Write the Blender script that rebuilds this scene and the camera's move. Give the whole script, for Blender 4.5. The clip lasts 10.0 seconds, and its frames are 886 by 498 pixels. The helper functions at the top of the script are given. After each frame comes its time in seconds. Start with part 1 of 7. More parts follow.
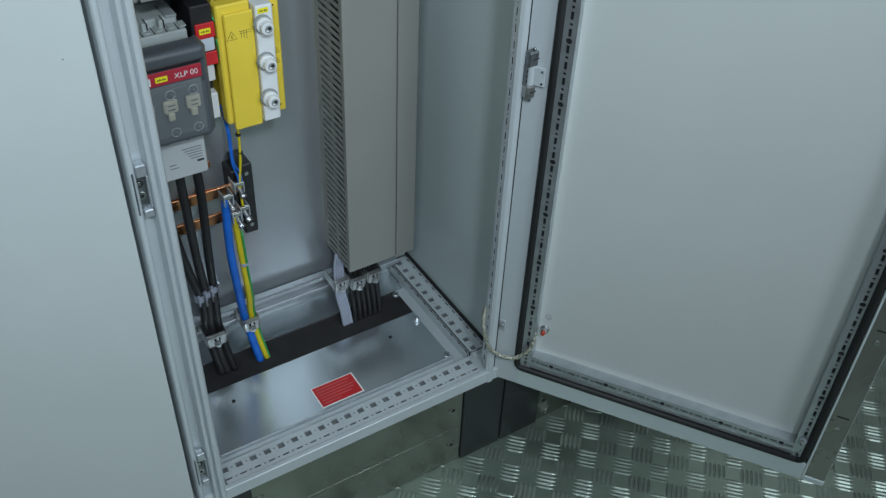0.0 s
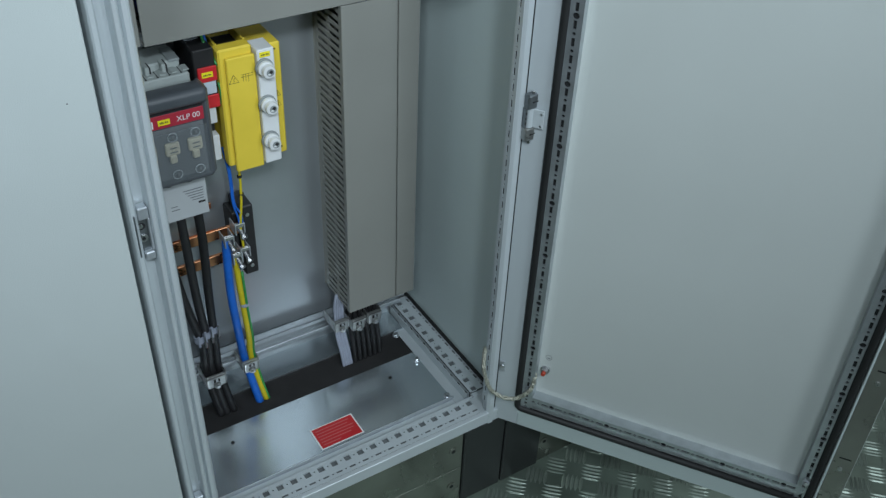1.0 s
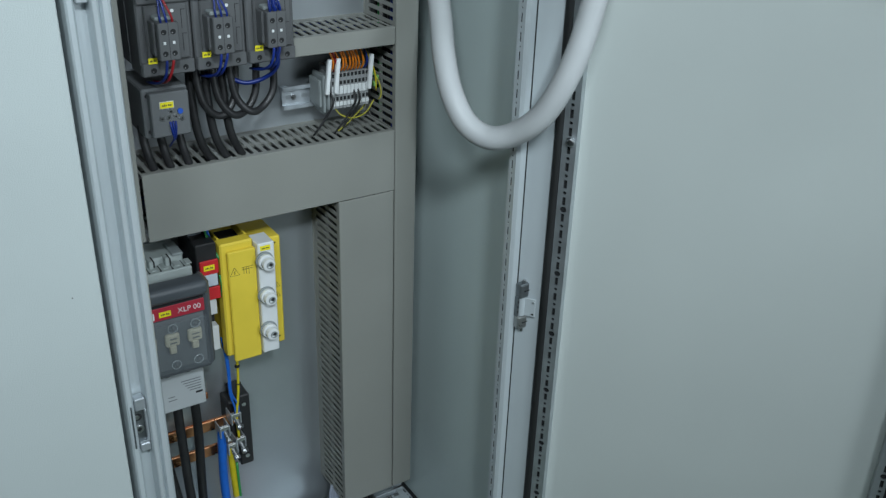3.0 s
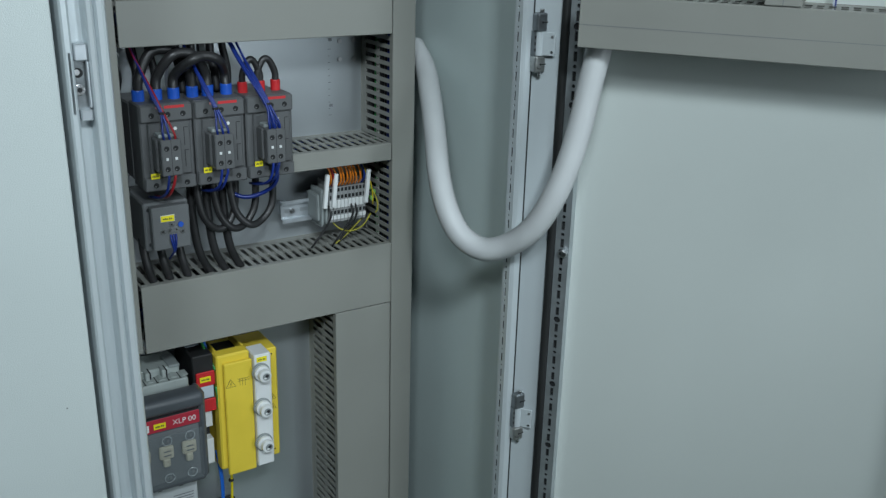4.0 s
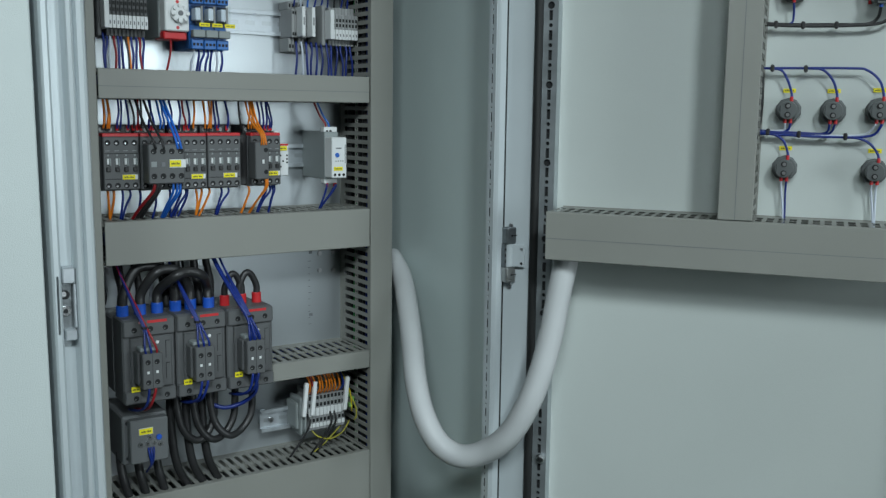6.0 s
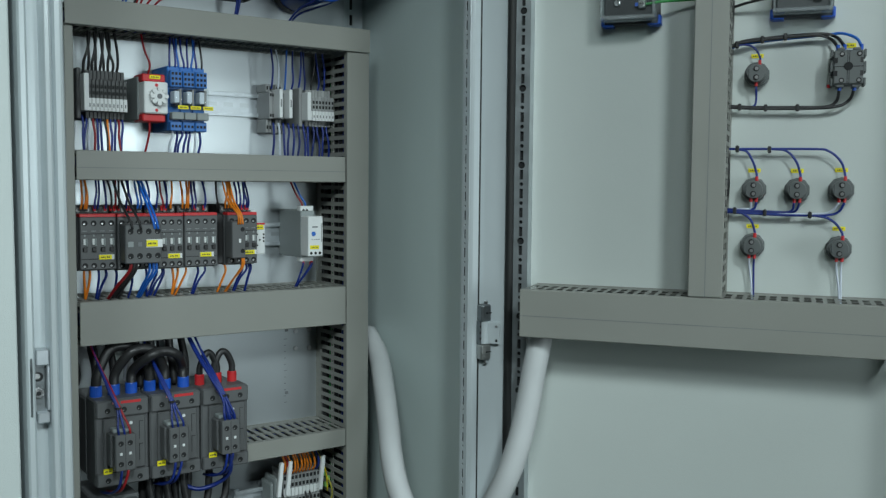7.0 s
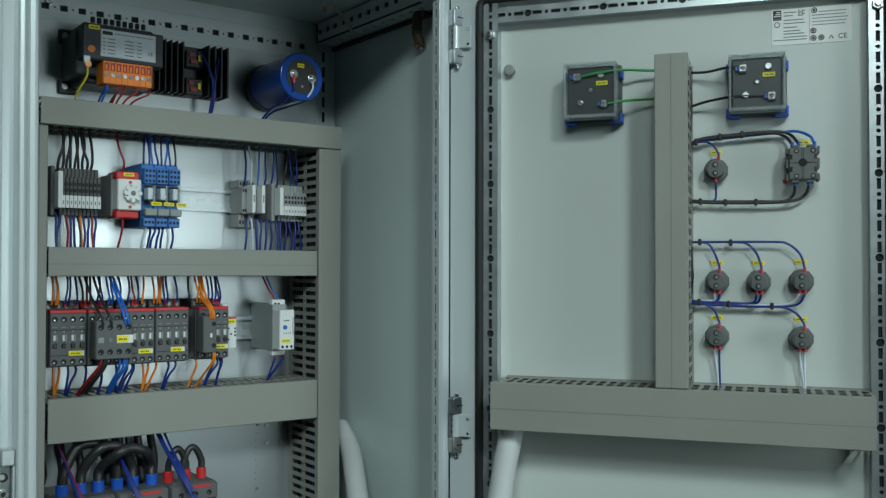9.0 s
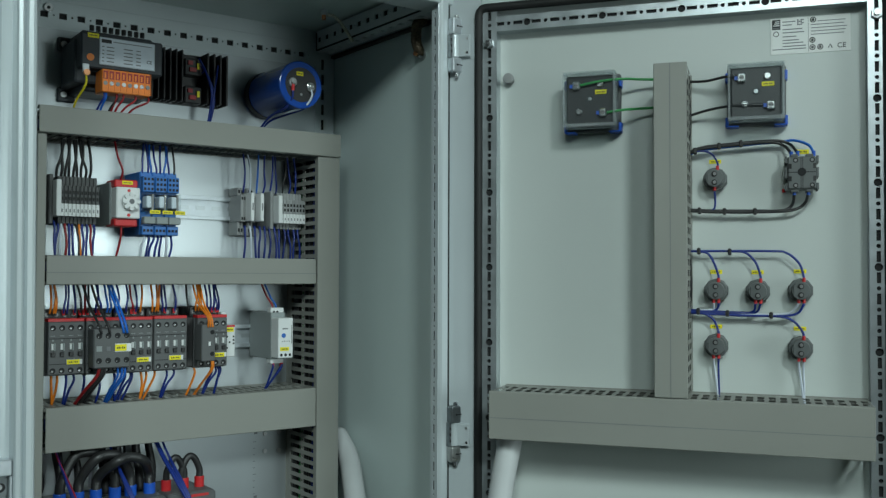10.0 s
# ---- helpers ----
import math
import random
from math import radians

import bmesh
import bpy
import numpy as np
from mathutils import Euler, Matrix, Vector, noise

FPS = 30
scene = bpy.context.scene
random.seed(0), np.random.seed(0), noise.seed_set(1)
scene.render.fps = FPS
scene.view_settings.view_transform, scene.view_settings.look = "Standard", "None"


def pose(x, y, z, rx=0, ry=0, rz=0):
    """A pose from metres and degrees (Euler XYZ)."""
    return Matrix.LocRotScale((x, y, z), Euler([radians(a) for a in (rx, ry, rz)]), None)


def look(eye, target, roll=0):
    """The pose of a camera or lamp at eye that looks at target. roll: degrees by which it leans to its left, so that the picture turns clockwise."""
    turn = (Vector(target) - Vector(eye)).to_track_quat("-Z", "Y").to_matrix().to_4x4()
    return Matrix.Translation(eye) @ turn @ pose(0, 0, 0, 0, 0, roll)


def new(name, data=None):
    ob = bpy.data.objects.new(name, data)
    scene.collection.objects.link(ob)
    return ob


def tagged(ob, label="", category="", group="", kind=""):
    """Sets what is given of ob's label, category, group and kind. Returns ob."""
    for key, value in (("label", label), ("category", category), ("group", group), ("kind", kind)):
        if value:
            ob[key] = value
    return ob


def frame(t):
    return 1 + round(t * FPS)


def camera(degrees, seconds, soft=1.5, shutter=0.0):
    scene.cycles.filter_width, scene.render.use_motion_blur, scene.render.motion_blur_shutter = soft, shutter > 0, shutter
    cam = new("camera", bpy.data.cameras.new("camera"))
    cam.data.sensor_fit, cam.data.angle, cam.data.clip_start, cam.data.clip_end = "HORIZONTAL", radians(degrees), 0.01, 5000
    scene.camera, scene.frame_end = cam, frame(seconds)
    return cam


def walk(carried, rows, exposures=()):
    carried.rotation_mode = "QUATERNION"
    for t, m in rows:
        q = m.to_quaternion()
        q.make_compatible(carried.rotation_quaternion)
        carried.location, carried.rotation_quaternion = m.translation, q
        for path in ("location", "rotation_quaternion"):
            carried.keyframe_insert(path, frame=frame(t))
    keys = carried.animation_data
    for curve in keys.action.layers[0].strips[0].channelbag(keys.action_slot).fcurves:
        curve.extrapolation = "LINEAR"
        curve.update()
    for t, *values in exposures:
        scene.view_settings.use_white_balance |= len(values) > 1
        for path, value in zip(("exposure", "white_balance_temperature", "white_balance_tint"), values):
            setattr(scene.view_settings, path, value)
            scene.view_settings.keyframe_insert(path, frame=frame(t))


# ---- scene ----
cam = camera(49.69, 10.0, soft=1.35)
# seconds, eye, target, lean
PATH = [
    (0, (-0.1849, -0.9396, 1.5156), (0.4543, 0.0136, 0.5498), 2.825),
    (0.5, (-0.185, -0.939, 1.5171), (0.4599, 0.0245, 0.5653), 2.750),
    (1, (-0.1866, -0.9391, 1.5211), (0.4724, 0.0462, 0.6018), 2.697),
    (1.5, (-0.1891, -0.9407, 1.5267), (0.487, 0.0724, 0.6512), 2.549),
    (2, (-0.1894, -0.9444, 1.5327), (0.5058, 0.1034, 0.7149), 2.490),
    (2.5, (-0.1903, -0.9515, 1.5374), (0.5247, 0.1327, 0.7869), 2.155),
    (4, (-0.1935, -0.9812, 1.5383), (0.5737, 0.2036, 1.0309), 1.524),
    (4.5, (-0.1946, -0.9896, 1.5431), (0.5848, 0.2181, 1.1142), 1.278),
    (5, (-0.1959, -0.9963, 1.5506), (0.5968, 0.2269, 1.1963), 1.057),
    (5.5, (-0.1973, -1.0033, 1.5584), (0.6087, 0.2302, 1.2776), 0.824),
    (6, (-0.1985, -1.0099, 1.5648), (0.6236, 0.2264, 1.351), 0.712),
    (7.5, (-0.2036, -1.0268, 1.5761), (0.6665, 0.1939, 1.5233), 0.411),
    (8, (-0.2047, -1.0317, 1.5787), (0.6748, 0.1834, 1.5673), 0.300),
    (8.5, (-0.2053, -1.0361, 1.5809), (0.6803, 0.1744, 1.5998), 0.170),
    (9, (-0.2051, -1.0383, 1.5829), (0.6833, 0.1698, 1.6177), 0.117),
    (9.5, (-0.2046, -1.0388, 1.5852), (0.6844, 0.1687, 1.6257), 0.114),
    (10, (-0.2037, -1.0377, 1.5882), (0.6853, 0.1698, 1.6303), 0.171),
]
walk(cam, [(t, look(e, a, r)) for t, e, a, r in PATH],
     exposures=[(0.0, 0.13, 6280, 19), (4.0, -0.03, 6430, 17), (6.0, -0.18, 6550, 15), (8.0, -0.27, 6620, 8), (10.0, -0.29, 6640, 6)])

# ---- world and light ----
world = bpy.data.worlds.new("room_light")
scene.world = world
world.use_nodes = True
world.node_tree.nodes["Background"].inputs[0].default_value = (0.60, 0.93, 1.0, 1)
world.node_tree.nodes["Background"].inputs[1].default_value = 0.11


def area(name, eye, target, w, h, watts, colour, spread=180):
    d = bpy.data.lights.new(name, "AREA")
    d.shape, d.size, d.size_y, d.energy, d.color = "RECTANGLE", w, h, watts, colour
    d.spread = radians(spread)
    ob = new(name, d)
    ob.matrix_world = look(eye, target)
    return ob


area("softbox_front", (1.02, -2.5, 1.60), (0.15, 0.0, 1.35), 0.60, 0.70, 5.5, (0.815, 0.975, 1.0), 100)
area("key_lamp", (-0.32, -2.10, 2.74), (0.30, 0.0, 1.20), 0.25, 0.25, 4.9, (0.815, 0.975, 1.0), 68)
area("softbox_side", (-0.95, -1.75, 2.66), (0.50, 0.1, 1.20), 0.42, 0.42, 3.3, (0.82, 0.985, 1.0), 72)
area("ceiling_panel", (1.20, -1.70, 3.15), (1.15, -1.60, 0.0), 0.60, 0.60, 8.0, (0.83, 0.98, 1.0), 130)
area("ceiling_panel", (2.70, 0.70, 3.15), (2.50, 0.50, 0.0), 1.20, 1.20, 5.0, (0.88, 0.99, 0.97), 140)


# ---- materials ----
def mat(name, colour, rough=0.5, metal=0.0, var=0.06, scale=12.0, grain=400.0, bump=0.05, spread=0.0, uneven=0.07):
    """Procedural surface: base colour with cloudy stains, fine grain relief and uneven gloss."""
    m = bpy.data.materials.new(name)
    m.use_nodes = True
    nt = m.node_tree
    b = nt.nodes["Principled BSDF"]
    tc = nt.nodes.new("ShaderNodeTexCoord")
    n1 = nt.nodes.new("ShaderNodeTexNoise")
    n1.inputs["Scale"].default_value, n1.inputs["Detail"].default_value = scale, 5
    n2 = nt.nodes.new("ShaderNodeTexNoise")
    n2.inputs["Scale"].default_value, n2.inputs["Detail"].default_value = grain, 2
    nt.links.new(tc.outputs["Object"], n1.inputs["Vector"])
    nt.links.new(tc.outputs["Object"], n2.inputs["Vector"])
    ramp = nt.nodes.new("ShaderNodeMapRange")
    ramp.inputs[1].default_value, ramp.inputs[2].default_value = 0.3, 0.7
    ramp.inputs[3].default_value, ramp.inputs[4].default_value = 1 - var, 1 + var
    nt.links.new(n1.outputs["Fac"], ramp.inputs[0])
    mul = nt.nodes.new("ShaderNodeMixRGB")
    mul.blend_type, mul.inputs[0].default_value = "MULTIPLY", 1.0
    mul.inputs[1].default_value = (*colour, 1)
    nt.links.new(ramp.outputs[0], mul.inputs[2])
    out = mul.outputs[0]
    if spread:
        info = nt.nodes.new("ShaderNodeObjectInfo")
        hsv = nt.nodes.new("ShaderNodeHueSaturation")
        r2 = nt.nodes.new("ShaderNodeMapRange")
        r2.inputs[3].default_value, r2.inputs[4].default_value = 1 - spread, 1 + spread
        nt.links.new(info.outputs["Random"], r2.inputs[0])
        nt.links.new(r2.outputs[0], hsv.inputs["Value"])
        nt.links.new(out, hsv.inputs["Color"])
        out = hsv.outputs[0]
    nt.links.new(out, b.inputs["Base Color"])
    r = nt.nodes.new("ShaderNodeMapRange")
    r.inputs[1].default_value, r.inputs[2].default_value = 0.3, 0.7
    r.inputs[3].default_value, r.inputs[4].default_value = max(0.02, rough - uneven), min(1, rough + uneven)
    nt.links.new(n1.outputs["Fac"], r.inputs[0])
    nt.links.new(r.outputs[0], b.inputs["Roughness"])
    b.inputs["Metallic"].default_value = metal
    if bump:
        bn = nt.nodes.new("ShaderNodeBump")
        bn.inputs["Strength"].default_value, bn.inputs["Distance"].default_value = bump, 0.001
        nt.links.new(n2.outputs["Fac"], bn.inputs["Height"])
        nt.links.new(bn.outputs[0], b.inputs["Normal"])
    return m


def clear(name, colour, rough=0.08, alpha_mix=0.16):
    """Clear plastic: see-through with a glossy coat."""
    m = bpy.data.materials.new(name)
    m.use_nodes = True
    nt = m.node_tree
    b = nt.nodes["Principled BSDF"]
    b.inputs["Base Color"].default_value = (*colour, 1)
    b.inputs["Roughness"].default_value = rough
    tr = nt.nodes.new("ShaderNodeBsdfTransparent")
    tr.inputs[0].default_value = (0.93, 0.95, 0.95, 1)
    mix = nt.nodes.new("ShaderNodeMixShader")
    mix.inputs[0].default_value = alpha_mix
    nt.links.new(tr.outputs[0], mix.inputs[1])
    nt.links.new(b.outputs[0], mix.inputs[2])
    nt.links.new(mix.outputs[0], nt.nodes["Material Output"].inputs[0])
    return m


PAINT = mat("grey_powder_coat", (0.545, 0.602, 0.592), 0.38, var=0.03, scale=4, grain=950, bump=0.40)
DOOR_IN = mat("grey_powder_coat_door", (0.545, 0.589, 0.567), 0.36, var=0.03, scale=3, grain=900, bump=0.14)
PAINT_IN = mat("grey_powder_coat_inside", (0.505, 0.590, 0.580), 0.35, var=0.03, scale=4, grain=900, bump=0.12)
FRAME = mat("primer_coated_frame", (0.55, 0.605, 0.625), 0.31, 0.20, var=0.02, scale=9, grain=700, bump=0.03, uneven=0.015)
ZINC = mat("galvanised_sheet", (0.43, 0.465, 0.485), 0.31, 0.65, var=0.04, scale=7, grain=500, bump=0.02, uneven=0.02)
CLAMPZ = mat("clamp_zinc", (0.40, 0.41, 0.40), 0.33, 0.85, var=0.2, scale=70, bump=0.1)
ZINC_BRIGHT = mat("zinc_plated_steel", (0.50, 0.54, 0.57), 0.36, 0.6, var=0.10, scale=60, bump=0.06)
DULL = mat("dull_screw_steel", (0.22, 0.22, 0.22), 0.5, 0.8, var=0.1, scale=90)
STEEL = mat("bright_steel", (0.55, 0.56, 0.57), 0.30, 1.0, var=0.08, scale=90, bump=0.04)
STRIP = mat("zinc_door_strip", (0.46, 0.50, 0.52), 0.32, 0.72, var=0.12, scale=40, grain=500, bump=0.03, uneven=0.04)
COVER = mat("grey_green_cover_plastic", (0.36, 0.40, 0.385), 0.48, var=0.05, scale=50)
GLAND = mat("galvanised_floor_plate", (0.60, 0.67, 0.70), 0.24, 0.85, var=0.04, scale=5, grain=500, bump=0.02, uneven=0.02)
PLINTH = mat("galvanised_plinth_sheet", (0.24, 0.25, 0.22), 0.28, 0.85, var=0.22, scale=9, grain=260, bump=0.1)
BARE = mat("bare_rim_metal", (0.30, 0.305, 0.275), 0.30, 0.8, var=0.15, scale=10)
# Lighter copy of TREAD: the highlights the bars catch are in its colour.
TREAD_BAR = mat("highlit_tread_marks", (0.38, 0.455, 0.39), 0.36, 0.70, var=0.3, scale=9, grain=120, bump=0.1)
TREAD = mat("aluminium_tread_plate", (0.245, 0.310, 0.255), 0.42, 0.60, var=0.25, scale=7, grain=120, bump=0.12)
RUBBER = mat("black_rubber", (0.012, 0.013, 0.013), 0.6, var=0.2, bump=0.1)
# Darkened frame colour for the shade inside the bottom frame's holes.
HOLLOW = mat("frame_hole_shade", (0.16, 0.175, 0.18), 0.5, 0.2, var=0.2, scale=60)
# Near-black colour that stands in for shade in holes, wells and gaps.
DARK = mat("recess_shade", (0.012, 0.013, 0.014), 0.8, var=0.1)
FOAM = mat("dark_foam", (0.022, 0.021, 0.021), 0.95, var=0.25, scale=40, grain=700, bump=0.6)
DUCT = mat("grey_duct_plastic", (0.252, 0.257, 0.234), 0.48, var=0.035, scale=8, grain=600, bump=0.08)
DEVICE = mat("dark_grey_device_plastic", (0.098, 0.102, 0.105), 0.5, var=0.06, scale=40, grain=900, bump=0.1)
METER_BACK = mat("meter_back_plastic", (0.030, 0.032, 0.034), 0.42, var=0.08, scale=40, bump=0.05)
DEVICE_LIGHT = mat("mid_grey_device_plastic", (0.26, 0.29, 0.29), 0.5, var=0.05, scale=40, bump=0.06)
TERMINAL = mat("grey_terminal_plastic", (0.30, 0.31, 0.31), 0.5, var=0.06, scale=60, bump=0.06, spread=0.12)
WHITE = mat("white_plastic", (0.72, 0.74, 0.74), 0.45, var=0.04, scale=40, bump=0.04)
BLACK = mat("black_plastic", (0.018, 0.018, 0.019), 0.45, var=0.1, scale=40, bump=0.06)
RED = mat("red_plastic", (0.56, 0.022, 0.026), 0.42, var=0.06, scale=40)
YELLOW = mat("yellow_plastic", (0.76, 0.57, 0.05), 0.5, var=0.04, scale=25, bump=0.05)
TAG = mat("yellow_marker", (0.85, 0.74, 0.01), 0.55, var=0.04, scale=90)
ORANGE = mat("orange_plastic", (0.78, 0.21, 0.025), 0.45, var=0.05, scale=60)
BLUE = mat("blue_plastic", (0.011, 0.090, 0.49), 0.42, var=0.06, scale=60)
BLUE_RELAY = mat("blue_relay_plastic", (0.028, 0.155, 0.47), 0.42, var=0.06, scale=60)
COPPER = mat("copper_bar", (0.62, 0.28, 0.14), 0.3, 1.0, var=0.15, scale=50)
INK = mat("black_ink", (0.02, 0.02, 0.022), 0.6, var=0.05)
TAGINK = mat("worn_tag_print", (0.13, 0.12, 0.03), 0.6, var=0.2, scale=200)
GREYINK = mat("grey_ink", (0.16, 0.17, 0.18), 0.6, var=0.05)
PLATEBLUE = mat("pale_blue_plate_print", (0.66, 0.72, 0.80), 0.4, var=0.05, scale=60)
PAPER = mat("white_label_paper", (0.86, 0.87, 0.85), 0.55, var=0.03)
SILVER = mat("silver_label", (0.50, 0.56, 0.62), 0.45, var=0.04)
HOSE = mat("white_corrugated_hose", (0.52, 0.54, 0.545), 0.45, var=0.03, scale=20, bump=0.04)
CLEAR = clear("clear_cover", (0.50, 0.55, 0.57), 0.06, 0.035)
MILKY = clear("milky_cover_edge", (0.60, 0.65, 0.67), 0.15, 0.30)
SMOKE = clear("smoked_window", (0.30, 0.32, 0.34), 0.10, 0.13)
CREAM = mat("cream_ceramic", (0.64, 0.57, 0.44), 0.5, var=0.06)
W_BLACK = mat("black_cable_sheath", (0.020, 0.020, 0.021), 0.42, var=0.15, scale=60, spread=0.2)
W_BLUE = mat("dark_blue_wire", (0.006, 0.024, 0.18), 0.4, var=0.1, scale=60, spread=0.25)
W_LBLUE = mat("light_blue_wire", (0.01, 0.13, 0.55), 0.4, var=0.1, scale=60, spread=0.1)
W_ORANGE = mat("orange_wire", (0.72, 0.20, 0.012), 0.42, var=0.1, scale=60, spread=0.1)
W_RED = mat("red_wire", (0.28, 0.010, 0.014), 0.42, var=0.1, scale=60, spread=0.1)
W_GREEN = mat("green_wire", (0.03, 0.28, 0.07), 0.42, var=0.1, scale=60)
W_YG = mat("yellow_cable", (0.62, 0.50, 0.012), 0.42, var=0.08, scale=60)
W_WHITE = mat("white_wire", (0.55, 0.60, 0.68), 0.42, var=0.06, scale=60)
W_DUSTY = mat("dusty_yellow_wire", (0.40, 0.37, 0.04), 0.5, var=0.2, scale=60)
TERM_DARK = mat("dark_terminal_plastic", (0.070, 0.073, 0.074), 0.5, var=0.08, scale=60, spread=0.15)
W_GREY = mat("grey_cable", (0.33, 0.36, 0.44), 0.45, var=0.06, scale=60)
BRAID_DARK = mat("tarnished_copper_braid", (0.11, 0.085, 0.055), 0.55, 0.5, var=0.5, scale=400, grain=700, bump=0.9)
BRAID = mat("tinned_copper_braid", (0.50, 0.50, 0.42), 0.4, 0.8, var=0.35, scale=500, grain=900, bump=0.8)
CAPBLUE = mat("blue_capacitor_sleeve", (0.012, 0.07, 0.36), 0.22, var=0.06, scale=20)
ROOM = mat("room_wall_paint", (0.30, 0.32, 0.32), 0.8, var=0.08, scale=2)

# ---- building helpers ----
DOOR = pose(0.6037, -0.0451, 0, 0, 0, -55.1)
ORG = {}


def thing(name, o, label, category, group="", on_door=False, kind=""):
    e = new(name)
    e.empty_display_size = 0.02
    e.matrix_world = (DOOR if on_door else Matrix()) @ Matrix.Translation(o)
    ORG[e.name] = Vector(o)
    return tagged(e, label, category, group, kind)


def part(name, bm, material, parent, label="", smooth=False):
    """Links a bmesh, drawn in cabinet or door coordinates, as one mesh under a thing or a part."""
    o = ORG[parent.name]
    bmesh.ops.translate(bm, verts=bm.verts, vec=-o)
    me = bpy.data.meshes.new(name)
    bm.to_mesh(me)
    bm.free()
    me.materials.append(material)
    if smooth:
        me.polygons.foreach_set("use_smooth", [True] * len(me.polygons))
    ob = new(name, me)
    ob.parent = parent
    ORG[ob.name] = o
    if label:
        tagged(ob, label)
    return ob


def solo(name, bm, material, o, label, category, group="", on_door=False, smooth=False, kind=""):
    """A thing that is one mesh."""
    o = Vector(o)
    bmesh.ops.translate(bm, verts=bm.verts, vec=-o)
    me = bpy.data.meshes.new(name)
    bm.to_mesh(me)
    bm.free()
    me.materials.append(material)
    if smooth:
        me.polygons.foreach_set("use_smooth", [True] * len(me.polygons))
    ob = new(name, me)
    ob.matrix_world = (DOOR if on_door else Matrix()) @ Matrix.Translation(o)
    ORG[ob.name] = o
    return tagged(ob, label, category, group, kind)


def box(x0, x1, y0, y1, z0, z1, b=0.0, bm=None, seg=1):
    bm = bm or bmesh.new()
    m = Matrix.LocRotScale(((x0 + x1) / 2, (y0 + y1) / 2, (z0 + z1) / 2), None, (abs(x1 - x0), abs(y1 - y0), abs(z1 - z0)))
    g = bmesh.ops.create_cube(bm, size=1, matrix=m)
    if b:
        edges = {e for v in g["verts"] for e in v.link_edges}
        bmesh.ops.bevel(bm, geom=list(edges), offset=b, segments=seg, affect="EDGES", profile=0.5)
    return bm


def cyl(c, r, depth, axis="y", r2=None, n=20, bm=None, b=0.0):
    """A cylinder from c along axis by depth."""
    bm = bm or bmesh.new()
    turn = {"y": pose(0, 0, 0, -90), "z": Matrix(), "x": pose(0, 0, 0, 0, 90)}[axis]
    g = bmesh.ops.create_cone(bm, cap_ends=True, segments=n, radius1=r, radius2=r if r2 is None else r2, depth=abs(depth),
                              matrix=Matrix.Translation(c) @ turn @ Matrix.Translation((0, 0, depth / 2)) @ (pose(0, 0, 0) if depth > 0 else pose(0, 0, 0, 180)))
    if b:
        edges = [e for e in {e for v in g["verts"] for e in v.link_edges} if e.is_boundary or len(e.link_faces) == 2 and e.calc_face_angle(0) > 1.0]
        bmesh.ops.bevel(bm, geom=edges, offset=b, segments=2, affect="EDGES", profile=0.5)
    return bm


def smooth_path(pts, step=5):
    p = [Vector(q) for q in pts]
    if len(p) < 3:
        return p
    p = [2 * p[0] - p[1]] + p + [2 * p[-1] - p[-2]]
    out = []
    for i in range(1, len(p) - 2):
        a, b, c, d = p[i - 1:i + 3]
        for k in range(step):
            t = k / step
            out.append(0.5 * (2 * b + (c - a) * t + (2 * a - 5 * b + 4 * c - d) * t * t + (3 * b - a - 3 * c + d) * t ** 3))
    return out + [p[-2]]


def tube(pts, r, n=8, step=5, bm=None, rib=0.0):
    """A round cable along a smooth path; rib: every other ring is that much thinner."""
    bm = bm or bmesh.new()
    path = smooth_path(pts, step)
    t0 = (path[1] - path[0]).normalized()
    u = t0.orthogonal().normalized()
    rings = []
    for i, q in enumerate(path):
        t = (path[min(i + 1, len(path) - 1)] - path[max(i - 1, 0)]).normalized()
        u = (u - t * u.dot(t)).normalized()
        w = t.cross(u)
        rr = r - (rib if i % 2 else 0)
        rings.append([bm.verts.new(q + rr * (math.cos(2 * math.pi * k / n) * u + math.sin(2 * math.pi * k / n) * w)) for k in range(n)])
    for a, b in zip(rings, rings[1:]):
        for k in range(n):
            bm.faces.new((a[k], a[(k + 1) % n], b[(k + 1) % n], b[k]))
    bm.faces.new(rings[0][::-1])
    bm.faces.new(rings[-1])
    return bm


def braid(pts, r, strands=5, turns=9, step=14):
    """A flat-laid strap of wound strands along a smooth path."""
    path = smooth_path(pts, step)
    bm = bmesh.new()
    for k in range(strands):
        line = []
        for i, q in enumerate(path):
            t = (path[min(i + 1, len(path) - 1)] - path[max(i - 1, 0)]).normalized()
            u = t.orthogonal().normalized()
            a = 2 * math.pi * (k / strands + turns * i / len(path) * (1 if k % 2 else -1))
            line.append(q + r * 0.55 * (math.cos(a) * u + math.sin(a) * t.cross(u)))
        tube(line, r * 0.42, 6, 1, bm)
    return bm


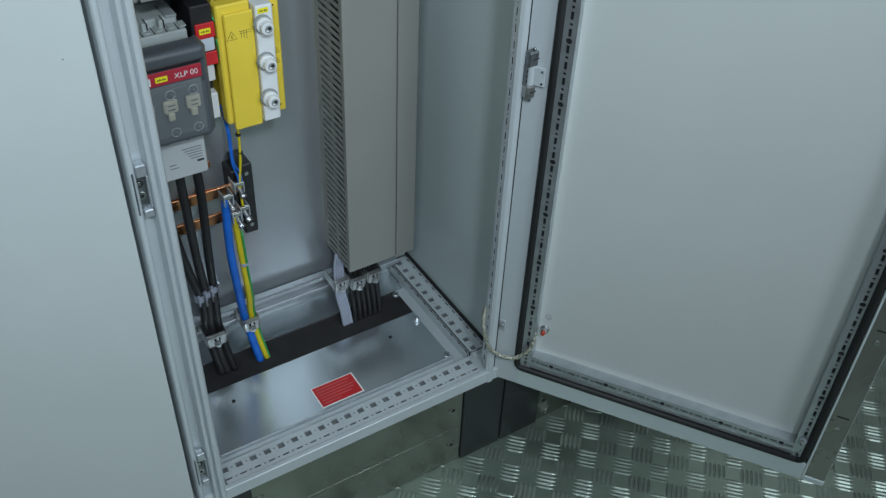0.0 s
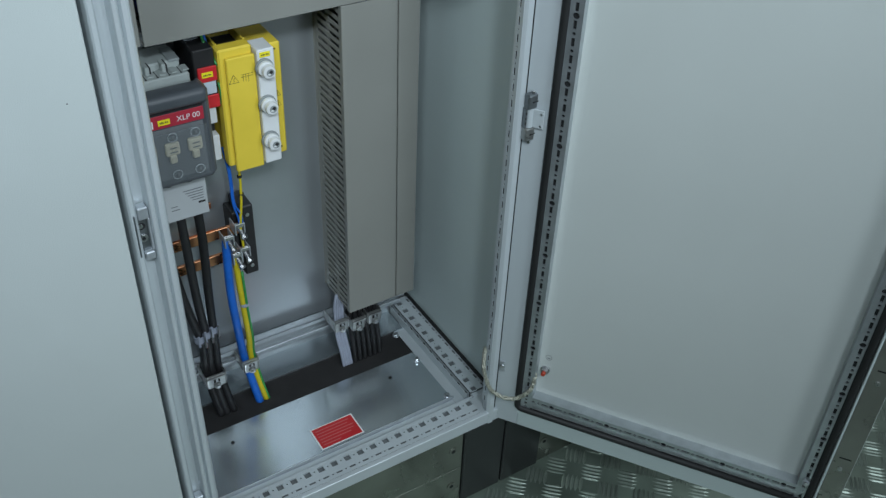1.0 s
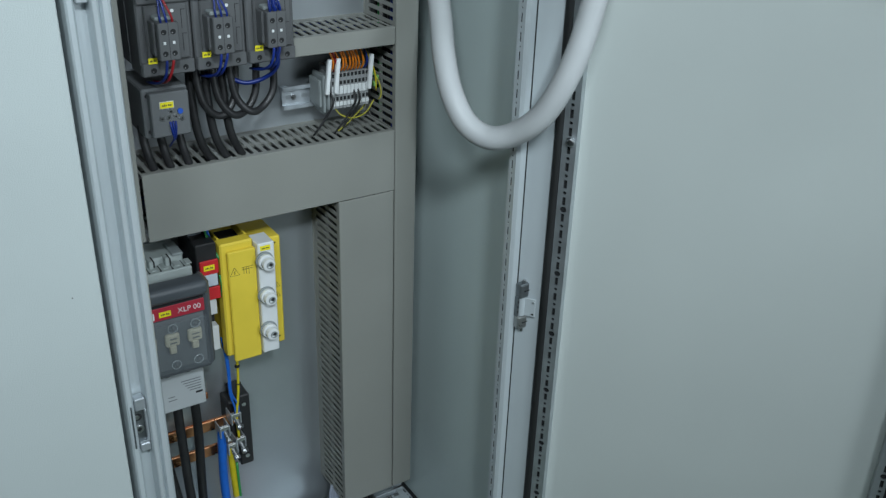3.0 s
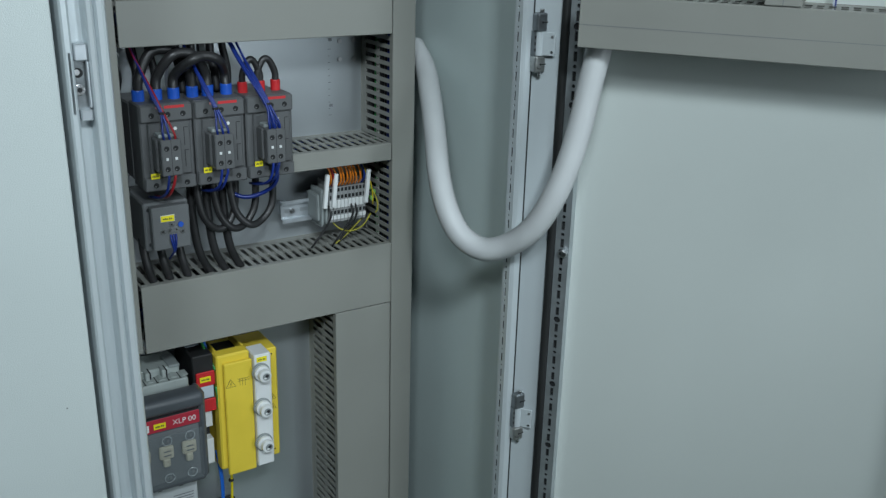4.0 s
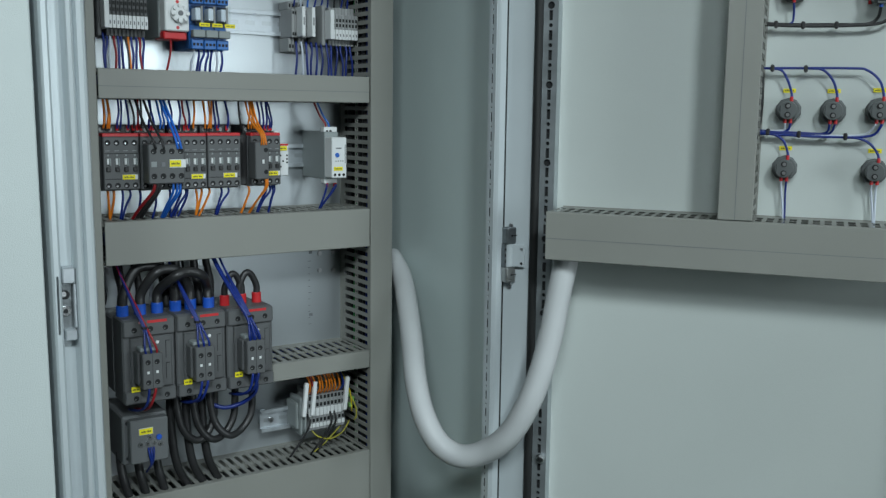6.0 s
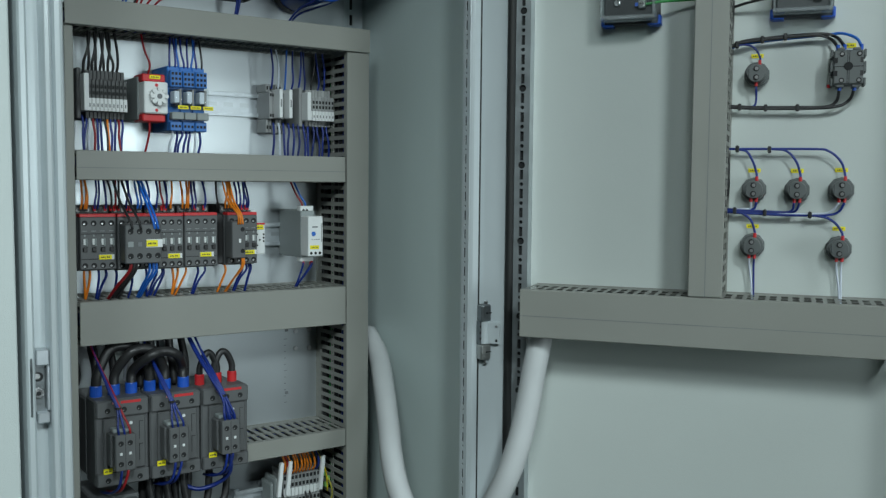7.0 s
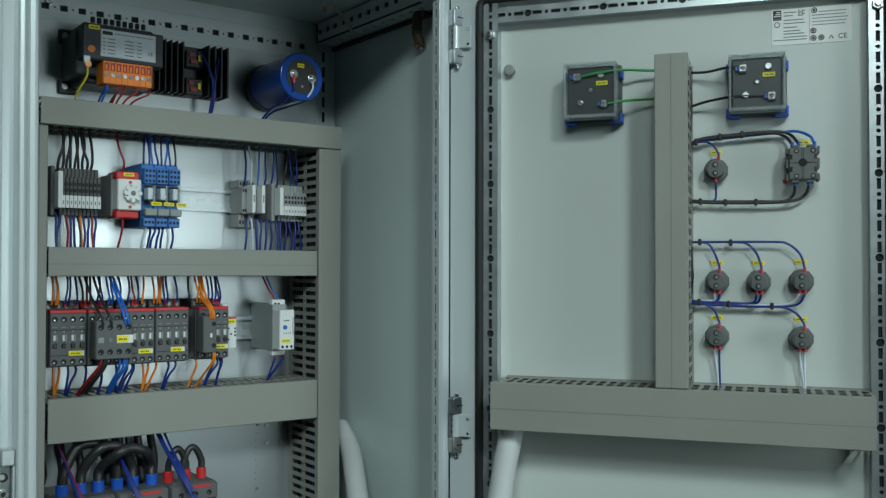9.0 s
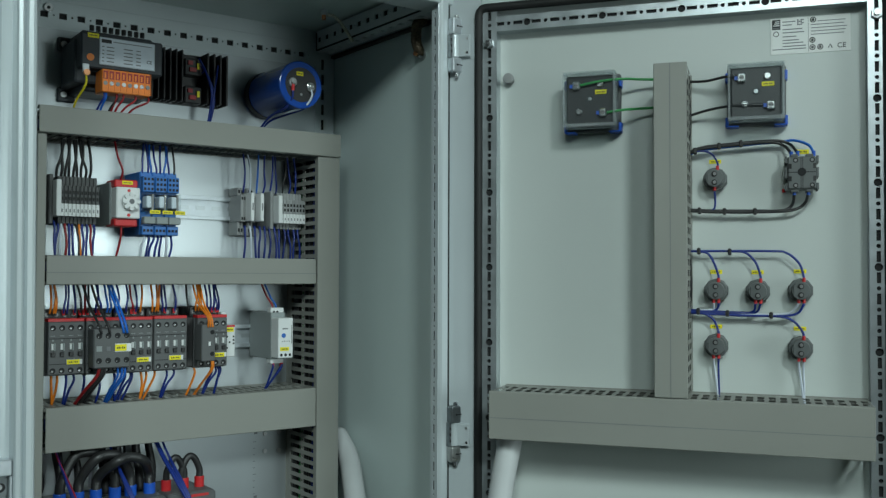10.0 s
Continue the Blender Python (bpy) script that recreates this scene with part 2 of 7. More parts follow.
def perforated(cells, thick, m, bm=None):
    """A sheet made of cells (u0, u1, v0, v1, hole): hole is None or (cu, cv, half_u, half_v, round). m maps (u, v, depth) into place."""
    bm = bm or bmesh.new()

    def add(u, v, d):
        return bm.verts.new(m @ Vector((u, v, d)))

    for u0, u1, v0, v1, hole in cells:
        if hole is None:
            bm.faces.new([add(u0, v0, 0), add(u1, v0, 0), add(u1, v1, 0), add(u0, v1, 0)])
            continue
        cu, cv, hu, hv, rnd = hole
        n = 16 if rnd else 8
        outer, rim, deep = [], [], []
        for k in range(n):
            a = 2 * math.pi * k / n
            c, s = math.cos(a), math.sin(a)
            q = max(abs(c), abs(s))
            sc, ss = c / q, s / q
            outer.append(add(cu + (sc * (u1 - cu) if sc > 0 else sc * (cu - u0)), cv + (ss * (v1 - cv) if ss > 0 else ss * (cv - v0)), 0))
            hc, hs = (c, s) if rnd else (sc, ss)
            rim.append(add(cu + hc * hu, cv + hs * hv, 0))
            deep.append(add(cu + hc * hu, cv + hs * hv, thick))
        for k in range(n):
            j = (k + 1) % n
            bm.faces.new((outer[k], outer[j], rim[j], rim[k]))
            bm.faces.new((rim[k], rim[j], deep[j], deep[k]))
    bmesh.ops.remove_doubles(bm, verts=bm.verts, dist=0.00001)
    return bm


def strip_cells(length, pitch, width, pattern, start=0.0, margin=0.0):
    """Cells of one row of holes; pattern(i) gives (half_u, half_v, round) or None."""
    n = int(round((length - 2 * margin) / pitch))
    cells = []
    if margin:
        cells += [(start, start + margin, 0, width, None), (start + length - margin, start + length, 0, width, None)]
    for i in range(n):
        u = start + margin + i * pitch
        h = pattern(i)
        cells.append((u, u + pitch, 0, width, h and (u + pitch / 2, width / 2, *h)))
    return cells


def uneven_cells(length, width, pitches, pattern):
    """Cells of one row of holes whose lengths take turns; pattern(i) gives (half_u, half_v, round)."""
    cells, u, i = [], 0.0, 0
    while u < length - 1e-6:
        p = pitches[i % len(pitches)]
        cells.append((u, u + p, 0, width, (u + p / 2, width / 2, *pattern(i))))
        u, i = u + p, i + 1
    return cells


def basis(o, u, v):
    """The pose that maps (u, v, depth) to o + u, v and their cross product."""
    u, v = Vector(u), Vector(v)
    w = u.cross(v)
    return Matrix(((u.x, v.x, w.x, o[0]), (u.y, v.y, w.y, o[1]), (u.z, v.z, w.z, o[2]), (0, 0, 0, 1)))

# ---- room ----
ZB, ZT, PLATE = 0.2, 2.0, 0.335      # cabinet bottom and top, face of the mounting plate
solo("floor", box(-3, 4, -4, 3, -0.05, 0.0), TREAD, (0, 0, 0), "worn aluminium tread plate floor", "floor", kind="structure")
for nm, b in (("wall_back", (-3, 4, 3, 3.1, 0, 3.2)), ("wall_front", (-3, 4, -4.1, -4, 0, 3.2)), ("wall_left", (-3.1, -3, -4, 3, 0, 3.2)), ("wall_right", (4, 4.1, -4, 3, 0, 3.2))):
    solo(nm, box(*b), ROOM, (b[0], b[2], 0), "plain grey painted room wall", "wall", kind="structure")
solo("ceiling", box(-3, 4, -4, 3, 3.2, 3.3), ROOM, (0, 0, 3.2), "plain grey room ceiling", "ceiling", kind="structure")


def tread_bars(x0, x1, y0, y1, pitch=0.0500):
    """Raised five-bar marks, turned by a right angle from cell to cell."""
    verts, faces = [], []
    rng = random.Random(3)
    for i in range(int((x1 - x0) / pitch)):
        for j in range(int((y1 - y0) / pitch)):
            cx, cy = x0 + (i + 0.5) * pitch, y0 + (j + 0.5) * pitch
            a = radians(45 + (90 if (i + j) % 2 else 0))
            ux, uy = math.cos(a), math.sin(a)
            for k in range(5):
                o = (k - 2) * 0.0087
                L = 0.0190 if k in (0, 4) else 0.0208
                h = 0.0018 + rng.uniform(-0.0003, 0.0002)
                px, py = cx - uy * o, cy + ux * o
                s = len(verts)
                ring = [(-L, 0), (-L * 0.5, -0.0034), (L * 0.5, -0.0034), (L, 0), (L * 0.5, 0.0034), (-L * 0.5, 0.0034)]
                verts += [(px + ux * p - uy * q, py + uy * p + ux * q, 0.0002) for p, q in ring]
                verts += [(px - ux * L * 0.55, py - uy * L * 0.55, h), (px + ux * L * 0.55, py + uy * L * 0.55, h)]
                faces += [(s, s + 1, s + 6), (s + 1, s + 2, s + 7, s + 6), (s + 2, s + 3, s + 7), (s + 3, s + 4, s + 7), (s + 4, s + 5, s + 6, s + 7), (s + 5, s, s + 6)]
    me = bpy.data.meshes.new("tread_pattern")
    me.from_pydata(verts, [], faces)
    me.materials.append(TREAD_BAR)
    return tagged(new("tread_pattern", me), "raised five-bar anti-slip marks on the tread plate", "tread pattern", kind="stuff")


tread_bars(0.2, 2.1, -0.9, 1.4)


# ---- wiring ducts ----
def slotted_wall(bm, o, along, across, length, depth, slot=0.0066, pitch=0.0125, rim=0.0):
    """A duct side: fingers with open slots and a solid rim at either edge."""
    cells = [(0, length, 0, 0.012 + rim, None), (0, length, depth - 0.006 - rim, depth, None)]
    n = max(1, int(length / pitch))
    p = length / n
    for i in range(n):
        c = (i + 0.5) * p
        lo, hi = 0.012 + rim, depth - 0.006 - rim
        mid = (lo + hi) / 2
        cells.append((i * p, (i + 1) * p, lo, mid - 0.003, (c, (lo + mid) / 2 - 0.0015, slot / 2, (mid - lo) / 2 - 0.0022, False)))
        cells.append((i * p, (i + 1) * p, mid - 0.003, mid + 0.003, (c, mid, slot * (0.34 if rim else 0.26), 0.0028, False)))
        cells.append((i * p, (i + 1) * p, mid + 0.003, hi, (c, (hi + mid) / 2 + 0.0015, slot / 2, (hi - mid) / 2 - 0.0018, False)))
    return perforated(cells, 0.0005 if rim else 0.0015, basis(o, along, across), bm)


def duct(x0, x1, y0, y1, z0, z1, upright=False, on_door=False, group="wiring ducts", seam=False, label="grey slotted plastic wiring duct with its lid on"):
    """A closed wiring duct: base, two slotted walls and a lid with folded edges. y0 is its front."""
    t = thing("wiring_duct", ((x0 + x1) / 2, y1, z0), label, "wiring duct", group, on_door)
    part("base", box(x0, x1, y1 - 0.002, y1, z0, z1), DUCT, t)
    d = y1 - y0 - 0.006
    if upright:
        for x, sgn in ((x0 + 0.001, 1), (x1 - 0.001, -1)):
            bm = bmesh.new()
            slotted_wall(bm, (x, y1 - 0.002, z0), (0, 0, 1), (0, -1, 0), z1 - z0, d, 0.0080 if on_door else 0.0066, rim=0.007 if on_door else 0.0)
            part("slotted_wall", bm, DUCT, t)
    else:
        for z in (z0 + 0.001, z1 - 0.001):
            bm = bmesh.new()
            slotted_wall(bm, (x0, y1 - 0.002, z), (1, 0, 0), (0, -1, 0), x1 - x0, d, 0.0080 if on_door else 0.0066, rim=0.007 if on_door else 0.0)
            part("slotted_wall", bm, DUCT, t)
    rng = random.Random(int(x0 * 7919 + z0 * 104729))
    for k in range(12 if on_door else 9):
        a, b = (x0, x1) if upright else (z0, z1)
        h = a + (b - a) * rng.uniform(0.25, 0.78)
        y = y0 + 0.02 + (y1 - y0 - 0.03) * (k + rng.random()) / (12 if on_door else 9)
        r = min(0.009, (b - a) * 0.18)
        j = lambda: rng.uniform(-0.004, 0.004) if b - a > 0.03 else 0.0
        n = 6
        if upright:
            pts = [(h + j(), y + j(), z0 + 0.004 + (z1 - z0 - 0.008) * i / n) for i in range(n + 1)]
        else:
            pts = [(x0 + 0.004 + (x1 - x0 - 0.008) * i / n, y + j(), h + j()) for i in range(n + 1)]
        part("enclosed_wire", tube(pts, r, 7, 3), W_BLACK if k % 4 else W_BLUE, t, smooth=True)
    lid = box(x0, x1, y0, y0 + 0.0022, z0, z1, 0.0008)
    if upright:
        box(x0, x0 + 0.0016, y0 + 0.0015, y0 + 0.010, z0, z1, bm=lid)
        box(x1 - 0.0016, x1, y0 + 0.0015, y0 + 0.010, z0, z1, bm=lid)
    else:
        box(x0, x1, y0 + 0.0015, y0 + 0.010, z0, z0 + 0.0016, bm=lid)
        box(x0, x1, y0 + 0.0015, y0 + 0.010, z1 - 0.0016, z1, bm=lid)
    lid = part("lid", lid, DUCT, t)
    if seam:
        if upright:
            part("lid_groove", box((x0 + x1) / 2 - 0.0004, (x0 + x1) / 2 + 0.0004, y0 - 0.0003, y0 + 0.001, z0, z1), GREYINK, lid)
        else:
            part("lid_groove", box(x0, x1, y0 - 0.0003, y0 + 0.001, (z0 + z1) / 2 - 0.0035, (z0 + z1) / 2 - 0.0028), GREYINK, lid)
    return t


F = 0.235
duct(0.0985, 0.5365, F - 0.003, PLATE, 1.7690, 1.8035, label="grey slotted plastic wiring duct under the transformer")
duct(0.1105, 0.4965, F, PLATE, 1.5755, 1.6130, seam=True)
duct(0.1120, 0.4975, F, PLATE, 1.3625, 1.4195)
duct(0.3380, 0.4975, F, PLATE, 1.1760, 1.2020, label="short shallow grey wiring duct beside the contactors")
duct(0.1130, 0.4980, F, PLATE, 0.9455, 1.0440, label="tall grey slotted wiring duct over the fuse switch")
duct(0.4990, 0.5365, F, PLATE, 0.3520, 1.7680, upright=True, label="long upright grey slotted wiring duct")
duct(0.4015, 0.4970, F, PLATE, 0.3520, 0.9445, upright=True, label="wide upright grey wiring duct above the cable clamps")
duct(0.0985, 0.1095, F + 0.003, PLATE, 0.9460, 1.7680, upright=True, label="narrow upright grey wiring duct")
duct(0.0188, 0.4647, -0.067, 0.020, 1.3838, 1.4434, on_door=True, group="door ducts", seam=True, label="grey wiring duct across the inside of the door")
duct(0.2236, 0.2622, -0.067, 0.020, 1.4444, 1.8440, upright=True, on_door=True, group="door ducts", seam=True, label="upright grey wiring duct on the inside of the door")

# ---- cabinet ----
cab = thing("electrical_cabinet", (0.3, 0.2, ZB), "light grey sheet steel control cabinet with its door standing open", "cabinet")


def lathe_strip(profile, z0, z1, bm=None):
    """An upright profile drawn as a closed outline in x and y."""
    bm = bm or bmesh.new()
    lo = [bm.verts.new((x, y, z0)) for x, y in profile]
    hi = [bm.verts.new((x, y, z1)) for x, y in profile]
    n = len(profile)
    for k in range(n):
        bm.faces.new((lo[k], lo[(k + 1) % n], hi[(k + 1) % n], hi[k]))
    bm.faces.new(lo[::-1])
    bm.faces.new(hi)
    bmesh.ops.recalc_face_normals(bm, faces=bm.faces)
    return bm


LEFT = [(-0.001, 0.052), (-0.001, 0.002), (0.001, -0.006), (0.003, -0.0085), (0.0075, -0.0085), (0.0098, -0.006), (0.0108, 0.006), (0.0228, 0.006), (0.0240, -0.008),
        (0.0255, -0.0115), (0.0290, -0.0125), (0.0312, -0.0105), (0.0322, -0.006), (0.0332, -0.004), (0.0340, -0.006), (0.0355, -0.0095), (0.0400, -0.0100), (0.0430, -0.0085),
        (0.0448, -0.005), (0.0450, 0.034), (0.052, 0.034), (0.052, 0.052)]
LEAN = -0.0065      # the lock side leans outwards by this much a metre, most at the top


def leaning(bm):
    for v in bm.verts:
        v.co.x += LEAN * (v.co.z - 1.0)
    return bm


part("frame_post", leaning(lathe_strip(LEFT, ZB, ZT)), FRAME, cab, "ribbed upright frame profile on the lock side")
RIGHT = [(0.599, 0.016), (0.599, 0.004), (0.5664, 0.004), (0.5664, -0.0025), (0.5652, -0.0042), (0.5630, -0.0048), (0.5560, -0.0045), (0.5540, -0.0025), (0.5525, -0.0005), (0.5518, 0.0), (0.5518, 0.0014), (0.5560, 0.0014), (0.5560, 0.016)]
post = part("frame_post", lathe_strip(RIGHT, ZB, ZT), FRAME, cab, "upright frame profile on the hinge side")
cells = uneven_cells(1.7, 0.0145, (0.0160, 0.0090), lambda i: (0.0062, 0.0016, False) if i % 2 == 0 else (0.0015, 0.0015, True))
part("perforated_face", perforated(cells, 0.0008, basis((0.5517, 0.0155, 0.25), (0, 0, 1), (0, -1, 0))), FRAME, post, "inner face with small slots and holes")
# Black sheet behind the holes, in place of the post's shaded inside.
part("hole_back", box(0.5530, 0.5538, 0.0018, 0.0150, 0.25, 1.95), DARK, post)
# Added strip in the gasket's black stands in for the shaded hinge gap.
part("hinge_seal", box(0.5668, 0.5980, 0.0008, 0.0038, ZB + 0.03, ZT - 0.01), RUBBER, post, "dark strip standing in for the shade in the gap behind the door")
for x0, x1 in ((0.008, 0.05), (0.55, 0.592)):
    part("rear_post", box(x0, x1, 0.3555, 0.394, ZB, ZT, 0.002), FRAME, cab)
cells = strip_cells(1.7, 0.025, 0.012, lambda i: (0.0085, 0.0026, False))
part("perforated_face", perforated(cells, 0.001, basis((0.5645, 0.3520, 0.25), (0, 0, 1), (1, 0, 0))), FRAME, cab)

part("post_face", box(0.5500, 0.5644, 0.3520, 0.3555, 0.25, 1.95), FRAME, cab)
part("post_face", box(0.5766, 0.5920, 0.3520, 0.3555, 0.25, 1.95), FRAME, cab)
# Black strip drawn for the shade inside the rear post.
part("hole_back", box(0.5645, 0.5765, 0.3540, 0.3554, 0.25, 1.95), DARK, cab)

# bottom frame
zf = 0.2273


def frame_rail(lo, along, across, length, width):
    """Flat frame face with a row of square holes between round ones, and a row of dashes beside it."""
    big = strip_cells(length, 0.0125, width * 0.55, lambda i: (0.0056, 0.0056, False) if i % 2 == 0 else (0.0016, 0.0016, True))
    small = [(a, b, c + width * 0.55, d + width * 0.45 - width * 0.10, h and (h[0], h[1] + width * 0.55, *h[2:])) for a, b, c, d, h in
             strip_cells(length, 0.0125, width * 0.45, lambda i: (0.0056, 0.0018, False) if i % 2 == 0 else (0.0016, 0.0016, True))]
    bm = perforated(big, 0.003, basis(lo, along, across))
    return perforated([(a, b, c, width, h) if c else (a, b, c, d, h) for a, b, c, d, h in big and small], 0.001, basis(lo, along, across), bm)


rail = part("bottom_frame", box(0.0005, 0.5995, -0.003, 0.047, ZB, 0.2225, 0.0015), FRAME, cab)
part("perforated_face", frame_rail((0.05625, 0.0455, zf), (1, 0, 0), (0, -1, 0), 0.4875, 0.040), FRAME, rail, "front frame face with square holes and dashes")
part("frame_lip", box(0.0005, 0.5995, -0.0045, 0.0050, 0.2215, 0.2285, 0.001), FRAME, rail)
part("frame_edge", box(0.053, 0.5530, 0.0452, 0.0480, 0.208, 0.2272, 0.0008), FRAME, rail)
# Flat grey sheet stands in for the shaded hollow under the holes.
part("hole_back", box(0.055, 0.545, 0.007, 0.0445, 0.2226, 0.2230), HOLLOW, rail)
side = part("bottom_frame", box(0.5565, 0.598, 0.047, 0.394, ZB, 0.2225, 0.0015), FRAME, cab)
part("perforated_face", frame_rail((0.5545, 0.05625, zf), (0, 1, 0), (1, 0, 0), 0.3125, 0.040), FRAME, side, "side frame face with square holes and dashes")
# Grey and black sheets in place of the side rail's shaded hollow.
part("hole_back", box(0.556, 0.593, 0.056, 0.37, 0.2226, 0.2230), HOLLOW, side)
part("hole_back", box(0.5545, 0.5552, 0.056, 0.37, 0.2065, 0.2250), DARK, side)
cells = strip_cells(0.3125, 0.025, 0.020, lambda i: (0.005, 0.004, False))
part("perforated_face", perforated(cells, 0.004, basis((0.5528, 0.05625, 0.2070), (0, 1, 0), (0, 0, 1))), FRAME, side)
part("bottom_frame", box(0.002, 0.047, 0.047, 0.394, ZB, 0.2273, 0.0015), FRAME, cab)
part("bottom_frame", box(0.0005, 0.5995, 0.350, 0.396, ZB, 0.2273, 0.0015), FRAME, cab)
# top frame and roof
part("roof", box(0.0, 0.6, 0.0, 0.4, 1.992, ZT, 0.002), PAINT_IN, cab)
part("top_frame", box(0.0005, 0.5995, -0.003, 0.047, 1.957, 1.992, 0.0015), FRAME, cab)
top = part("top_frame", box(0.002, 0.598, 0.358, 0.394, 1.932, 1.992, 0.0015), FRAME, cab, "rear top frame rail with square holes")
cells = strip_cells(0.5, 0.0125, 0.040, lambda i: (0.0052, 0.0042, False) if i % 2 == 0 else (0.0013, 0.0013, True))
part("perforated_face", perforated(cells, 0.004, basis((0.05, 0.3515, 1.9700), (1, 0, 0), (0, 0, -1))), FRAME, top)
# Shade within the top rail's holes, drawn as a black sheet.
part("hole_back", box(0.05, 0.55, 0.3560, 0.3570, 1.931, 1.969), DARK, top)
part("rail_top", box(0.05, 0.55, 0.3515, 0.358, 1.9702, 1.9920), FRAME, top)
top2 = part("top_frame", box(0.5600, 0.598, 0.047, 0.352, 1.962, 1.992, 0.0015), FRAME, cab)
cells = strip_cells(0.3125, 0.0125, 0.030, lambda i: (0.0052, 0.0040, False) if i % 2 == 0 else (0.0013, 0.0013, True))
part("perforated_face", perforated(cells, 0.004, basis((0.5545, 0.03, 1.9590), (0, 1, 0), (0, 0, 1))), FRAME, top2)
part("perforated_face", perforated(cells, 0.004, basis((0.5560, 0.35, 1.9565), (0, -1, 0), (1, 0, 0))), FRAME, top2)
# Side rail too: a black sheet as the shade in its holes.
part("hole_back", box(0.5566, 0.5595, 0.04, 0.35, 1.9585, 1.988), DARK, top2)
# panels
part("side_panel", box(0.5945, 0.5965, 0.03, 0.397, 0.231, 1.99), PAINT_IN, cab, "plain light grey side panel")
part("side_panel", box(0.0035, 0.0055, 0.055, 0.397, 0.231, 1.99), PAINT_IN, cab)
part("back_panel", box(0.0, 0.6, 0.397, 0.399, ZB, 1.99), PAINT_IN, cab)
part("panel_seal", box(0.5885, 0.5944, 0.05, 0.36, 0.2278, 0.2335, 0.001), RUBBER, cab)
part("panel_seal", box(0.5885, 0.5944, 0.05, 0.36, 1.9500, 1.9560, 0.001), RUBBER, cab)
plate = part("mounting_plate", box(0.052, 0.548, PLATE, PLATE + 0.003, 0.276, 1.927), ZINC, cab, "bright galvanised mounting plate")
part("plate_fold", box(0.052, 0.548, PLATE, PLATE + 0.018, 0.2740, 0.2765), ZINC, plate)
for x, z in ((0.4625, 1.3415), (0.4865, 1.3420), (0.4625, 1.3145), (0.4865, 1.3135)):
    part("screw", cyl((x, PLATE - 0.0002, z), 0.0036, -0.0022, b=0.0006, n=12), STEEL, plate)
for z in (1.3440, 1.2450):
    part("print_mark", box(0.4445, 0.4500, PLATE - 0.0004, PLATE, z - 0.0020, z + 0.0024), GREYINK, plate)
for k in range(11):
    part("print_mark", box(0.4430, 0.4462 + (0.002 if k % 5 == 0 else 0), PLATE - 0.0004, PLATE, 1.2300 + k * 0.0100, 1.2308 + k * 0.0100), GREYINK, plate)
# floor of the cabinet
fl = part("gland_plate", box(0.054, 0.535, 0.0770, 0.2200, 0.2030, 0.2050), GLAND, cab, "front galvanised floor plate")
part("floor_flange", box(0.054, 0.552, 0.0481, 0.0752, 0.2020, 0.2045, 0.0005), FRAME, cab)
part("plate_lip", box(0.060, 0.532, 0.0755, 0.0775, 0.2030, 0.2120, 0.0004), ZINC_BRIGHT, fl)
part("gland_plate", box(0.054, 0.545, 0.2880, 0.3490, 0.2050, 0.2085), GLAND, cab, "rear galvanised floor plate")
part("cable_foam", box(0.054, 0.545, 0.2150, 0.3000, 0.1990, 0.2040, 0.001), FOAM, cab, "dark foam strip for the cable entry")
part("floor_sheet", box(0.04, 0.56, 0.03, 0.36, 0.196, 0.1985), ZINC, cab)
part("rear_flange", box(0.054, 0.546, 0.3470, 0.3490, 0.205, 0.270), ZINC, cab, "galvanised sheet behind the clamp rail")
br = part("floor_bracket", box(0.5290, 0.5520, 0.058, 0.305, 0.2045, 0.2065, 0.0006), FRAME, cab, "angled bracket along the floor plate")
part("bracket_web", box(0.5475, 0.5495, 0.058, 0.345, 0.2060, 0.2240, 0.0006), FRAME, br)
for y in (0.0858, 0.1958, 0.2781):
    s = part("bolt", cyl((0.5195 + 0.004, y, 0.2050), 0.0065, 0.0025, "z", n=20), ZINC_BRIGHT, br)
    part("bolt_head", cyl((0.5235, y, 0.2075), 0.0045, 0.0055, "z", n=6), STEEL, s)
part("bolt", cyl((0.0700, 0.0919, 0.2050), 0.0045, 0.012, "z", n=6), STEEL, fl)
for x in (0.456, 0.1376):
    part("plate_hole", cyl((x, 0.182, 0.2051), 0.0034, 0.0006, "z", n=14), DARK, fl)
# red notice on the floor plate
no = part("notice", box(0.2655, 0.3490, 0.0873, 0.1388, 0.2052, 0.2056), PAPER, fl, "white-edged red notice")
part("notice_field", box(0.2680, 0.3465, 0.0895, 0.1365, 0.2056, 0.2059), RED, no)
for k in range(6):
    w = (0.066, 0.060, 0.069, 0.066, 0.058, 0.034)[k]
    part("print_line", box(0.2725, 0.2725 + w, 0.1290 - k * 0.0068, 0.1306 - k * 0.0068, 0.2059, 0.2061), mat("faded_print", (0.62, 0.16, 0.15), 0.6), no) if k == 0 else \
        part("print_line", box(0.2725, 0.2725 + w, 0.1290 - k * 0.0068, 0.1306 - k * 0.0068, 0.2059, 0.2061), bpy.data.materials["faded_print"], no)


KEEPZ = mat("dark_zinc_casting", (0.20, 0.22, 0.23), 0.35, 0.8, var=0.2, scale=80, bump=0.1)
